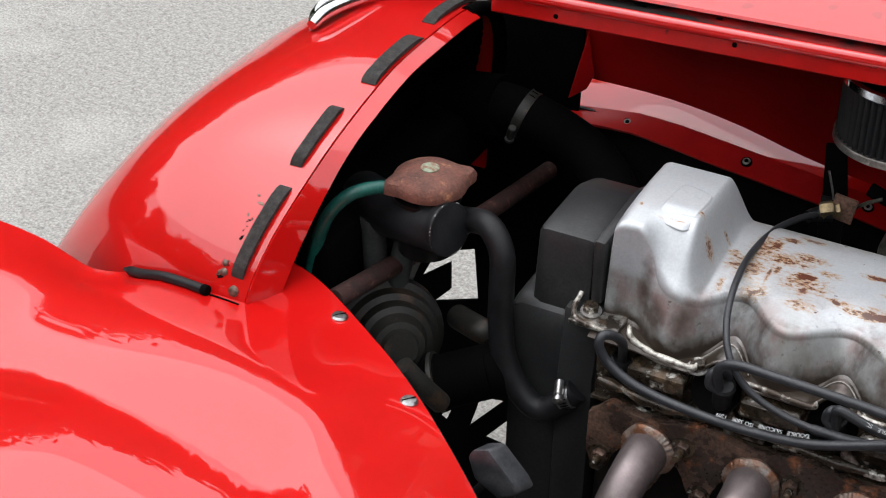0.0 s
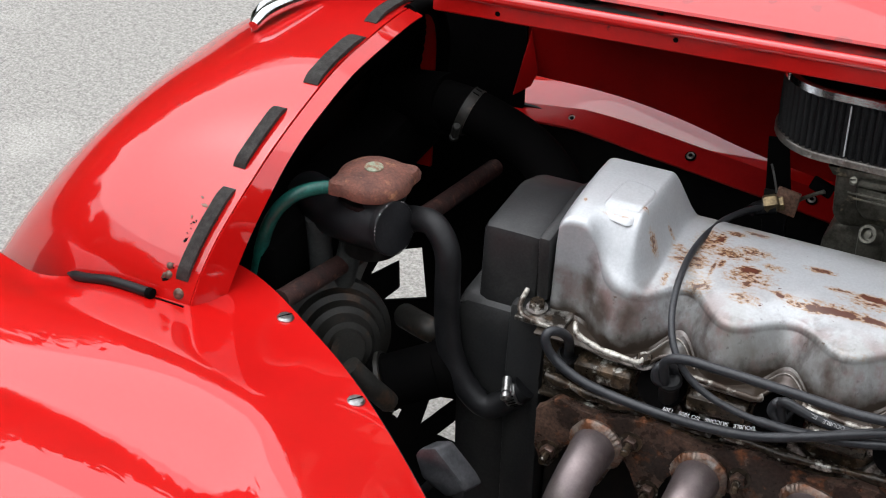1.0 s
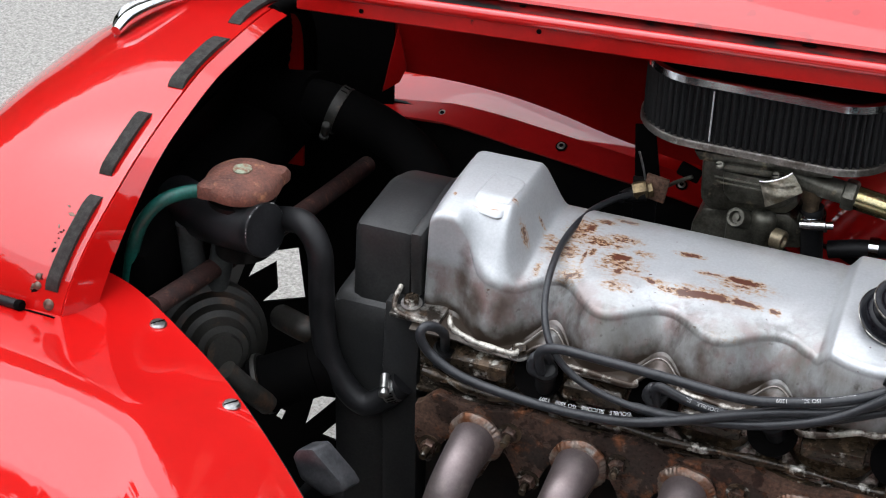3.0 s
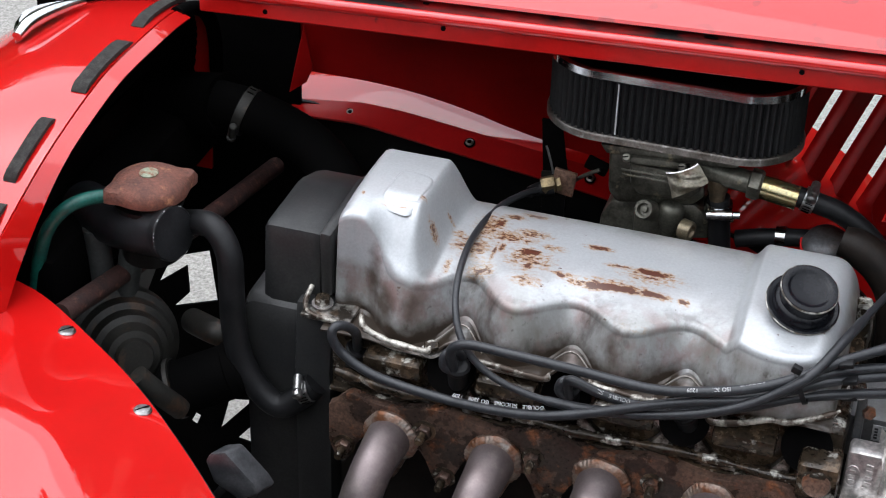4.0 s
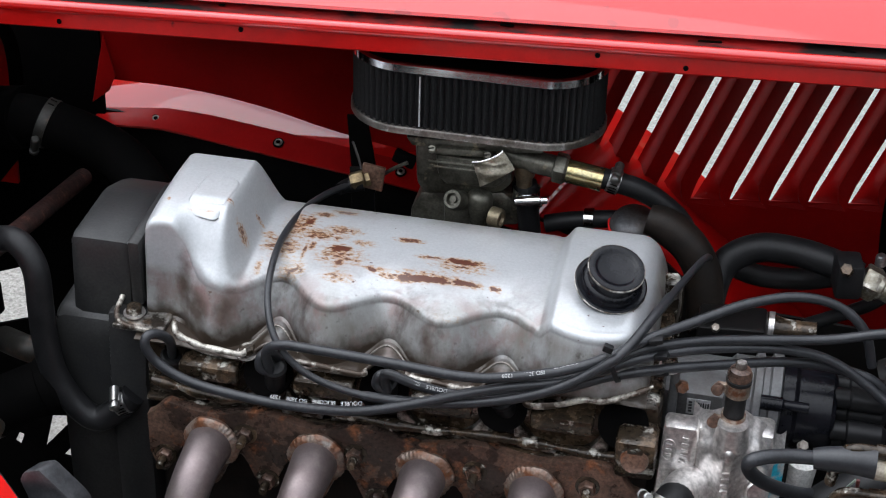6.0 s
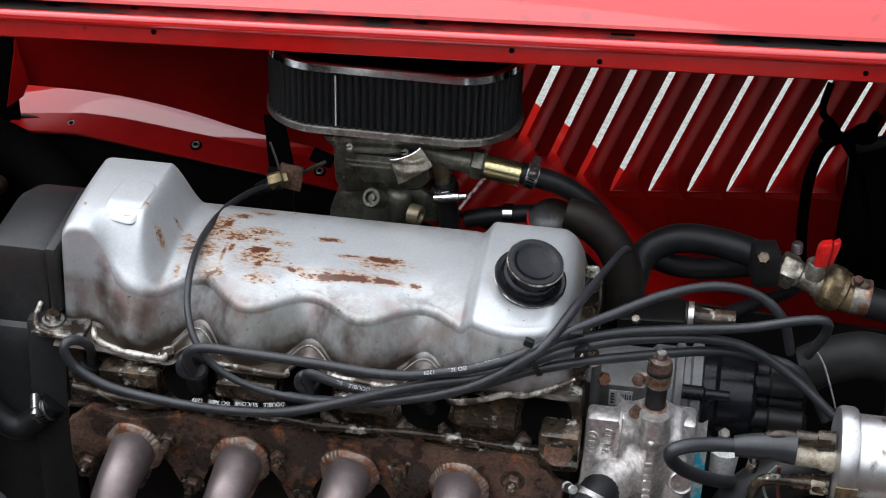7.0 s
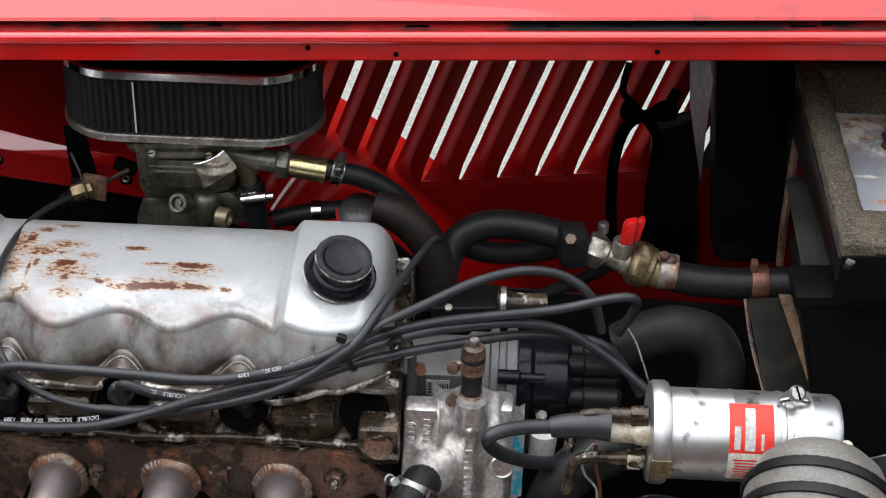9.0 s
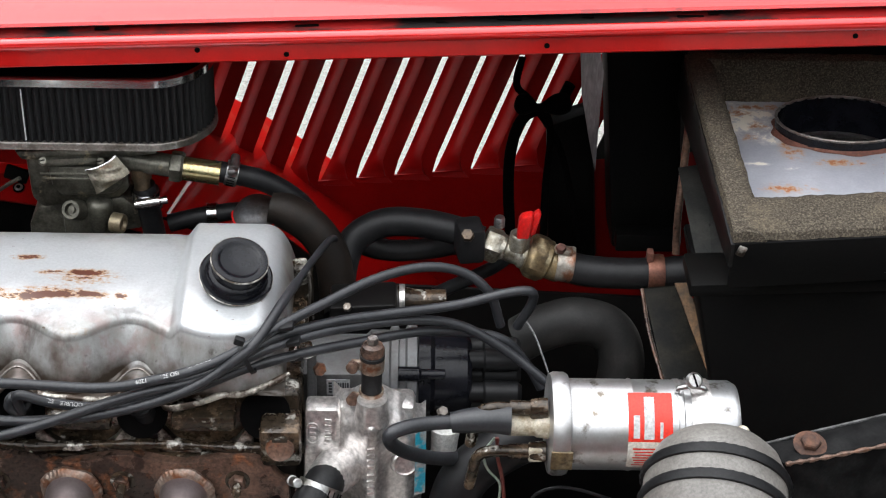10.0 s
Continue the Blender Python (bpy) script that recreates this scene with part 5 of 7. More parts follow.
def tag_point(u, v):
    top = [Vector(q) for q in [(-0.222, 1.398, 0.728), (-0.205, 1.390, 0.734), (-0.194, 1.396, 0.745)]]
    low = [Vector(q) for q in [(-0.214, 1.398, 0.704), (-0.197, 1.390, 0.718), (-0.183, 1.396, 0.727)]]
    a = top[0].lerp(top[1], u).lerp(top[1].lerp(top[2], u), u)
    b = low[0].lerp(low[1], u).lerp(low[1].lerp(low[2], u), u)
    return a.lerp(b, v) + Vector((0, 0.0009 * math.sin(5 * u + 4 * v) + 0.0004 * math.sin(11 * v - 7 * u), 0))


part("foil_tag", sheet(tag_point, 20, 14, 0.0006), material("crumpled_foil", (0.62, 0.58, 0.48), 0.3, metal=0.9, second=(0.3, 0.26, 0.18), scale=70.0, bump=0.9, bump_scale=160.0), carb, "crumpled foil tag")
part("tag_edge", tube([tag_point(i / 8, 0) for i in range(9)], 0.0009, 6, 2), CHROME, carb)
part("fuel_inlet", tube([(-0.200, 1.430, 0.725), (-0.178, 1.425, 0.722), (-0.149, 1.420, 0.721)], 0.0105, 16, 4), CARB, carb)
part("union_nut", hexagon((-0.150, 1.420, 0.721), (1, -0.02, -0.12), 0.0145, 0.012), CARB, carb)
part("fuel_spigot", lathe([(0.0, 0.0), (0.0105, 0.0), (0.011, 0.003), (0.011, 0.034), (0.0115, 0.036), (0.0, 0.037)], (-0.141, 1.420, 0.719), (1, -0.02, -0.14), 28), material("yellow_passivated_steel", (0.5, 0.42, 0.2), 0.25, metal=0.95, second=(0.4, 0.36, 0.22), scale=80.0), carb, "yellow passivated fuel union")
fuelhose = thing("fuel_hose", "black rubber fuel hose with a steel clip", "hose")
part("hose", tube([(-0.110, 1.420, 0.716), (-0.092, 1.420, 0.713), (-0.068, 1.420, 0.707), (-0.046, 1.420, 0.694), (-0.029, 1.420, 0.677), (-0.021, 1.410, 0.663)], 0.0098, 16, 8), RUBBER, fuelhose)
band((-0.095, 1.420, 0.714), (1, 0, -0.25), 0.0102, 0.011, fuelhose, screw=(0.1, -0.3, 1))
drop = thing("vacuum_hose", "short black hose under the carburettor with a bright clip", "hose")
part("hose", tube([(-0.176, 1.424, 0.698), (-0.173, 1.426, 0.669), (-0.170, 1.430, 0.638)], 0.0105, 16, 6), RUBBER, drop)
band((-0.1755, 1.424, 0.6885), (0.08, -0.1, 1), 0.0112, 0.011, drop, mat=CHROME, screw=(0.25, -0.95, 0))
part("clip_worm", lathe([(0.0, -0.013), (0.0042, -0.013), (0.0048, -0.010), (0.0048, 0.010), (0.0036, 0.011), (0.0036, 0.017), (0.0, 0.0175)], (-0.170, 1.4085, 0.6885), (0.95, 0.1, 0.12), 14), CHROME, drop, "bright worm housing of the clip")
# throttle cable, its bracket and spring
bracket = thing("cable_bracket", "black steel cable bracket with a brass nut", "bracket")
part("plate", slab([(-0.345, 1.430, 0.687), (-0.319, 1.430, 0.689), (-0.318, 1.430, 0.676), (-0.321, 1.430, 0.659), (-0.320, 1.430, 0.632), (-0.342, 1.430, 0.628)], (0, 1, 0), 0.003, 0.0005), BLACK, bracket)
part("stay", slab([(-0.351, 1.445, 0.734), (-0.332, 1.445, 0.736), (-0.323, 1.445, 0.681), (-0.347, 1.445, 0.678)], (0, 1, 0), 0.003, 0.0005), MATT, bracket)
part("rust_plate", block((-0.322, 1.428, 0.681), (0.022, 0.004, 0.026), 0.001, (0, 8, 0)), RUST, bracket, "rusty anchor plate")
part("nut", hexagon((-0.330, 1.425, 0.680), (-0.85, -0.35, -0.2), 0.0085, 0.013), BRASS, bracket)
part("lock_nut", hexagon((-0.324, 1.425, 0.681), (-0.85, -0.35, -0.2), 0.0072, 0.005), BRASS, bracket)
part("spring_wire", tube([(-0.339, 1.420, 0.721), (-0.336, 1.420, 0.712), (-0.333, 1.420, 0.702), (-0.331, 1.420, 0.693)], 0.0011, 6, 4), STEEL, bracket)
part("link", tube([(-0.317, 1.440, 0.676), (-0.302, 1.430, 0.692), (-0.289, 1.430, 0.700)], 0.0019, 8, 4), CARB, bracket)
part("lever", block((-0.293, 1.435, 0.701), (0.022, 0.006, 0.014), 0.002, (0, 20, 0)), MATT, bracket)
cable = thing("throttle_cable", "thin black throttle cable looping over the rocker cover", "cable")
part("ferrule", tube([(-0.331, 1.425, 0.676), (-0.344, 1.420, 0.673), (-0.350, 1.410, 0.674)], lambda t: 0.0085 - 0.003 * t, 14, 5), RUBBER, cable)
part("cable", tube([(-0.342, 1.420, 0.674), (-0.353, 1.390, 0.682), (-0.363, 1.340, 0.693), (-0.364, 1.270, 0.705), (-0.359, 1.215, 0.704), (-0.351, 1.180, 0.692), (-0.338, 1.160, 0.675), (-0.316, 1.155, 0.654), (-0.280, 1.150, 0.644), (-0.237, 1.150, 0.641), (-0.181, 1.150, 0.648), (-0.126, 1.155, 0.662), (-0.087, 1.165, 0.679), (-0.057, 1.174, 0.702), (-0.036, 1.220, 0.712), (-0.0195, 1.285, 0.703), (-0.0045, 1.360, 0.682), (0.000, 1.410, 0.650)], lambda t: 0.0031 if t < 0.5 else 0.0042 if t < 0.86 else 0.0032, 12, 8), LEAD, cable)

# ---- spark plug leads ----
def lead(pts, boot=None, label="dark grey silicone spark plug lead with white print"):
    ld = thing("plug_lead", label, "spark plug lead", "spark plug leads")
    part("lead", tube(pts, 0.0042, 14, 10), LEAD, ld)
    if boot:
        b = part("plug_boot", tube([boot[0], boot[1]], lambda t: 0.0095 - 0.002 * t, 16, 4), RUBBER, ld, "black rubber plug boot")
        part("boot_rim", lathe([(0.0085, -0.002), (0.0105, 0.0), (0.0105, 0.004), (0.009, 0.006)], boot[0], Vector(boot[1]) - Vector(boot[0]), 20, caps=False), RUBBER, b)
    return ld


lead1 = lead([(-0.441, 1.190, 0.623), (-0.437, 1.175, 0.649), (-0.441, 1.165, 0.662), (-0.448, 1.155, 0.667), (-0.449, 1.150, 0.659), (-0.438, 1.150, 0.643), (-0.409, 1.148, 0.630), (-0.360, 1.145, 0.625), (-0.311, 1.142, 0.626), (-0.264, 1.142, 0.631), (-0.222, 1.145, 0.643), (-0.176, 1.150, 0.659), (-0.145, 1.155, 0.667), (-0.105, 1.165, 0.672), (-0.071, 1.180, 0.679), (-0.045, 1.190, 0.687), (-0.010, 1.210, 0.687), (0.026, 1.230, 0.682), (0.073, 1.250, 0.674), (0.112, 1.260, 0.661), (0.153, 1.260, 0.634), (0.188, 1.250, 0.608)], ((-0.441, 1.190, 0.623), (-0.452, 1.205, 0.580)))
lead2 = lead([(-0.348, 1.190, 0.621), (-0.344, 1.180, 0.643), (-0.347, 1.170, 0.657), (-0.354, 1.165, 0.654), (-0.354, 1.163, 0.644), (-0.347, 1.165, 0.642), (-0.347, 1.158, 0.666), (-0.332, 1.155, 0.677), (-0.298, 1.152, 0.679), (-0.237, 1.150, 0.678), (-0.181, 1.150, 0.675), (-0.145, 1.155, 0.677), (-0.101, 1.165, 0.684), (-0.067, 1.180, 0.693), (-0.041, 1.195, 0.703), (-0.007, 1.220, 0.708), (0.036, 1.250, 0.714), (0.077, 1.270, 0.714), (0.111, 1.280, 0.703), (0.135, 1.280, 0.682), (0.146, 1.280, 0.648)], ((-0.344, 1.170, 0.642), (-0.349, 1.190, 0.592)))
lead3 = lead([(-0.246, 1.190, 0.620), (-0.246, 1.175, 0.645), (-0.252, 1.165, 0.653), (-0.255, 1.165, 0.643), (-0.247, 1.168, 0.636), (-0.246, 1.160, 0.659), (-0.220, 1.158, 0.654), (-0.183, 1.160, 0.648), (-0.146, 1.160, 0.657), (-0.101, 1.168, 0.668), (-0.067, 1.182, 0.684), (-0.041, 1.195, 0.694), (0.003, 1.220, 0.692), (0.049, 1.240, 0.687), (0.104, 1.255, 0.686), (0.149, 1.260, 0.696), (0.169, 1.265, 0.694), (0.171, 1.272, 0.677), (0.160, 1.280, 0.647)], ((-0.250, 1.175, 0.640), (-0.248, 1.195, 0.598)))
lead4 = lead([(-0.150, 1.190, 0.619), (-0.152, 1.178, 0.642), (-0.157, 1.170, 0.648), (-0.156, 1.170, 0.640), (-0.133, 1.170, 0.648), (-0.097, 1.175, 0.661), (-0.062, 1.185, 0.671), (-0.022, 1.200, 0.674), (0.023, 1.225, 0.668), (0.070, 1.250, 0.661), (0.108, 1.265, 0.652), (0.147, 1.270, 0.641), (0.170, 1.270, 0.614), (0.183, 1.265, 0.592)], ((-0.152, 1.178, 0.637), (-0.143, 1.195, 0.595)))
tie = thing("cable_tie", "black nylon cable tie round the bundled leads", "cable tie")
part("strap", lathe([(0.0145, -0.002), (0.0158, -0.002), (0.0158, 0.002), (0.0145, 0.002), (0.0145, -0.002)], (-0.064, 1.182, 0.685), (0.9, 0.2, 0.35), 28), RUBBER, tie)
part("head", block((-0.068, 1.170, 0.708), (0.008, 0.006, 0.006), 0.001, (0, 20, 0)), RUBBER, tie)
for q in [(-0.032, 1.195, 0.705), (-0.027, 1.195, 0.690), (-0.025, 1.200, 0.671)]:
    sep = thing("lead_clip", "small black clip on a plug lead", "clip", "lead clips")
    part("clip", block(q, (0.012, 0.010, 0.0045), 0.0015, (0, -14, 0)), RUBBER, sep)

# ---- distributor and the alloy housing at the engine's rear ----
DISTALU = material("grey_die_cast_alloy", (0.150, 0.152, 0.158), 0.5, metal=0.3, grain=0.2, second=(0.095, 0.090, 0.086), scale=30.0, bump=0.15, bump_scale=200.0)
dist = thing("distributor", "black-capped distributor on a grey alloy body", "distributor")
DXc = Vector((0.0, 1.285, 0.592))
part("body", lathe([(0.0, -0.03), (0.03, -0.03), (0.034, -0.02), (0.034, 0.03), (0.038, 0.034), (0.038, 0.05), (0.042, 0.052), (0.042, 0.058), (0.039, 0.059), (0.039, 0.064), (0.043, 0.066), (0.043, 0.074), (0.036, 0.076), (0.0, 0.076)], DXc, (1, 0, 0), 40), DISTALU, dist)
cp = part("cap", lathe([(0.0, 0.076), (0.039, 0.076), (0.039, 0.086), (0.035, 0.09), (0.034, 0.118), (0.03, 0.122), (0.0, 0.122)], DXc, (1, 0, 0), 40), PLASTIC2, dist, "black distributor cap")
for k in range(5):
    a = math.radians(72 * k + 40)
    q = DXc + Vector((0.112, math.cos(a) * (0.024 if k < 4 else 0), math.sin(a) * (0.024 if k < 4 else 0)))
    part("tower", lathe([(0.0, 0.0), (0.0085, 0.0), (0.0085, 0.02), (0.0105, 0.022), (0.0095, 0.05), (0.006, 0.054), (0.0, 0.054)], q, (1, 0, 0), 18), RUBBER, cp)
for zz in (0.03, -0.03):
    q = DXc + Vector((0.058, -0.036, zz - 0.004))
    sc = part("cap_screw", lathe([(0.0, 0.0), (0.0065, 0.0), (0.0065, 0.018), (0.0045, 0.02), (0.0045, 0.04), (0.0, 0.041)], q, (1, 0, 0), 16), STEEL if zz < 0 else PLASTIC2, dist)
part("label", block((0.007, 1.2424, 0.608), (0.020, 0.0006, 0.018), 0.0, (8, 0, 0)), WHITE, dist, "small white part label with a bar code")
bm = bmesh.new()
for k in range(6):
    block((0.0052 + 0.0020 * k, 1.2419, 0.6075), (0.0008 + 0.0004 * (k % 2), 0.0006, 0.012), 0, (8, 0, 0), bm)
for k in range(4):
    block((0.0002, 1.2419 - 0.1405 * (0.0034 * k - 0.0052), 0.6028 + 0.0034 * k), (0.0030, 0.0006, 0.0020), 0, (8, 0, 0), bm)
part("bar_code", bm, LEAD, dist)
part("plate", block((0.002, 1.262, 0.600), (0.052, 0.035, 0.05), 0.004, (8, 0, 0)), DISTALU, dist)
part("plate_edge", block((-0.015, 1.235, 0.629), (0.008, 0.012, 0.05), 0.002), DISTALU, dist)
part("bolt", hexagon((-0.009, 1.232, 0.636), (0.3, -0.9, 0.2), 0.006, 0.006), RUST, dist)

housing = thing("fuel_pump_housing", "bright cast alloy housing with raised casting marks", "housing")
part("flange", slab([(-0.018, 1.182, 0.630), (0.010, 1.182, 0.630), (0.012, 1.182, 0.611), (0.010, 1.182, 0.565), (0.004, 1.182, 0.524), (-0.022, 1.182, 0.524)], (0, 1, 0), 0.022, 0.004), ALU, housing)
def housing_front(u, v):
    """Front of the casting: a ridge up its middle to the stub, shoulders falling away to both sides."""
    x = 0.004 + 0.078 * u
    ridge = math.exp(-((x - 0.037) / 0.017) ** 2)
    crown = 0.628 + 0.016 * ridge - 0.018 * smooth01(0.058, 0.082, x)
    z = crown - (crown - 0.505) * v
    y = 1.178 - 0.010 * math.exp(-((x - 0.037) / 0.010) ** 2) * smooth01(0.02, 0.2, v) - 0.004 * ridge
    y += 0.030 * (1 - min(1.0, v / 0.16)) ** 2 + 0.016 * abs(2 * u - 1) ** 5
    return Vector((x - 0.006 * v * (u - 0.4), y, z))


part("body", sheet(housing_front, 40, 44, 0.006, (0, -1, 0)), ALU, housing)
part("backing", block((0.040, 1.208, 0.570), (0.066, 0.030, 0.11), 0.006), ALU, housing)
part("boss", lathe([(0.0, 0.0), (0.0125, 0.0), (0.011, 0.006), (0.0095, 0.007), (0.0085, 0.0055), (0.0, 0.0055)], (0.064, 1.178, 0.580), (0.15, -0.95, 0.3), 28), ALU, housing)
part("stub", lathe([(0.015, -0.012), (0.0135, 0.0), (0.0125, 0.01)], (0.037, 1.182, 0.633), (0, 0, 1), 24), ALU, housing)
ovl = part("oval_mark", lathe([(0.0042, 0.0), (0.0052, 0.0), (0.0052, 0.0014), (0.0042, 0.0014), (0.0042, 0.0)], (-0.012, 1.181, 0.607), (0, -0.95, 0.1), 28, squash=((0, 0.1, 1), 0.005)), ALU, housing)
for q in [(-0.012, 1.180, 0.613), (-0.012, 1.180, 0.608), (-0.012, 1.180, 0.603)]:
    part("casting_mark", block(q, (0.005, 0.0012, 0.0016), 0.0004), ALU, ovl)
for q in [(0.001, 1.180, 0.621), (0.001, 1.180, 0.615), (0.001, 1.180, 0.609), (0.001, 1.180, 0.603), (0.000, 1.180, 0.597)]:
    part("casting_mark", block(q, (0.0058, 0.0014, 0.0026), 0.0005, (0, 8, 0)), ALU, housing)
for k in range(9):
    part("casting_mark", block((0.0365, 1.1636, 0.604 - 0.0063 * k - 0.003 * (k > 3)), (0.0066, 0.0030, 0.0034), 0.0008, (0, -6, 0)), ALU, housing)
part("blue_paint", sheet(lambda u, v: Vector((0.077, 1.173, 0.595)) + Vector((-0.004 + 0.009 * u, -0.003 + 0.004 * u, 0.03 - 0.075 * v)), 4, 12), material("blue_sealant", (0.02, 0.3, 0.42), 0.5, second=(0.35, 0.35, 0.34), scale=70.0, spread=(0.45, 0.55), bump=0.5, bump_scale=200.0), housing, "smear of blue sealant")
breather = thing("breather_stub", "rusty clamped rubber stub with a cap", "breather")
RUSTY_ALU = material("rust_stained_clip", (0.34, 0.29, 0.24), 0.42, metal=0.7, second=(0.16, 0.065, 0.032), scale=80.0, spread=(0.44, 0.62), bump=0.6, bump_scale=260.0)
BS = Vector((0.036, 1.190, 0.627))
part("rubber", lathe([(0.0085, -0.004), (0.0085, 0.05), (0.0, 0.05)], BS, (0.02, 0, 1), 24), RUBBER, breather)
part("collar", lathe([(0.0085, 0.051), (0.0104, 0.052), (0.0104, 0.055), (0.0085, 0.056)], BS, (0.02, 0, 1), 24), RUBBER, breather)
part("cap", lathe([(0.0085, 0.055), (0.0100, 0.056), (0.0102, 0.060), (0.0085, 0.064), (0.0055, 0.0655), (0.0050, 0.066), (0.0, 0.066)], BS, (0.02, 0, 1), 24), RUST, breather, "rusty cap")
part("cap_nut", hexagon(BS + Vector((0.0013, 0, 0.0655)), (0.02, 0, 1), 0.0048, 0.006), TIN, breather)
for hh, mt in ((0.013, RUSTY_ALU), (0.046, RUSTY_ALU)):
    r = part("hose_clamp", lathe([(0.0088, hh - 0.006), (0.0102, hh - 0.006), (0.0102, hh + 0.006), (0.0088, hh + 0.006), (0.0088, hh - 0.006)], BS, (0.02, 0, 1), 28), mt, breather)
    part("clamp_screw", lathe([(0.0, 0.0), (0.005, 0.0), (0.005, 0.005), (0.003, 0.006), (0.0, 0.0055)], BS + Vector((-0.014, -0.004, hh)), (-0.3, -0.9, 0.1), 16), RUST, r)
    part("clamp_ear", block(tuple(BS + Vector((-0.011, -0.002, hh))), (0.010, 0.005, 0.008), 0.001), RUSTY_ALU, r)
lowhose = thing("lower_hose", "black hose with a steel clip leaving the housing", "hose")
part("neck", tube([(0.012, 1.185, 0.571), (0.005, 1.172, 0.572), (-0.002, 1.155, 0.575)], lambda t: 0.021 - 0.004 * t, 24, 6), ALU, lowhose, "bright alloy neck")
part("hose", tube([(-0.000, 1.158, 0.575), (-0.003, 1.150, 0.576), (-0.011, 1.135, 0.571), (-0.016, 1.120, 0.566)], 0.0165, 24, 6), RUBBER, lowhose)
band((-0.006, 1.146, 0.574), (-0.35, -0.6, -0.7), 0.0172, 0.013, lowhose, screw=(-1, -0.3, 0.1))

# ---- ignition coil ----
coil = thing("ignition_coil", "silver ignition coil with a red and white label", "ignition coil")
CY, CZ = 1.145, 0.6485
CANM = material("bright_aluminium_can", (0.62, 0.62, 0.63), 0.34, metal=0.9, grain=0.08, second=(0.50, 0.49, 0.48), scale=30.0, third=(0.16, 0.135, 0.11), third_scale=48.0, third_spread=(0.56, 0.66), bump=0.05, bump_scale=200.0)
CO = Vector((0.193, CY, CZ))
CA = Vector((1, 0.02, -0.02))
CR = 0.0365
part("can", lathe([(0.0, 0.0), (CR - 0.001, 0.0), (CR, 0.002), (CR, 0.048), (CR + 0.0006, 0.049), (CR + 0.0006, 0.0505), (CR, 0.0515), (CR, 0.085), (CR + 0.0008, 0.086), (CR + 0.0008, 0.0895), (CR, 0.0905), (CR, 0.130), (CR - 0.003, 0.135), (0.0, 0.136)], CO, CA, 72), CANM, coil)
part("rim", lathe([(CR - 0.004, -0.015), (CR + 0.0035, -0.014), (CR + 0.005, -0.011), (CR + 0.005, -0.003), (CR + 0.0035, 0.0), (CR - 0.002, 0.001)], CO, CA, 72), CANM, coil)
part("top", lathe([(0.0, -0.018), (0.012, -0.018), (0.014, -0.012), (CR, -0.012), (CR, 0.0)], CO, CA, 48), CREAM, coil)


def on_coil(a, h, lift):
    u = Vector((0, -math.cos(a), math.sin(a)))
    return CO + CA * h + u * (CR + lift)


def label_sheet(a0, a1, h0, h1, lift, mat, name, lab=""):
    return part(name, sheet(lambda u, v: on_coil(a0 + (a1 - a0) * u, h0 + (h1 - h0) * v, lift), 16, 2, 0.0), mat, coil, lab)


label_sheet(0.30, 1.40, 0.046, 0.081, 0.0012, REDLABEL, "red_label", "red half of the maker's label")
label_sheet(-0.42, 0.30, 0.046, 0.081, 0.0012, material("silver_label", (0.66, 0.64, 0.59), 0.45, second=(0.5, 0.46, 0.38), scale=60.0), "silver_label", "silver half of the label with small red print")
bm = bmesh.new()


def label_bar(a0, a1, h0, h1, bmx, lift=0.0016):
    vs = [[bmx.verts.new(on_coil(a0 + (a1 - a0) * i / 4, h, lift)) for h in (h0, h1)] for i in range(5)]
    for p, q in zip(vs, vs[1:]):
        bmx.faces.new((p[0], q[0], q[1], p[1]))


label_bar(0.38, 0.86, 0.0500, 0.0550, bm)
label_bar(0.36, 1.28, 0.0585, 0.0665, bm)
label_bar(0.38, 0.72, 0.0710, 0.0734, bm)
part("white_print", bm, WHITE, coil, "white lettering bars on red")
bm = bmesh.new()
for k in range(7):
    label_bar(0.16 - 0.075 * k, 0.125 - 0.075 * k, 0.050 + 0.001 * (k % 3), 0.077 - 0.0015 * ((k * 2) % 4), bm)
part("red_print", bm, REDLABEL, coil, "lines of small red print")
part("strap", lathe([(CR + 0.0004, 0.096), (CR + 0.0014, 0.096), (CR + 0.0014, 0.112), (CR + 0.0004, 0.112), (CR + 0.0004, 0.096)], CO, CA, 60), ALU, coil)
ss = on_coil(1.45, 0.097, 0.011)
scr = part("strap_screw", lathe([(0.0, 0.0), (0.0065, 0.0), (0.0068, 0.003), (0.005, 0.0055), (0.0, 0.006)], ss + Vector((0, -0.002, 0.003)), (0.15, -0.7, 0.7), 24), STEEL, coil)
part("screw_slot", block(tuple(ss + Vector((0.0008, -0.0062, 0.0070))), (0.0012, 0.011, 0.0016), 0, (45, 0, 25)), MATT, scr)
part("strap_ear", tube([on_coil(1.45, 0.086, 0.001), on_coil(1.45, 0.087, 0.005), on_coil(1.45, 0.097, 0.0075), on_coil(1.45, 0.107, 0.005), on_coil(1.45, 0.108, 0.001)], 0.0022, 8, 5), STEEL, coil)
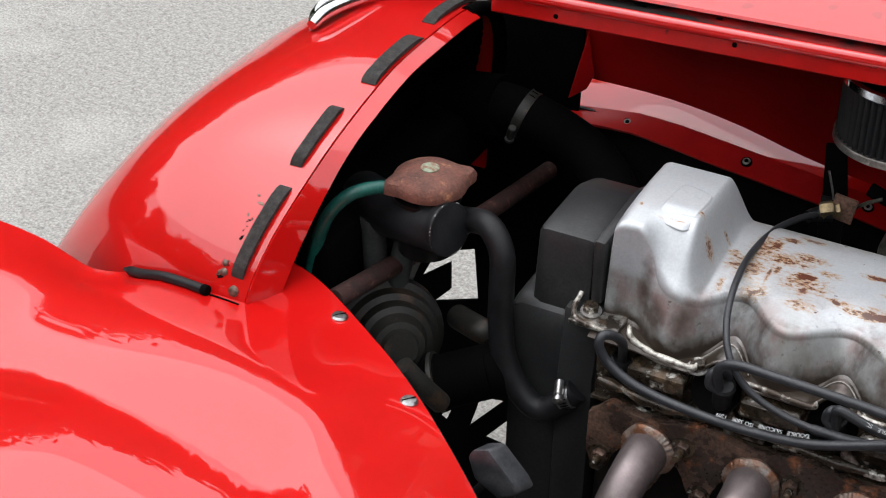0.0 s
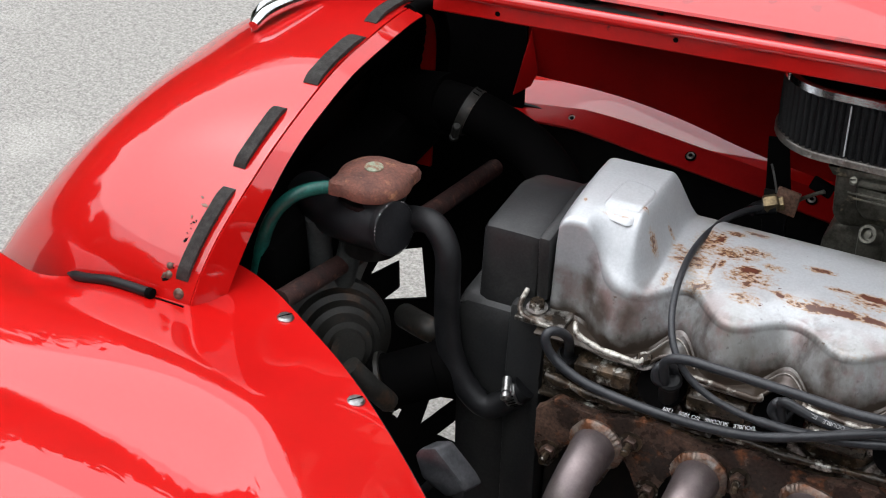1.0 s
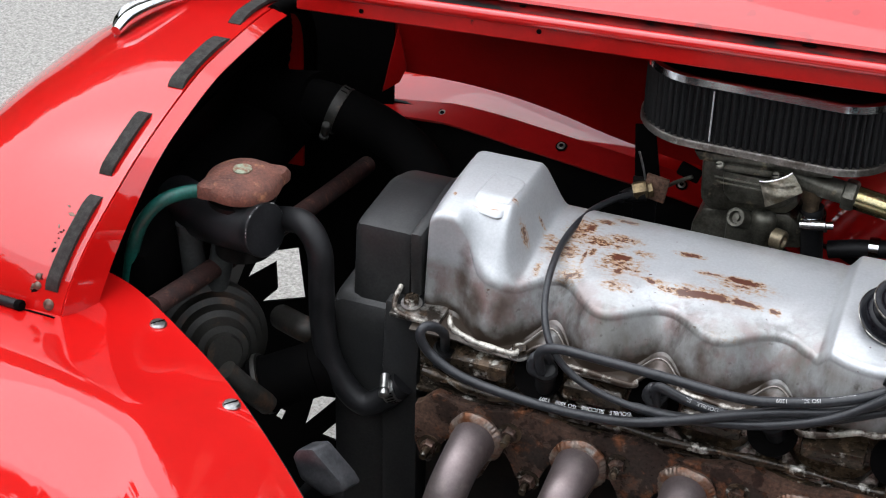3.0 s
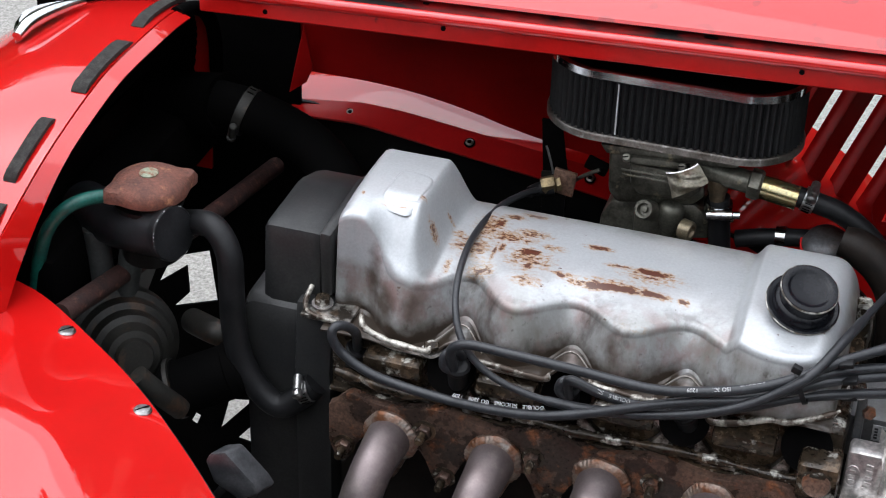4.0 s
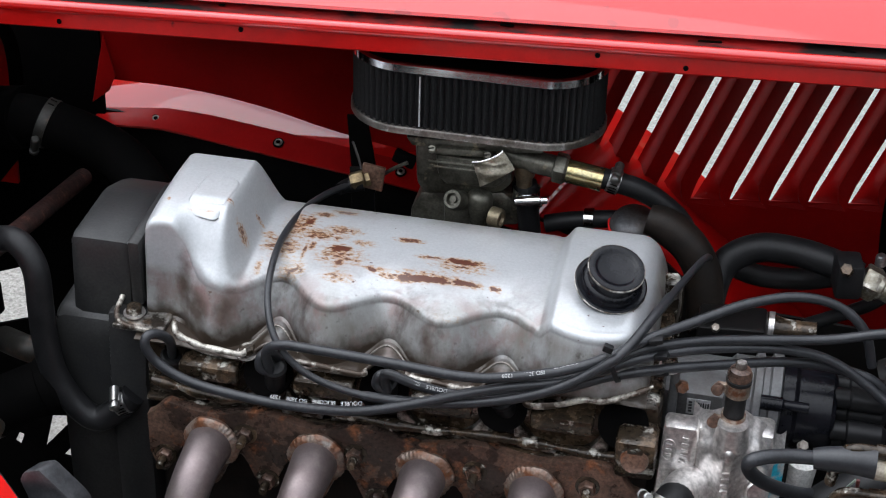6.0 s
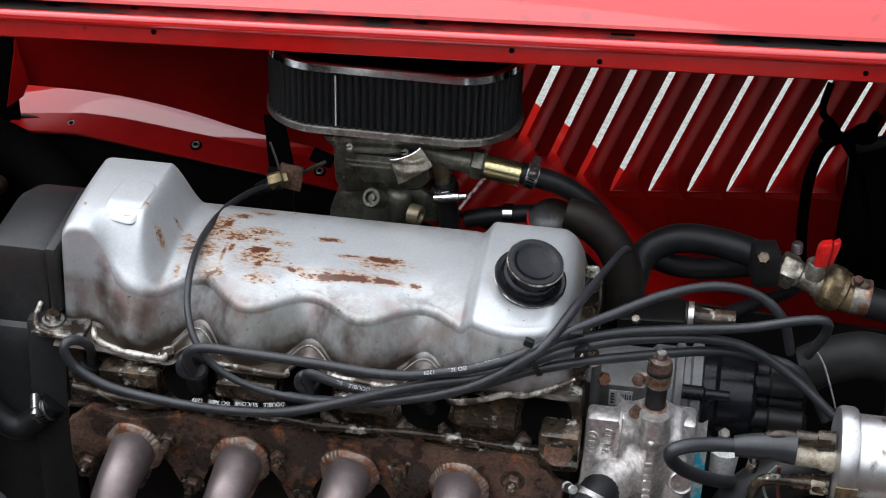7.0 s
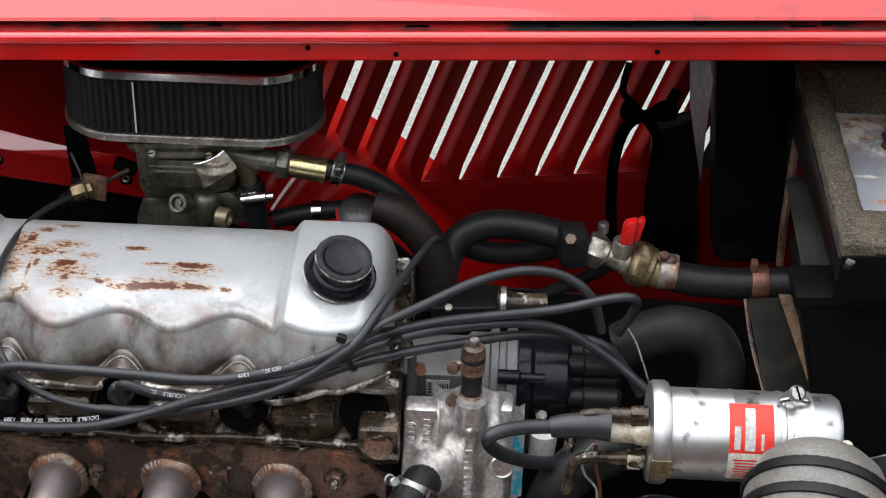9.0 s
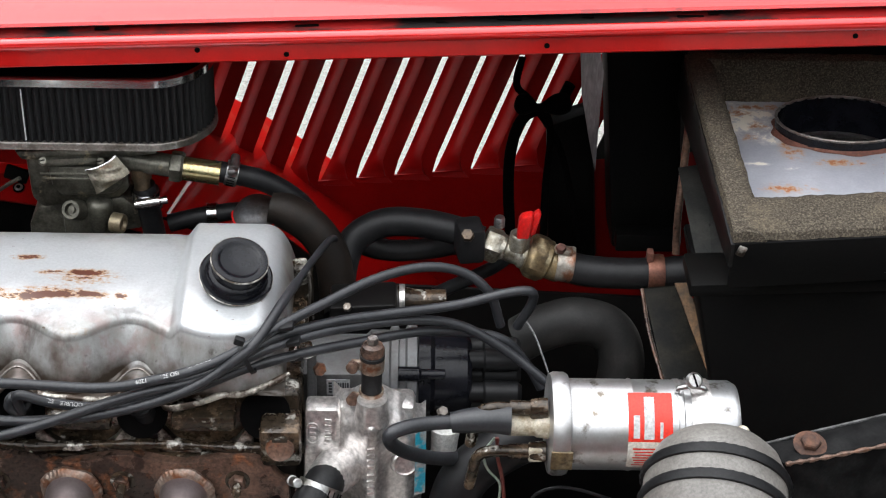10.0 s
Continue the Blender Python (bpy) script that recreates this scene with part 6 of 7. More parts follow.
for k, (dz, dy, mt) in enumerate(((0.020, -0.006, OILY), (-0.019, -0.012, OILY))):
    q = CO + Vector((-0.016, dy, dz))
    t = part("terminal", lathe([(0.0, 0.0), (0.0085, 0.0), (0.0075, 0.012), (0.006, 0.014), (0.006, 0.03), (0.0, 0.031)], q, (-1, 0, 0), 16), mt, coil)
    part("sleeve", block(tuple(q + Vector((-0.008, -0.001, 0))), (0.012, 0.012, 0.013), 0.002), CREAM if k else OILY, t)
    part("spade", tube([q + Vector((-0.028, 0, 0)), q + Vector((-0.045, -0.002, 0.001)), q + Vector((-0.055, 0, -0.008)), q + Vector((-0.06, 0.004, -0.04))], 0.0048, 10, 6), OILY, t)
part("hv_tower", lathe([(0.0, 0.0), (0.0115, 0.0), (0.0105, 0.012), (0.0092, 0.014), (0.0092, 0.034), (0.0, 0.034)], CO + Vector((-0.012, -0.008, 0.005)), (-1, 0, 0), 24), CREAM, coil, "cream plastic high-tension tower")
part("spring_clip", slab([on_coil(a, h, 0.0062) for a, h in ((0.10, -0.014), (0.10, 0.003), (-0.36, 0.003), (-0.36, -0.014))], (0, 0.95, -0.1), 0.003, 0.0008), BRASS, coil, "dull brass spring clip over the rim")
hv = thing("coil_lead", "dark grey high-tension lead with a rubber boot on the coil", "coil lead")
part("boot", tube([(0.148, 1.135, 0.660), (0.133, 1.135, 0.660), (0.113, 1.135, 0.658), (0.101, 1.135, 0.656)], lambda t: 0.0128 - 0.0045 * t, 20, 5), LEAD, hv)
part("lead", tube([(0.104, 1.135, 0.657), (0.083, 1.130, 0.659), (0.063, 1.120, 0.662), (0.052, 1.115, 0.658), (0.057, 1.125, 0.639), (0.075, 1.150, 0.610), (0.104, 1.180, 0.582), (0.135, 1.220, 0.557)], 0.0058, 14, 8), LEAD, hv)
wirebit = thing("wiring", "thin brown and green wires hanging below the coil", "wiring")
part("wire", tube([(0.139, 1.150, 0.629), (0.140, 1.150, 0.609), (0.145, 1.150, 0.585), (0.148, 1.150, 0.554)], 0.0016, 8, 6), material("brown_wire", (0.14, 0.03, 0.02), 0.5, second=(0.1, 0.02, 0.02), scale=60.0), wirebit)
part("wire", tube([(0.137, 1.150, 0.629), (0.129, 1.150, 0.614), (0.132, 1.150, 0.597), (0.143, 1.150, 0.580), (0.142, 1.150, 0.554)], 0.0011, 8, 6), material("pale_wire", (0.3, 0.36, 0.3), 0.5, second=(0.2, 0.25, 0.2), scale=60.0), wirebit)
part("wire", tube([(0.163, 1.120, 0.581), (0.171, 1.120, 0.596), (0.187, 1.120, 0.603), (0.207, 1.120, 0.600), (0.231, 1.120, 0.591)], 0.0014, 8, 6), RUBBER, wirebit)
part("wire", tube([(0.166, 1.300, 0.644), (0.176, 1.290, 0.633), (0.183, 1.280, 0.619), (0.190, 1.270, 0.602)], 0.0009, 8, 6), material("silver_sleeve", (0.28, 0.28, 0.28), 0.4, metal=0.5, second=(0.1, 0.1, 0.1), scale=300.0), wirebit)
slant = thing("lower_radiator_hose", "wide black rubber hose sloping down under the coil", "hose")
part("hose", tube([(0.206, 1.220, 0.592), (0.176, 1.200, 0.595), (0.142, 1.190, 0.582), (0.114, 1.180, 0.559), (0.101, 1.170, 0.517)], 0.021, 24, 8), RUBBER, slant)
can = thing("metal_canister", "small bright metal canister with a clip", "canister")
part("can", lathe([(0.0, 0.0), (0.014, 0.0), (0.014, 0.03), (0.0, 0.03)], (0.095, 1.220, 0.556), (0.1, 0, 1), 24), material("pale_sleeve", (0.6, 0.6, 0.58), 0.4, second=(0.45, 0.45, 0.43), scale=60.0), can)
part("clip", block((0.084, 1.205, 0.584), (0.005, 0.02, 0.035), 0.001), BLACK, can)
part("screw", hexagon((0.095, 1.205, 0.611), (0.3, -0.5, 0.8), 0.005, 0.005), TIN, can)

# ---- heater hoses and the tap ----
hh = thing("heater_supply_hose", "black rubber heater hose arching to a tap", "hose")
part("hose", tube([(0.003, 1.360, 0.599), (0.005, 1.400, 0.622), (0.015, 1.420, 0.644), (0.043, 1.425, 0.660), (0.080, 1.420, 0.663), (0.113, 1.410, 0.661), (0.132, 1.405, 0.655)], 0.0135, 20, 8), RUBBER, hh)
part("clip_bracket", block((0.121, 1.385, 0.668), (0.024, 0.03, 0.035), 0.004, (0, 0, 10)), RUBBER, hh)
part("clip_bolt", hexagon((0.119, 1.372, 0.680), (-0.1, -0.7, 0.7), 0.006, 0.01), OILY, hh)
tap = thing("heater_tap", "brass heater tap with a red lever", "tap")
AX = (0.93, -0.12, -0.33)
NICKEL = material("dull_nickel", (0.42, 0.40, 0.34), 0.38, metal=0.8, second=(0.20, 0.17, 0.12), scale=70.0, bump=0.5, bump_scale=240.0, third=(0.62, 0.60, 0.55), third_scale=120.0, third_spread=(0.58, 0.7))
part("inlet_nut", hexagon((0.135, 1.403, 0.655), AX, 0.0165, 0.017), NICKEL, tap)
part("valve_body", lathe([(0.0, 0.0), (0.0125, 0.0), (0.0125, 0.004), (0.0108, 0.006), (0.0108, 0.020), (0.0125, 0.022), (0.0125, 0.034), (0.0, 0.034)], (0.149, 1.400, 0.652), AX, 24), NICKEL, tap)
part("stem", lathe([(0.0, 0.0), (0.010, 0.0), (0.0095, 0.014), (0.008, 0.016), (0.0, 0.016)], (0.166, 1.396, 0.654), (0.12, -0.1, 1), 18), NICKEL, tap)
part("union_nut", lathe([(0.0, 0.0), (0.0175, 0.0), (0.0205, 0.003), (0.0215, 0.006), (0.0215, 0.016), (0.018, 0.021), (0.0, 0.021)], (0.174, 1.395, 0.648), AX, 8), BRASS, tap)
part("collar", lathe([(0.0, 0.0), (0.0185, 0.0), (0.0185, 0.004), (0.0165, 0.006), (0.0165, 0.016), (0.0, 0.016)], (0.190, 1.392, 0.644), AX, 28), BRASS, tap)
part("lever", slab([(0.1630, 1.380, 0.672), (0.1645, 1.380, 0.691), (0.1670, 1.380, 0.6950), (0.1765, 1.380, 0.6975), (0.1775, 1.380, 0.695), (0.1745, 1.380, 0.672)], (0.05, 1, 0.1), 0.010, 0.002), REDPLASTIC, tap, "red plastic lever")
part("lever_leaf", slab([(0.1748, 1.384, 0.674), (0.1778, 1.384, 0.6955), (0.1825, 1.384, 0.6985), (0.1848, 1.384, 0.6955), (0.1800, 1.384, 0.674)], (0.05, 1, 0.1), 0.008, 0.0015), REDPLASTIC, tap)
part("bleed_screw", lathe([(0.0, 0.0), (0.005, 0.0), (0.005, 0.008), (0.004, 0.01), (0.0, 0.011)], (0.148, 1.395, 0.677), (0, 0, 1), 14), STEEL, tap)
RUSTCLIP = material("rust_blotched_clip", (0.34, 0.31, 0.27), 0.42, metal=0.7, second=(0.20, 0.085, 0.045), scale=60.0, spread=(0.46, 0.62), bump=0.5, bump_scale=200.0)
tapclip = part("hose_clamp", lathe([(0.0145, 0.0), (0.0166, 0.0), (0.0172, 0.002), (0.0166, 0.005), (0.0166, 0.011), (0.0172, 0.014), (0.0166, 0.016), (0.0145, 0.016), (0.0145, 0.0)], (0.201, 1.389, 0.642), (0.98, -0.05, -0.12), 32), RUSTCLIP, tap)
part("clamp_ear", block((0.207, 1.384, 0.659), (0.017, 0.010, 0.006), 0.002, (0, 10, 0)), RUSTCLIP, tapclip)
part("clamp_bolt", hexagon((0.204, 1.382, 0.660), (0.0, -0.5, 0.86), 0.0048, 0.007), CAPRUST, tapclip)
h2 = thing("heater_inlet_hose", "black rubber hose into the heater with a copper clip", "hose")
part("hose", tube([(0.202, 1.388, 0.641), (0.230, 1.385, 0.636), (0.266, 1.380, 0.637), (0.302, 1.378, 0.640), (0.332, 1.375, 0.645)], 0.0145, 20, 8), RUBBER, h2)
part("copper_clip", lathe([(0.0148, 0.0), (0.0165, 0.0), (0.0172, 0.003), (0.0165, 0.007), (0.0172, 0.011), (0.0165, 0.015), (0.0148, 0.015), (0.0148, 0.0)], (0.284, 1.379, 0.639), (1, 0, 0.03), 28), material("copper_clip", (0.2, 0.085, 0.055), 0.45, metal=0.7, second=(0.13, 0.06, 0.045), scale=60.0), h2)
part("clip_tab", block((0.285, 1.377, 0.659), (0.006, 0.01, 0.01), 0.001), CAPRUST, h2)
bighose = thing("bottom_hose", "thick black moulded rubber hose bending downwards", "hose")
part("hose", tube([(0.170, 1.360, 0.576), (0.190, 1.360, 0.589), (0.221, 1.360, 0.598), (0.252, 1.360, 0.587), (0.264, 1.350, 0.559), (0.259, 1.340, 0.514), (0.256, 1.330, 0.468)], 0.0215, 24, 8), material("weathered_rubber", (0.011, 0.0108, 0.0106), 0.55, spec=0.25, second=(0.024, 0.023, 0.022), scale=25.0, bump=0.3, bump_scale=120.0), bighose)
part("mould_nub", lathe([(0.004, -0.003), (0.0035, 0.001), (0.002, 0.0022), (0.0, 0.0025)], (0.2690, 1.3325, 0.562), (0.25, -0.85, 0.35), 14), RUBBER, bighose, "small moulding nub on the hose")
water = thing("water_elbow", "dark alloy water outlet with hoses behind the rocker cover", "water outlet")
part("elbow", tube([(-0.060, 1.408, 0.686), (-0.045, 1.406, 0.683), (-0.022, 1.402, 0.668), (-0.006, 1.396, 0.645), (0.000, 1.388, 0.618), (0.001, 1.380, 0.590)], lambda t: 0.0145 + 0.0025 * smooth01(0.0, 0.25, t), 24, 8), material("brown_stained_rubber", (0.009, 0.0075, 0.0066), 0.5, spec=0.2, second=(0.018, 0.013, 0.010), scale=30.0, bump=0.3, bump_scale=140.0), water)
part("outlet", lathe([(0.0, 0.0), (0.022, 0.0), (0.023, 0.008), (0.018, 0.015), (0.010, 0.018), (0.0, 0.018)], (-0.074, 1.432, 0.658), (-0.1, -0.3, 0.95), 28), material("stained_outlet_alloy", (0.085, 0.085, 0.09), 0.45, metal=0.4, second=(0.045, 0.03, 0.022), scale=40.0, bump=0.4, bump_scale=140.0), water)
part("red_ring", lathe([(0.0215, 0.008), (0.0235, 0.008), (0.0235, 0.0095), (0.0215, 0.0095), (0.0215, 0.008)], (-0.074, 1.432, 0.658), (-0.1, -0.3, 0.95), 36), REDPLASTIC, water)
part("small_hose", tube([(-0.157, 1.440, 0.647), (-0.133, 1.440, 0.654), (-0.104, 1.440, 0.660), (-0.088, 1.440, 0.662)], 0.0085, 14, 6), RUBBER, water)
part("ferrule", lathe([(0.0088, 0.0), (0.0098, 0.0), (0.0098, 0.009), (0.0088, 0.009), (0.0088, 0.0)], (-0.121, 1.440, 0.658), (1, 0, 0.1), 24), CHROME, water)
backhose = thing("return_hose", "black heater return hose behind the leads", "hose")
part("hose", tube([(0.004, 1.480, 0.608), (0.043, 1.470, 0.601), (0.086, 1.470, 0.603), (0.124, 1.460, 0.620)], 0.0105, 16, 8), RUBBER, backhose)
part("hose", tube([(0.091, 1.400, 0.598), (0.118, 1.420, 0.599), (0.145, 1.440, 0.601), (0.162, 1.460, 0.601)], 0.0065, 12, 6), RUBBER, backhose)
coilpack = thing("ignition_module", "black ignition module with a bright screw", "module")
part("case", block((0.027, 1.330, 0.630), (0.06, 0.04, 0.03), 0.004, (0, -4, 0)), BLACK, coilpack)
part("screw", hexagon((0.013, 1.305, 0.647), (-0.1, -0.5, 0.85), 0.0042, 0.004), TIN, coilpack)
part("plug", tube([(0.055, 1.360, 0.619), (0.075, 1.360, 0.618), (0.101, 1.360, 0.621)], lambda t: 0.013 - 0.005 * t, 14, 5), OILY, coilpack)
part("plug_ring", lathe([(0.012, 0.0), (0.0145, 0.0), (0.0145, 0.005), (0.012, 0.005)], (0.058, 1.355, 0.622), (1, 0, 0), 20), ALU, coilpack)
ring = thing("lifting_eye", "oily steel lifting bracket at the rear of the engine", "bracket")
part("plate", slab([(-0.039, 1.335, 0.672), (-0.034, 1.335, 0.677), (-0.025, 1.335, 0.677), (-0.019, 1.335, 0.668), (-0.018, 1.335, 0.610), (-0.040, 1.335, 0.610)], (0.1, 1, 0.0), 0.004, 0.001), OILY, ring)
part("eye", lathe([(0.0055, -0.002), (0.0090, -0.002), (0.0095, 0.001), (0.0055, 0.002), (0.0055, -0.002)], (-0.029, 1.332, 0.663), (0.05, -1, 0.2), 28), DIRTYALU, ring)
part("stem", tube([(-0.022, 1.328, 0.668), (-0.0205, 1.327, 0.650), (-0.023, 1.326, 0.622)], 0.0013, 8, 5), TIN, ring)

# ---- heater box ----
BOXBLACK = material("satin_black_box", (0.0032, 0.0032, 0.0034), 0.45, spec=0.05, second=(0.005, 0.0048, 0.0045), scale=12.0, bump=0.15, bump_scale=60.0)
heater = thing("heater_box", "black steel heater box with a foam-edged tray", "heater")
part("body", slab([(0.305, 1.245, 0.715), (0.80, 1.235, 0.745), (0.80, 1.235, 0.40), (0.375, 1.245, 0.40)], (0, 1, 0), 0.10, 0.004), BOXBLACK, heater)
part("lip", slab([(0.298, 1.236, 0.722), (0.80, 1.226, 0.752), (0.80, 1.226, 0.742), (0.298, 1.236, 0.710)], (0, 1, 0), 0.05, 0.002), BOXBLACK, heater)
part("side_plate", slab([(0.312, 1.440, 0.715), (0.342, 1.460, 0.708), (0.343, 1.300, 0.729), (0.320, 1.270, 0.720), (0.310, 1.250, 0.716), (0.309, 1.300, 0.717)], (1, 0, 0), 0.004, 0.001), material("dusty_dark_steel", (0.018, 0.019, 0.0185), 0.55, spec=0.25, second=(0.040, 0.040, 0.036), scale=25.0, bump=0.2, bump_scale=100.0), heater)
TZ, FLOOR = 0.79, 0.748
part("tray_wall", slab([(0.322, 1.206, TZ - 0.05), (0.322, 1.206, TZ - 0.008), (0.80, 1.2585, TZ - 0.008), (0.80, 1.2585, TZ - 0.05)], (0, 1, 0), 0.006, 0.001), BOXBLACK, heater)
part("tray_side", slab([(0.320, 1.206, TZ - 0.03), (0.320, 1.206, TZ - 0.008), (0.322, 1.535, TZ - 0.006), (0.322, 1.535, TZ - 0.06)], (1, 0, 0), 0.004, 0.001), BLACK, heater)
DUCT = Vector((0.462, 1.455, FLOOR))
DUCT_X, DUCT_Y = 1.13, 0.80        # the collar is oval


def tray_floor(u, v):
    ang = 2 * math.pi * u
    dx, dy = math.cos(ang), math.sin(ang)
    inner = DUCT + Vector((dx * DUCT_X, dy * DUCT_Y, 0)) * 0.0540
    k = min((0.36 if dx > 0 else 0.117) / max(abs(dx), 1e-6), (0.061 if dy > 0 else 0.235) / max(abs(dy), 1e-6))
    return inner + (DUCT + Vector((dx * k, dy * k, 0)) - inner) * v


part("tray_floor", sheet(tray_floor, 96, 6), TRAY, heater, "worn tray floor, white paint over grey, rusting")


def oval_collar(profile, wave=None):
    bmo = lathe(profile, (0, 0, 0), (0, 0, 1), 96, wave=wave, caps=False)
    for w in bmo.verts:
        w.co = DUCT + Vector((w.co.x * DUCT_X, w.co.y * DUCT_Y, w.co.z))
    return bmo


duct = part("duct", oval_collar([(0.0545, 0.0), (0.0548, 0.011), (0.0535, 0.0115), (0.053, 0.0), (0.052, -0.030), (0.046, -0.032), (0.045, -0.10), (0.0, -0.10)]), PLASTIC2, heater, "round black duct collar standing in the tray")
part("duct_rim", oval_collar([(0.0550, 0.0105), (0.0556, 0.0123), (0.0544, 0.0132), (0.0532, 0.0123), (0.0534, 0.0105), (0.0550, 0.0105)], lambda a, r: r + 0.0003 * math.sin(31 * a)), TIN, duct, "chipped bright rim with rust")
part("inner_ring", oval_collar([(0.0528, -0.024), (0.0455, -0.026), (0.0450, -0.0245), (0.0450, -0.030)]), STEEL, duct, "bright edge of the pipe inside the collar")
part("rust_line", oval_collar([(0.0545, 0.0005), (0.0585, 0.0006), (0.0570, 0.0015), (0.0545, 0.003)], lambda a, r: r + (0.0020 * math.sin(5 * a) + 0.0012 * math.sin(13 * a)) * (r > 0.0568)), CAPRUST, duct, "rust round the collar's foot")


def foam(outline, x0, x1, along, slant=0.0):
    """A strip of foam of a given cross-section, its surface crumbling unevenly."""
    n = 180
    def fn(u, v):
        k = v * (len(outline) - 1)
        i = min(int(k), len(outline) - 2)
        a = outline[i][0] + (outline[i + 1][0] - outline[i][0]) * (k - i)
        z = outline[i][1] + (outline[i + 1][1] - outline[i][1]) * (k - i)
        q = x0 + (x1 - x0) * u
        w = 0.0003 * math.sin(q * 130 + z * 200) + 0.0003 * math.sin(q * 310 + a * 400) + 0.0002 * math.sin(q * 730 + a * 700)
        return Vector((q, a + w + slant * (q - x0), z + w)) if along == "x" else Vector((a + w, q, z + w))
    part("foam_strip", sheet(fn, n, 22, 0.0), FOAM, heater, "crumbling grey-brown foam edging")
    if along == "y":
        part("foam_end", slab([(a, x0 - 0.004, z) for a, z in outline], (0, 1, 0), 0.006, 0.001), FOAM, heater)


foam([(0.360, FLOOR - 0.002), (0.357, FLOOR + 0.006), (0.349, TZ - 0.006), (0.343, TZ), (0.332, TZ + 0.002), (0.323, TZ), (0.3215, TZ - 0.012)], 1.214, 1.522, "y")
foam([(1.292, FLOOR - 0.002), (1.288, FLOOR + 0.010), (1.280, FLOOR + 0.026), (1.270, TZ - 0.005), (1.258, TZ - 0.0005), (1.228, TZ + 0.001), (1.212, TZ - 0.002), (1.2085, TZ - 0.008)], 0.3225, 0.80, "x", 0.11)
foam([(1.508, FLOOR - 0.002), (1.508, FLOOR + 0.02), (1.508, TZ - 0.003), (1.510, TZ + 0.001), (1.520, TZ + 0.003), (1.526, TZ), (1.528, FLOOR)], 0.325, 0.80, "x")
part("corner_chip", block((0.329, 1.2055, TZ - 0.014), (0.007, 0.003, 0.009), 0.001, (0, 20, 0)), DIRTYALU, heater, "chip of bare metal at the corner")
stay = thing("rusty_strip", "rust-edged black steel strip beside the heater", "strip")
part("strip", slab([(0.279, 1.360, 0.634), (0.316, 1.360, 0.638), (0.347, 1.280, 0.575), (0.300, 1.270, 0.579), (0.292, 1.290, 0.592)], (0.2, 0.8, -0.3), 0.004, 0.001), material("scabby_black_paint", (0.006, 0.006, 0.0055), 0.6, spec=0.12, second=(0.018, 0.016, 0.012), scale=40.0, bump=0.5, bump_scale=120.0, third=(0.07, 0.04, 0.02), third_scale=20.0, third_spread=(0.6, 0.75)), stay)
OCHRE = material("ochre_rust", (0.17, 0.095, 0.042), 0.75, second=(0.05, 0.032, 0.02), scale=50.0, spread=(0.4, 0.62), bump=0.7, bump_scale=200.0)
part("edge", slab([(0.306, 1.358, 0.642), (0.317, 1.357, 0.643), (0.3485, 1.277, 0.578), (0.338, 1.278, 0.580)], (0.2, -0.6, 0.6), 0.002, 0.0006), OCHRE, stay, "broad ochre rust along the edge")
part("edge", tube([(0.278, 1.360, 0.634), (0.284, 1.330, 0.606), (0.295, 1.280, 0.581)], 0.0018, 8, 6), RUST, stay)
pipe = thing("thin_pipe", "thin rusty pipe rising beside the heater", "pipe")
part("pipe", tube([(0.329, 1.500, 0.745), (0.327, 1.490, 0.696), (0.323, 1.470, 0.645), (0.323, 1.460, 0.607)], 0.0038, 10, 6), RUST, pipe)
plate = thing("reflective_plate", "scuffed bright metal plate on the black bulkhead", "plate")
part("plate", slab([(0.222, 1.500, 0.801), (0.240, 1.500, 0.802), (0.245, 1.500, 0.780), (0.244, 1.500, 0.738), (0.244, 1.500, 0.673), (0.235, 1.500, 0.713), (0.226, 1.500, 0.756)], (0, 1, 0), 0.002), material("scuffed_plate", (0.25, 0.23, 0.24), 0.35, metal=0.7, second=(0.08, 0.07, 0.075), scale=40.0, stretch=(1, 1, 0.2)), plate)
loom = thing("wiring_loom", "black cloth-bound wiring loom against the louvred side", "wiring")
for pts in ([(0.179, 1.660, 0.481), (0.174, 1.680, 0.541), (0.175, 1.680, 0.597), (0.188, 1.680, 0.635), (0.220, 1.680, 0.649), (0.233, 1.680, 0.673)], [(0.251, 1.620, 0.508), (0.237, 1.640, 0.566), (0.221, 1.660, 0.616), (0.193, 1.680, 0.652), (0.178, 1.690, 0.666), (0.183, 1.700, 0.694)], [(0.213, 1.660, 0.489), (0.212, 1.660, 0.561), (0.214, 1.660, 0.623), (0.207, 1.670, 0.651)]):
    part("loom", tube(pts, 0.0062 if pts[0][0] < 0.18 else 0.004, 12, 8), MATT, loom)
part("tape", tube([(0.178, 1.670, 0.657), (0.198, 1.660, 0.656), (0.231, 1.670, 0.657)], lambda t: 0.008 + 0.004 * math.sin(9 * t), 12, 6), MATT, loom)
part("relay_block", slab([(0.214, 1.70, 0.612), (0.262, 1.70, 0.632), (0.278, 1.70, 0.44), (0.222, 1.70, 0.44)], (0, 1, 0), 0.03, 0.006), BOXBLACK, loom)
batt = thing("battery_box", "black battery box against the bulkhead", "box")
part("box", slab([(0.251, 1.560, 0.791), (0.324, 1.560, 0.792), (0.346, 1.560, 0.549), (0.274, 1.560, 0.548)], (0, 1, 0), 0.06, 0.004), BOXBLACK, batt)
part("ledge", block((0.307, 1.540, 0.573), (0.065, 0.02, 0.02), 0.002), BOXBLACK, batt)

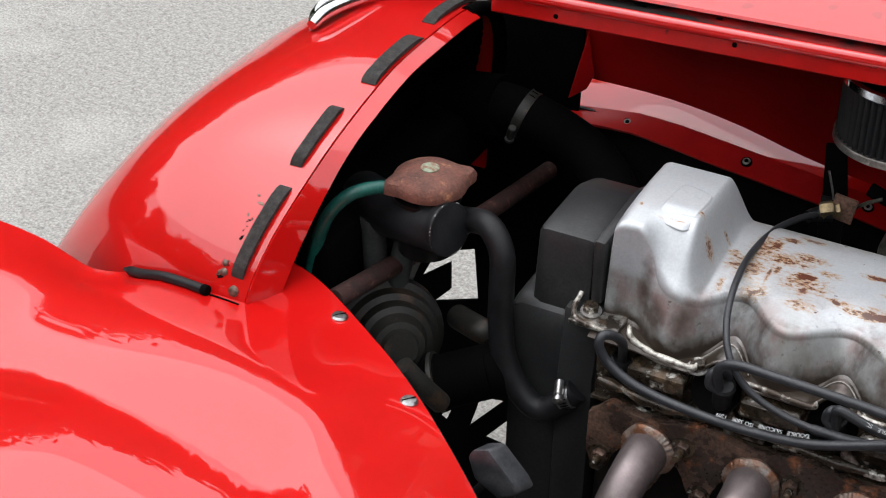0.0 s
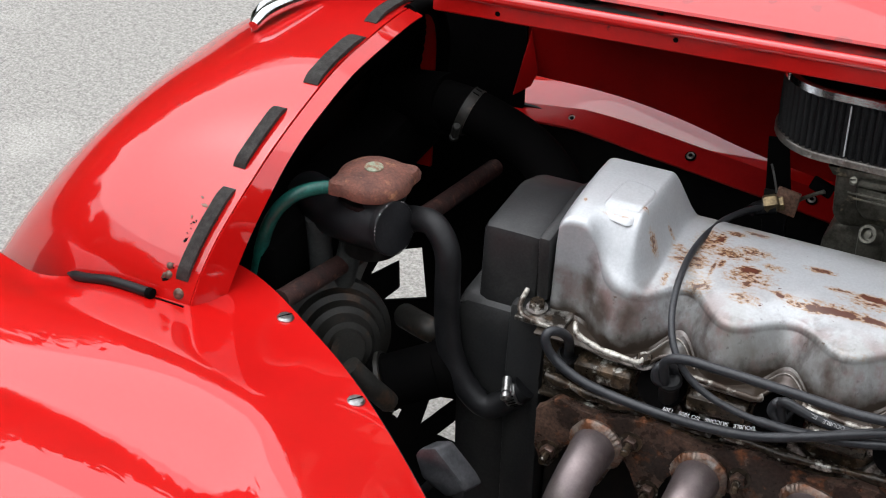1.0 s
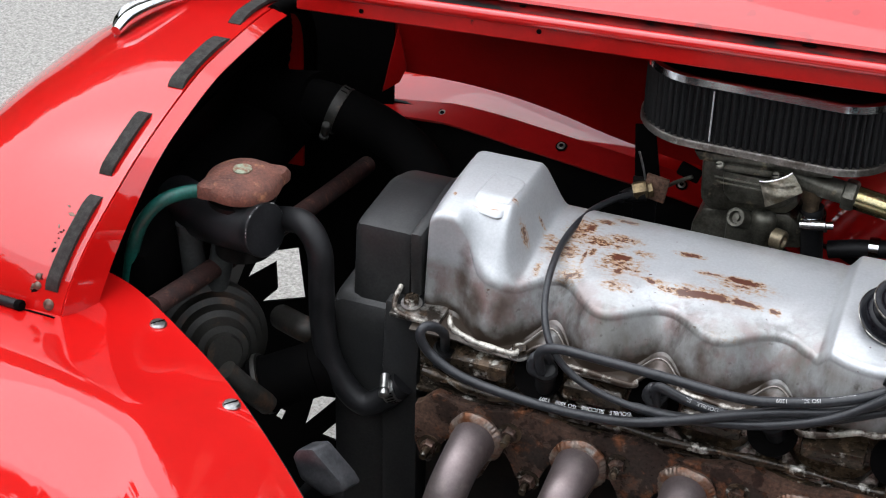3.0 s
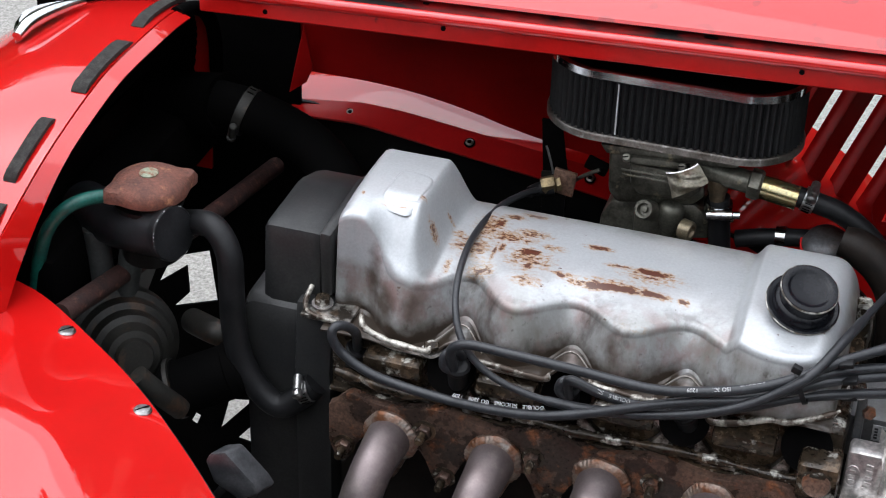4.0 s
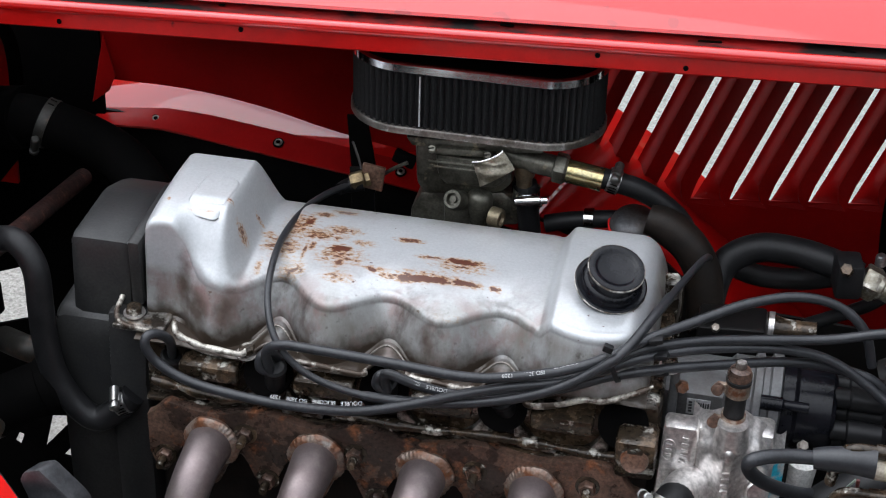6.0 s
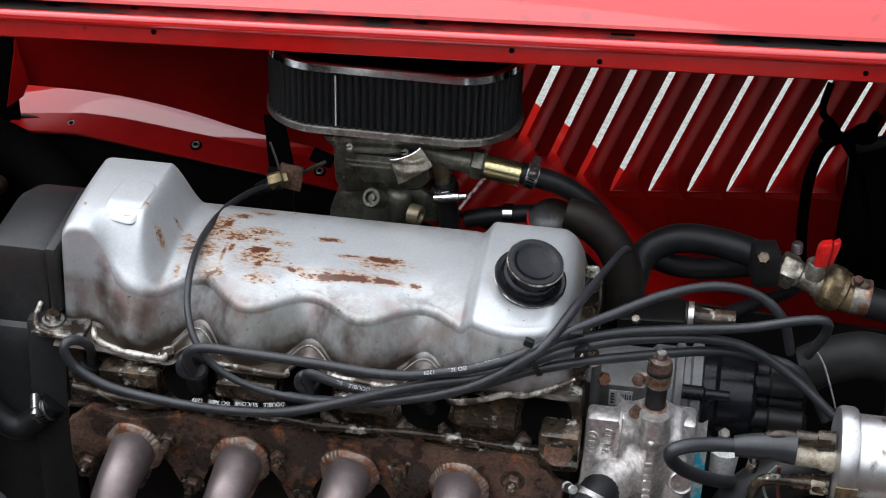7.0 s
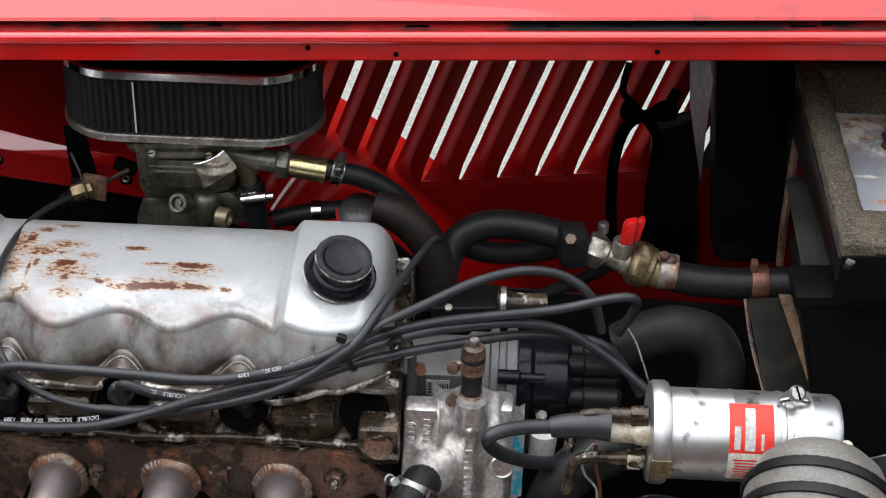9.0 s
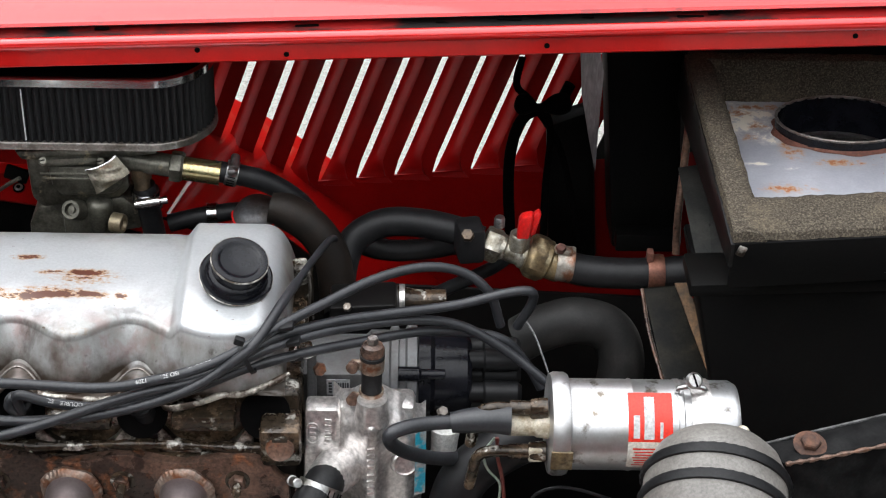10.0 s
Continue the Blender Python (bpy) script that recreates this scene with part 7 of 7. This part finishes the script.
# ---- domed canister and chassis rail at the near rear corner ----
dome = thing("grey_duct", "grey rubber-banded air duct with a domed shoulder", "duct")
DC = Vector((0.287, 1.000, 0.710))
DA = Vector((0.16, 0.92, 0.36)).normalized()
part("shell", lathe([(0.050, -0.25), (0.052, -0.06), (0.052, -0.02), (0.0515, 0.0), (0.050, 0.008), (0.045, 0.020), (0.036, 0.029), (0.022, 0.035), (0.0, 0.037)], DC, DA, 64), material("dusty_grey_plastic", (0.13, 0.12, 0.11), 0.45, second=(0.2, 0.19, 0.175), scale=20.0, bump=0.1, bump_scale=200.0), dome)
for hh2, rr in ((0.0, 0.0515), (-0.021, 0.052)):
    part("rubber_band", lathe([(rr - 0.002, hh2 - 0.0042), (rr + 0.0022, hh2 - 0.0038), (rr + 0.003, hh2), (rr + 0.0018, hh2 + 0.0038), (rr - 0.003, hh2 + 0.0042)], DC, DA, 90, wave=lambda a, r: r + 0.0004 * math.sin(47 * a), caps=False), RUBBER, dome, "cracked black rubber band")
part("nub", lathe([(0.005, 0.0), (0.005, 0.003), (0.0035, 0.005), (0.0, 0.0055)], (0.3075, 1.028, 0.7345), (0.1, -0.5, 0.85), 16), CREAM, dome)
BOLTRUST = material("orange_rust", (0.105, 0.046, 0.026), 0.8, second=(0.045, 0.022, 0.015), scale=90.0, bump=0.8, bump_scale=260.0)
RAILBLACK = material("worn_black_rail", (0.003, 0.003, 0.0033), 0.55, spec=0.08, second=(0.012, 0.012, 0.012), scale=40.0, bump=0.3, bump_scale=150.0)
rail = thing("chassis_rail", "black painted chassis rail with a rusty bolt head", "chassis rail")
part("rail", slab([(0.328, 1.060, 0.697), (0.430, 1.090, 0.704), (0.488, 1.100, 0.713), (0.483, 1.070, 0.702), (0.421, 1.050, 0.706), (0.343, 1.030, 0.704)], (0.1, 0.5, -0.85), 0.006, 0.001), RAILBLACK, rail)
part("rail_side", slab([(0.343, 1.030, 0.703), (0.421, 1.050, 0.705), (0.483, 1.070, 0.700), (0.507, 1.070, 0.570), (0.347, 1.030, 0.605)], (0.0, 1.0, 0.0), 0.005, 0.001), RAILBLACK, rail)
RN = Vector((0.026, -0.24, 0.97)).normalized()
bc = Vector((0.365, 1.052, 0.7045))
bolt = part("bolt", lathe([(0.0, 0.0), (0.0122, 0.0), (0.0126, 0.0012), (0.010, 0.002), (0.0, 0.002)], bc, RN, 28), BOLTRUST, rail, "rusty bolt head and washer")
part("head", hexagon(tuple(bc + RN * 0.0022), RN, 0.0078, 0.005), BOLTRUST, bolt)

# Pale thread painting the highlight along the rail's top edge.
part("rail_edge", tube([(0.329, 1.060, 0.697), (0.363, 1.070, 0.700), (0.430, 1.090, 0.704)], 0.0014, 8, 4), material("edge_highlight", (0.12, 0.12, 0.12), 0.4, metal=0.5, second=(0.03, 0.03, 0.03), scale=60.0), rail)
part("rust_seam", tube([(0.343, 1.028, 0.706), (0.373, 1.036, 0.706), (0.420, 1.048, 0.708)], lambda t: 0.0016 + 0.0007 * math.sin(40 * t), 8, 10), RUST, rail)

# ---- white print along the leads ----
def print_on(words, start, end, lift, size, parent, flip=True):
    """Raised print laid along a straight run, facing up and towards the near side."""
    cu = bpy.data.curves.new("print", "FONT")
    cu.body, cu.size, cu.align_x, cu.align_y = words, size, "CENTER", "CENTER"
    tmp = bpy.data.objects.new("print", cu)
    scene.collection.objects.link(tmp)
    me = bpy.data.meshes.new_from_object(tmp)
    bpy.data.objects.remove(tmp)
    a, b = Vector(start), Vector(end)
    run = (b - a).normalized() * (-1 if flip else 1)
    out = Vector((0.0, -0.62, 0.78))
    out = (out - run * out.dot(run)).normalized()
    up = out.cross(run)
    m = Matrix((run, up, out)).transposed().to_4x4()
    m.translation = (a + b) / 2 + out * lift
    me.transform(m)
    me.materials.append(WHITE)
    ob = new("white_print", me)
    ob.parent = parent
    return ob


for words, a, b, who in (("1209", (-0.338, 1.144, 0.630), (-0.332, 1.144, 0.630), lead1),
                         ("ISO 3808", (-0.323, 1.143, 0.631), (-0.310, 1.143, 0.631), lead1),
                         ("SILICONE", (-0.300, 1.142, 0.633), (-0.286, 1.142, 0.634), lead1),
                         ("DOUBLE", (-0.277, 1.142, 0.635), (-0.263, 1.143, 0.637), lead1),
                         ("1209", (-0.152, 1.153, 0.677), (-0.138, 1.156, 0.678), lead2),
                         ("ISO 3808", (-0.134, 1.158, 0.678), (-0.114, 1.161, 0.682), lead2),
                         ("SILICONE", (-0.111, 1.163, 0.682), (-0.088, 1.171, 0.687), lead2),
                         ("SILICONE", (-0.239, 1.160, 0.657), (-0.214, 1.158, 0.653), lead3),
                         ("DOUBLE", (-0.210, 1.158, 0.652), (-0.197, 1.159, 0.650), lead3),
                         ("HIGH", (-0.173, 1.160, 0.649), (-0.159, 1.160, 0.653), lead3)):
    print_on(words, a, b, 0.0044, 0.0047, who)
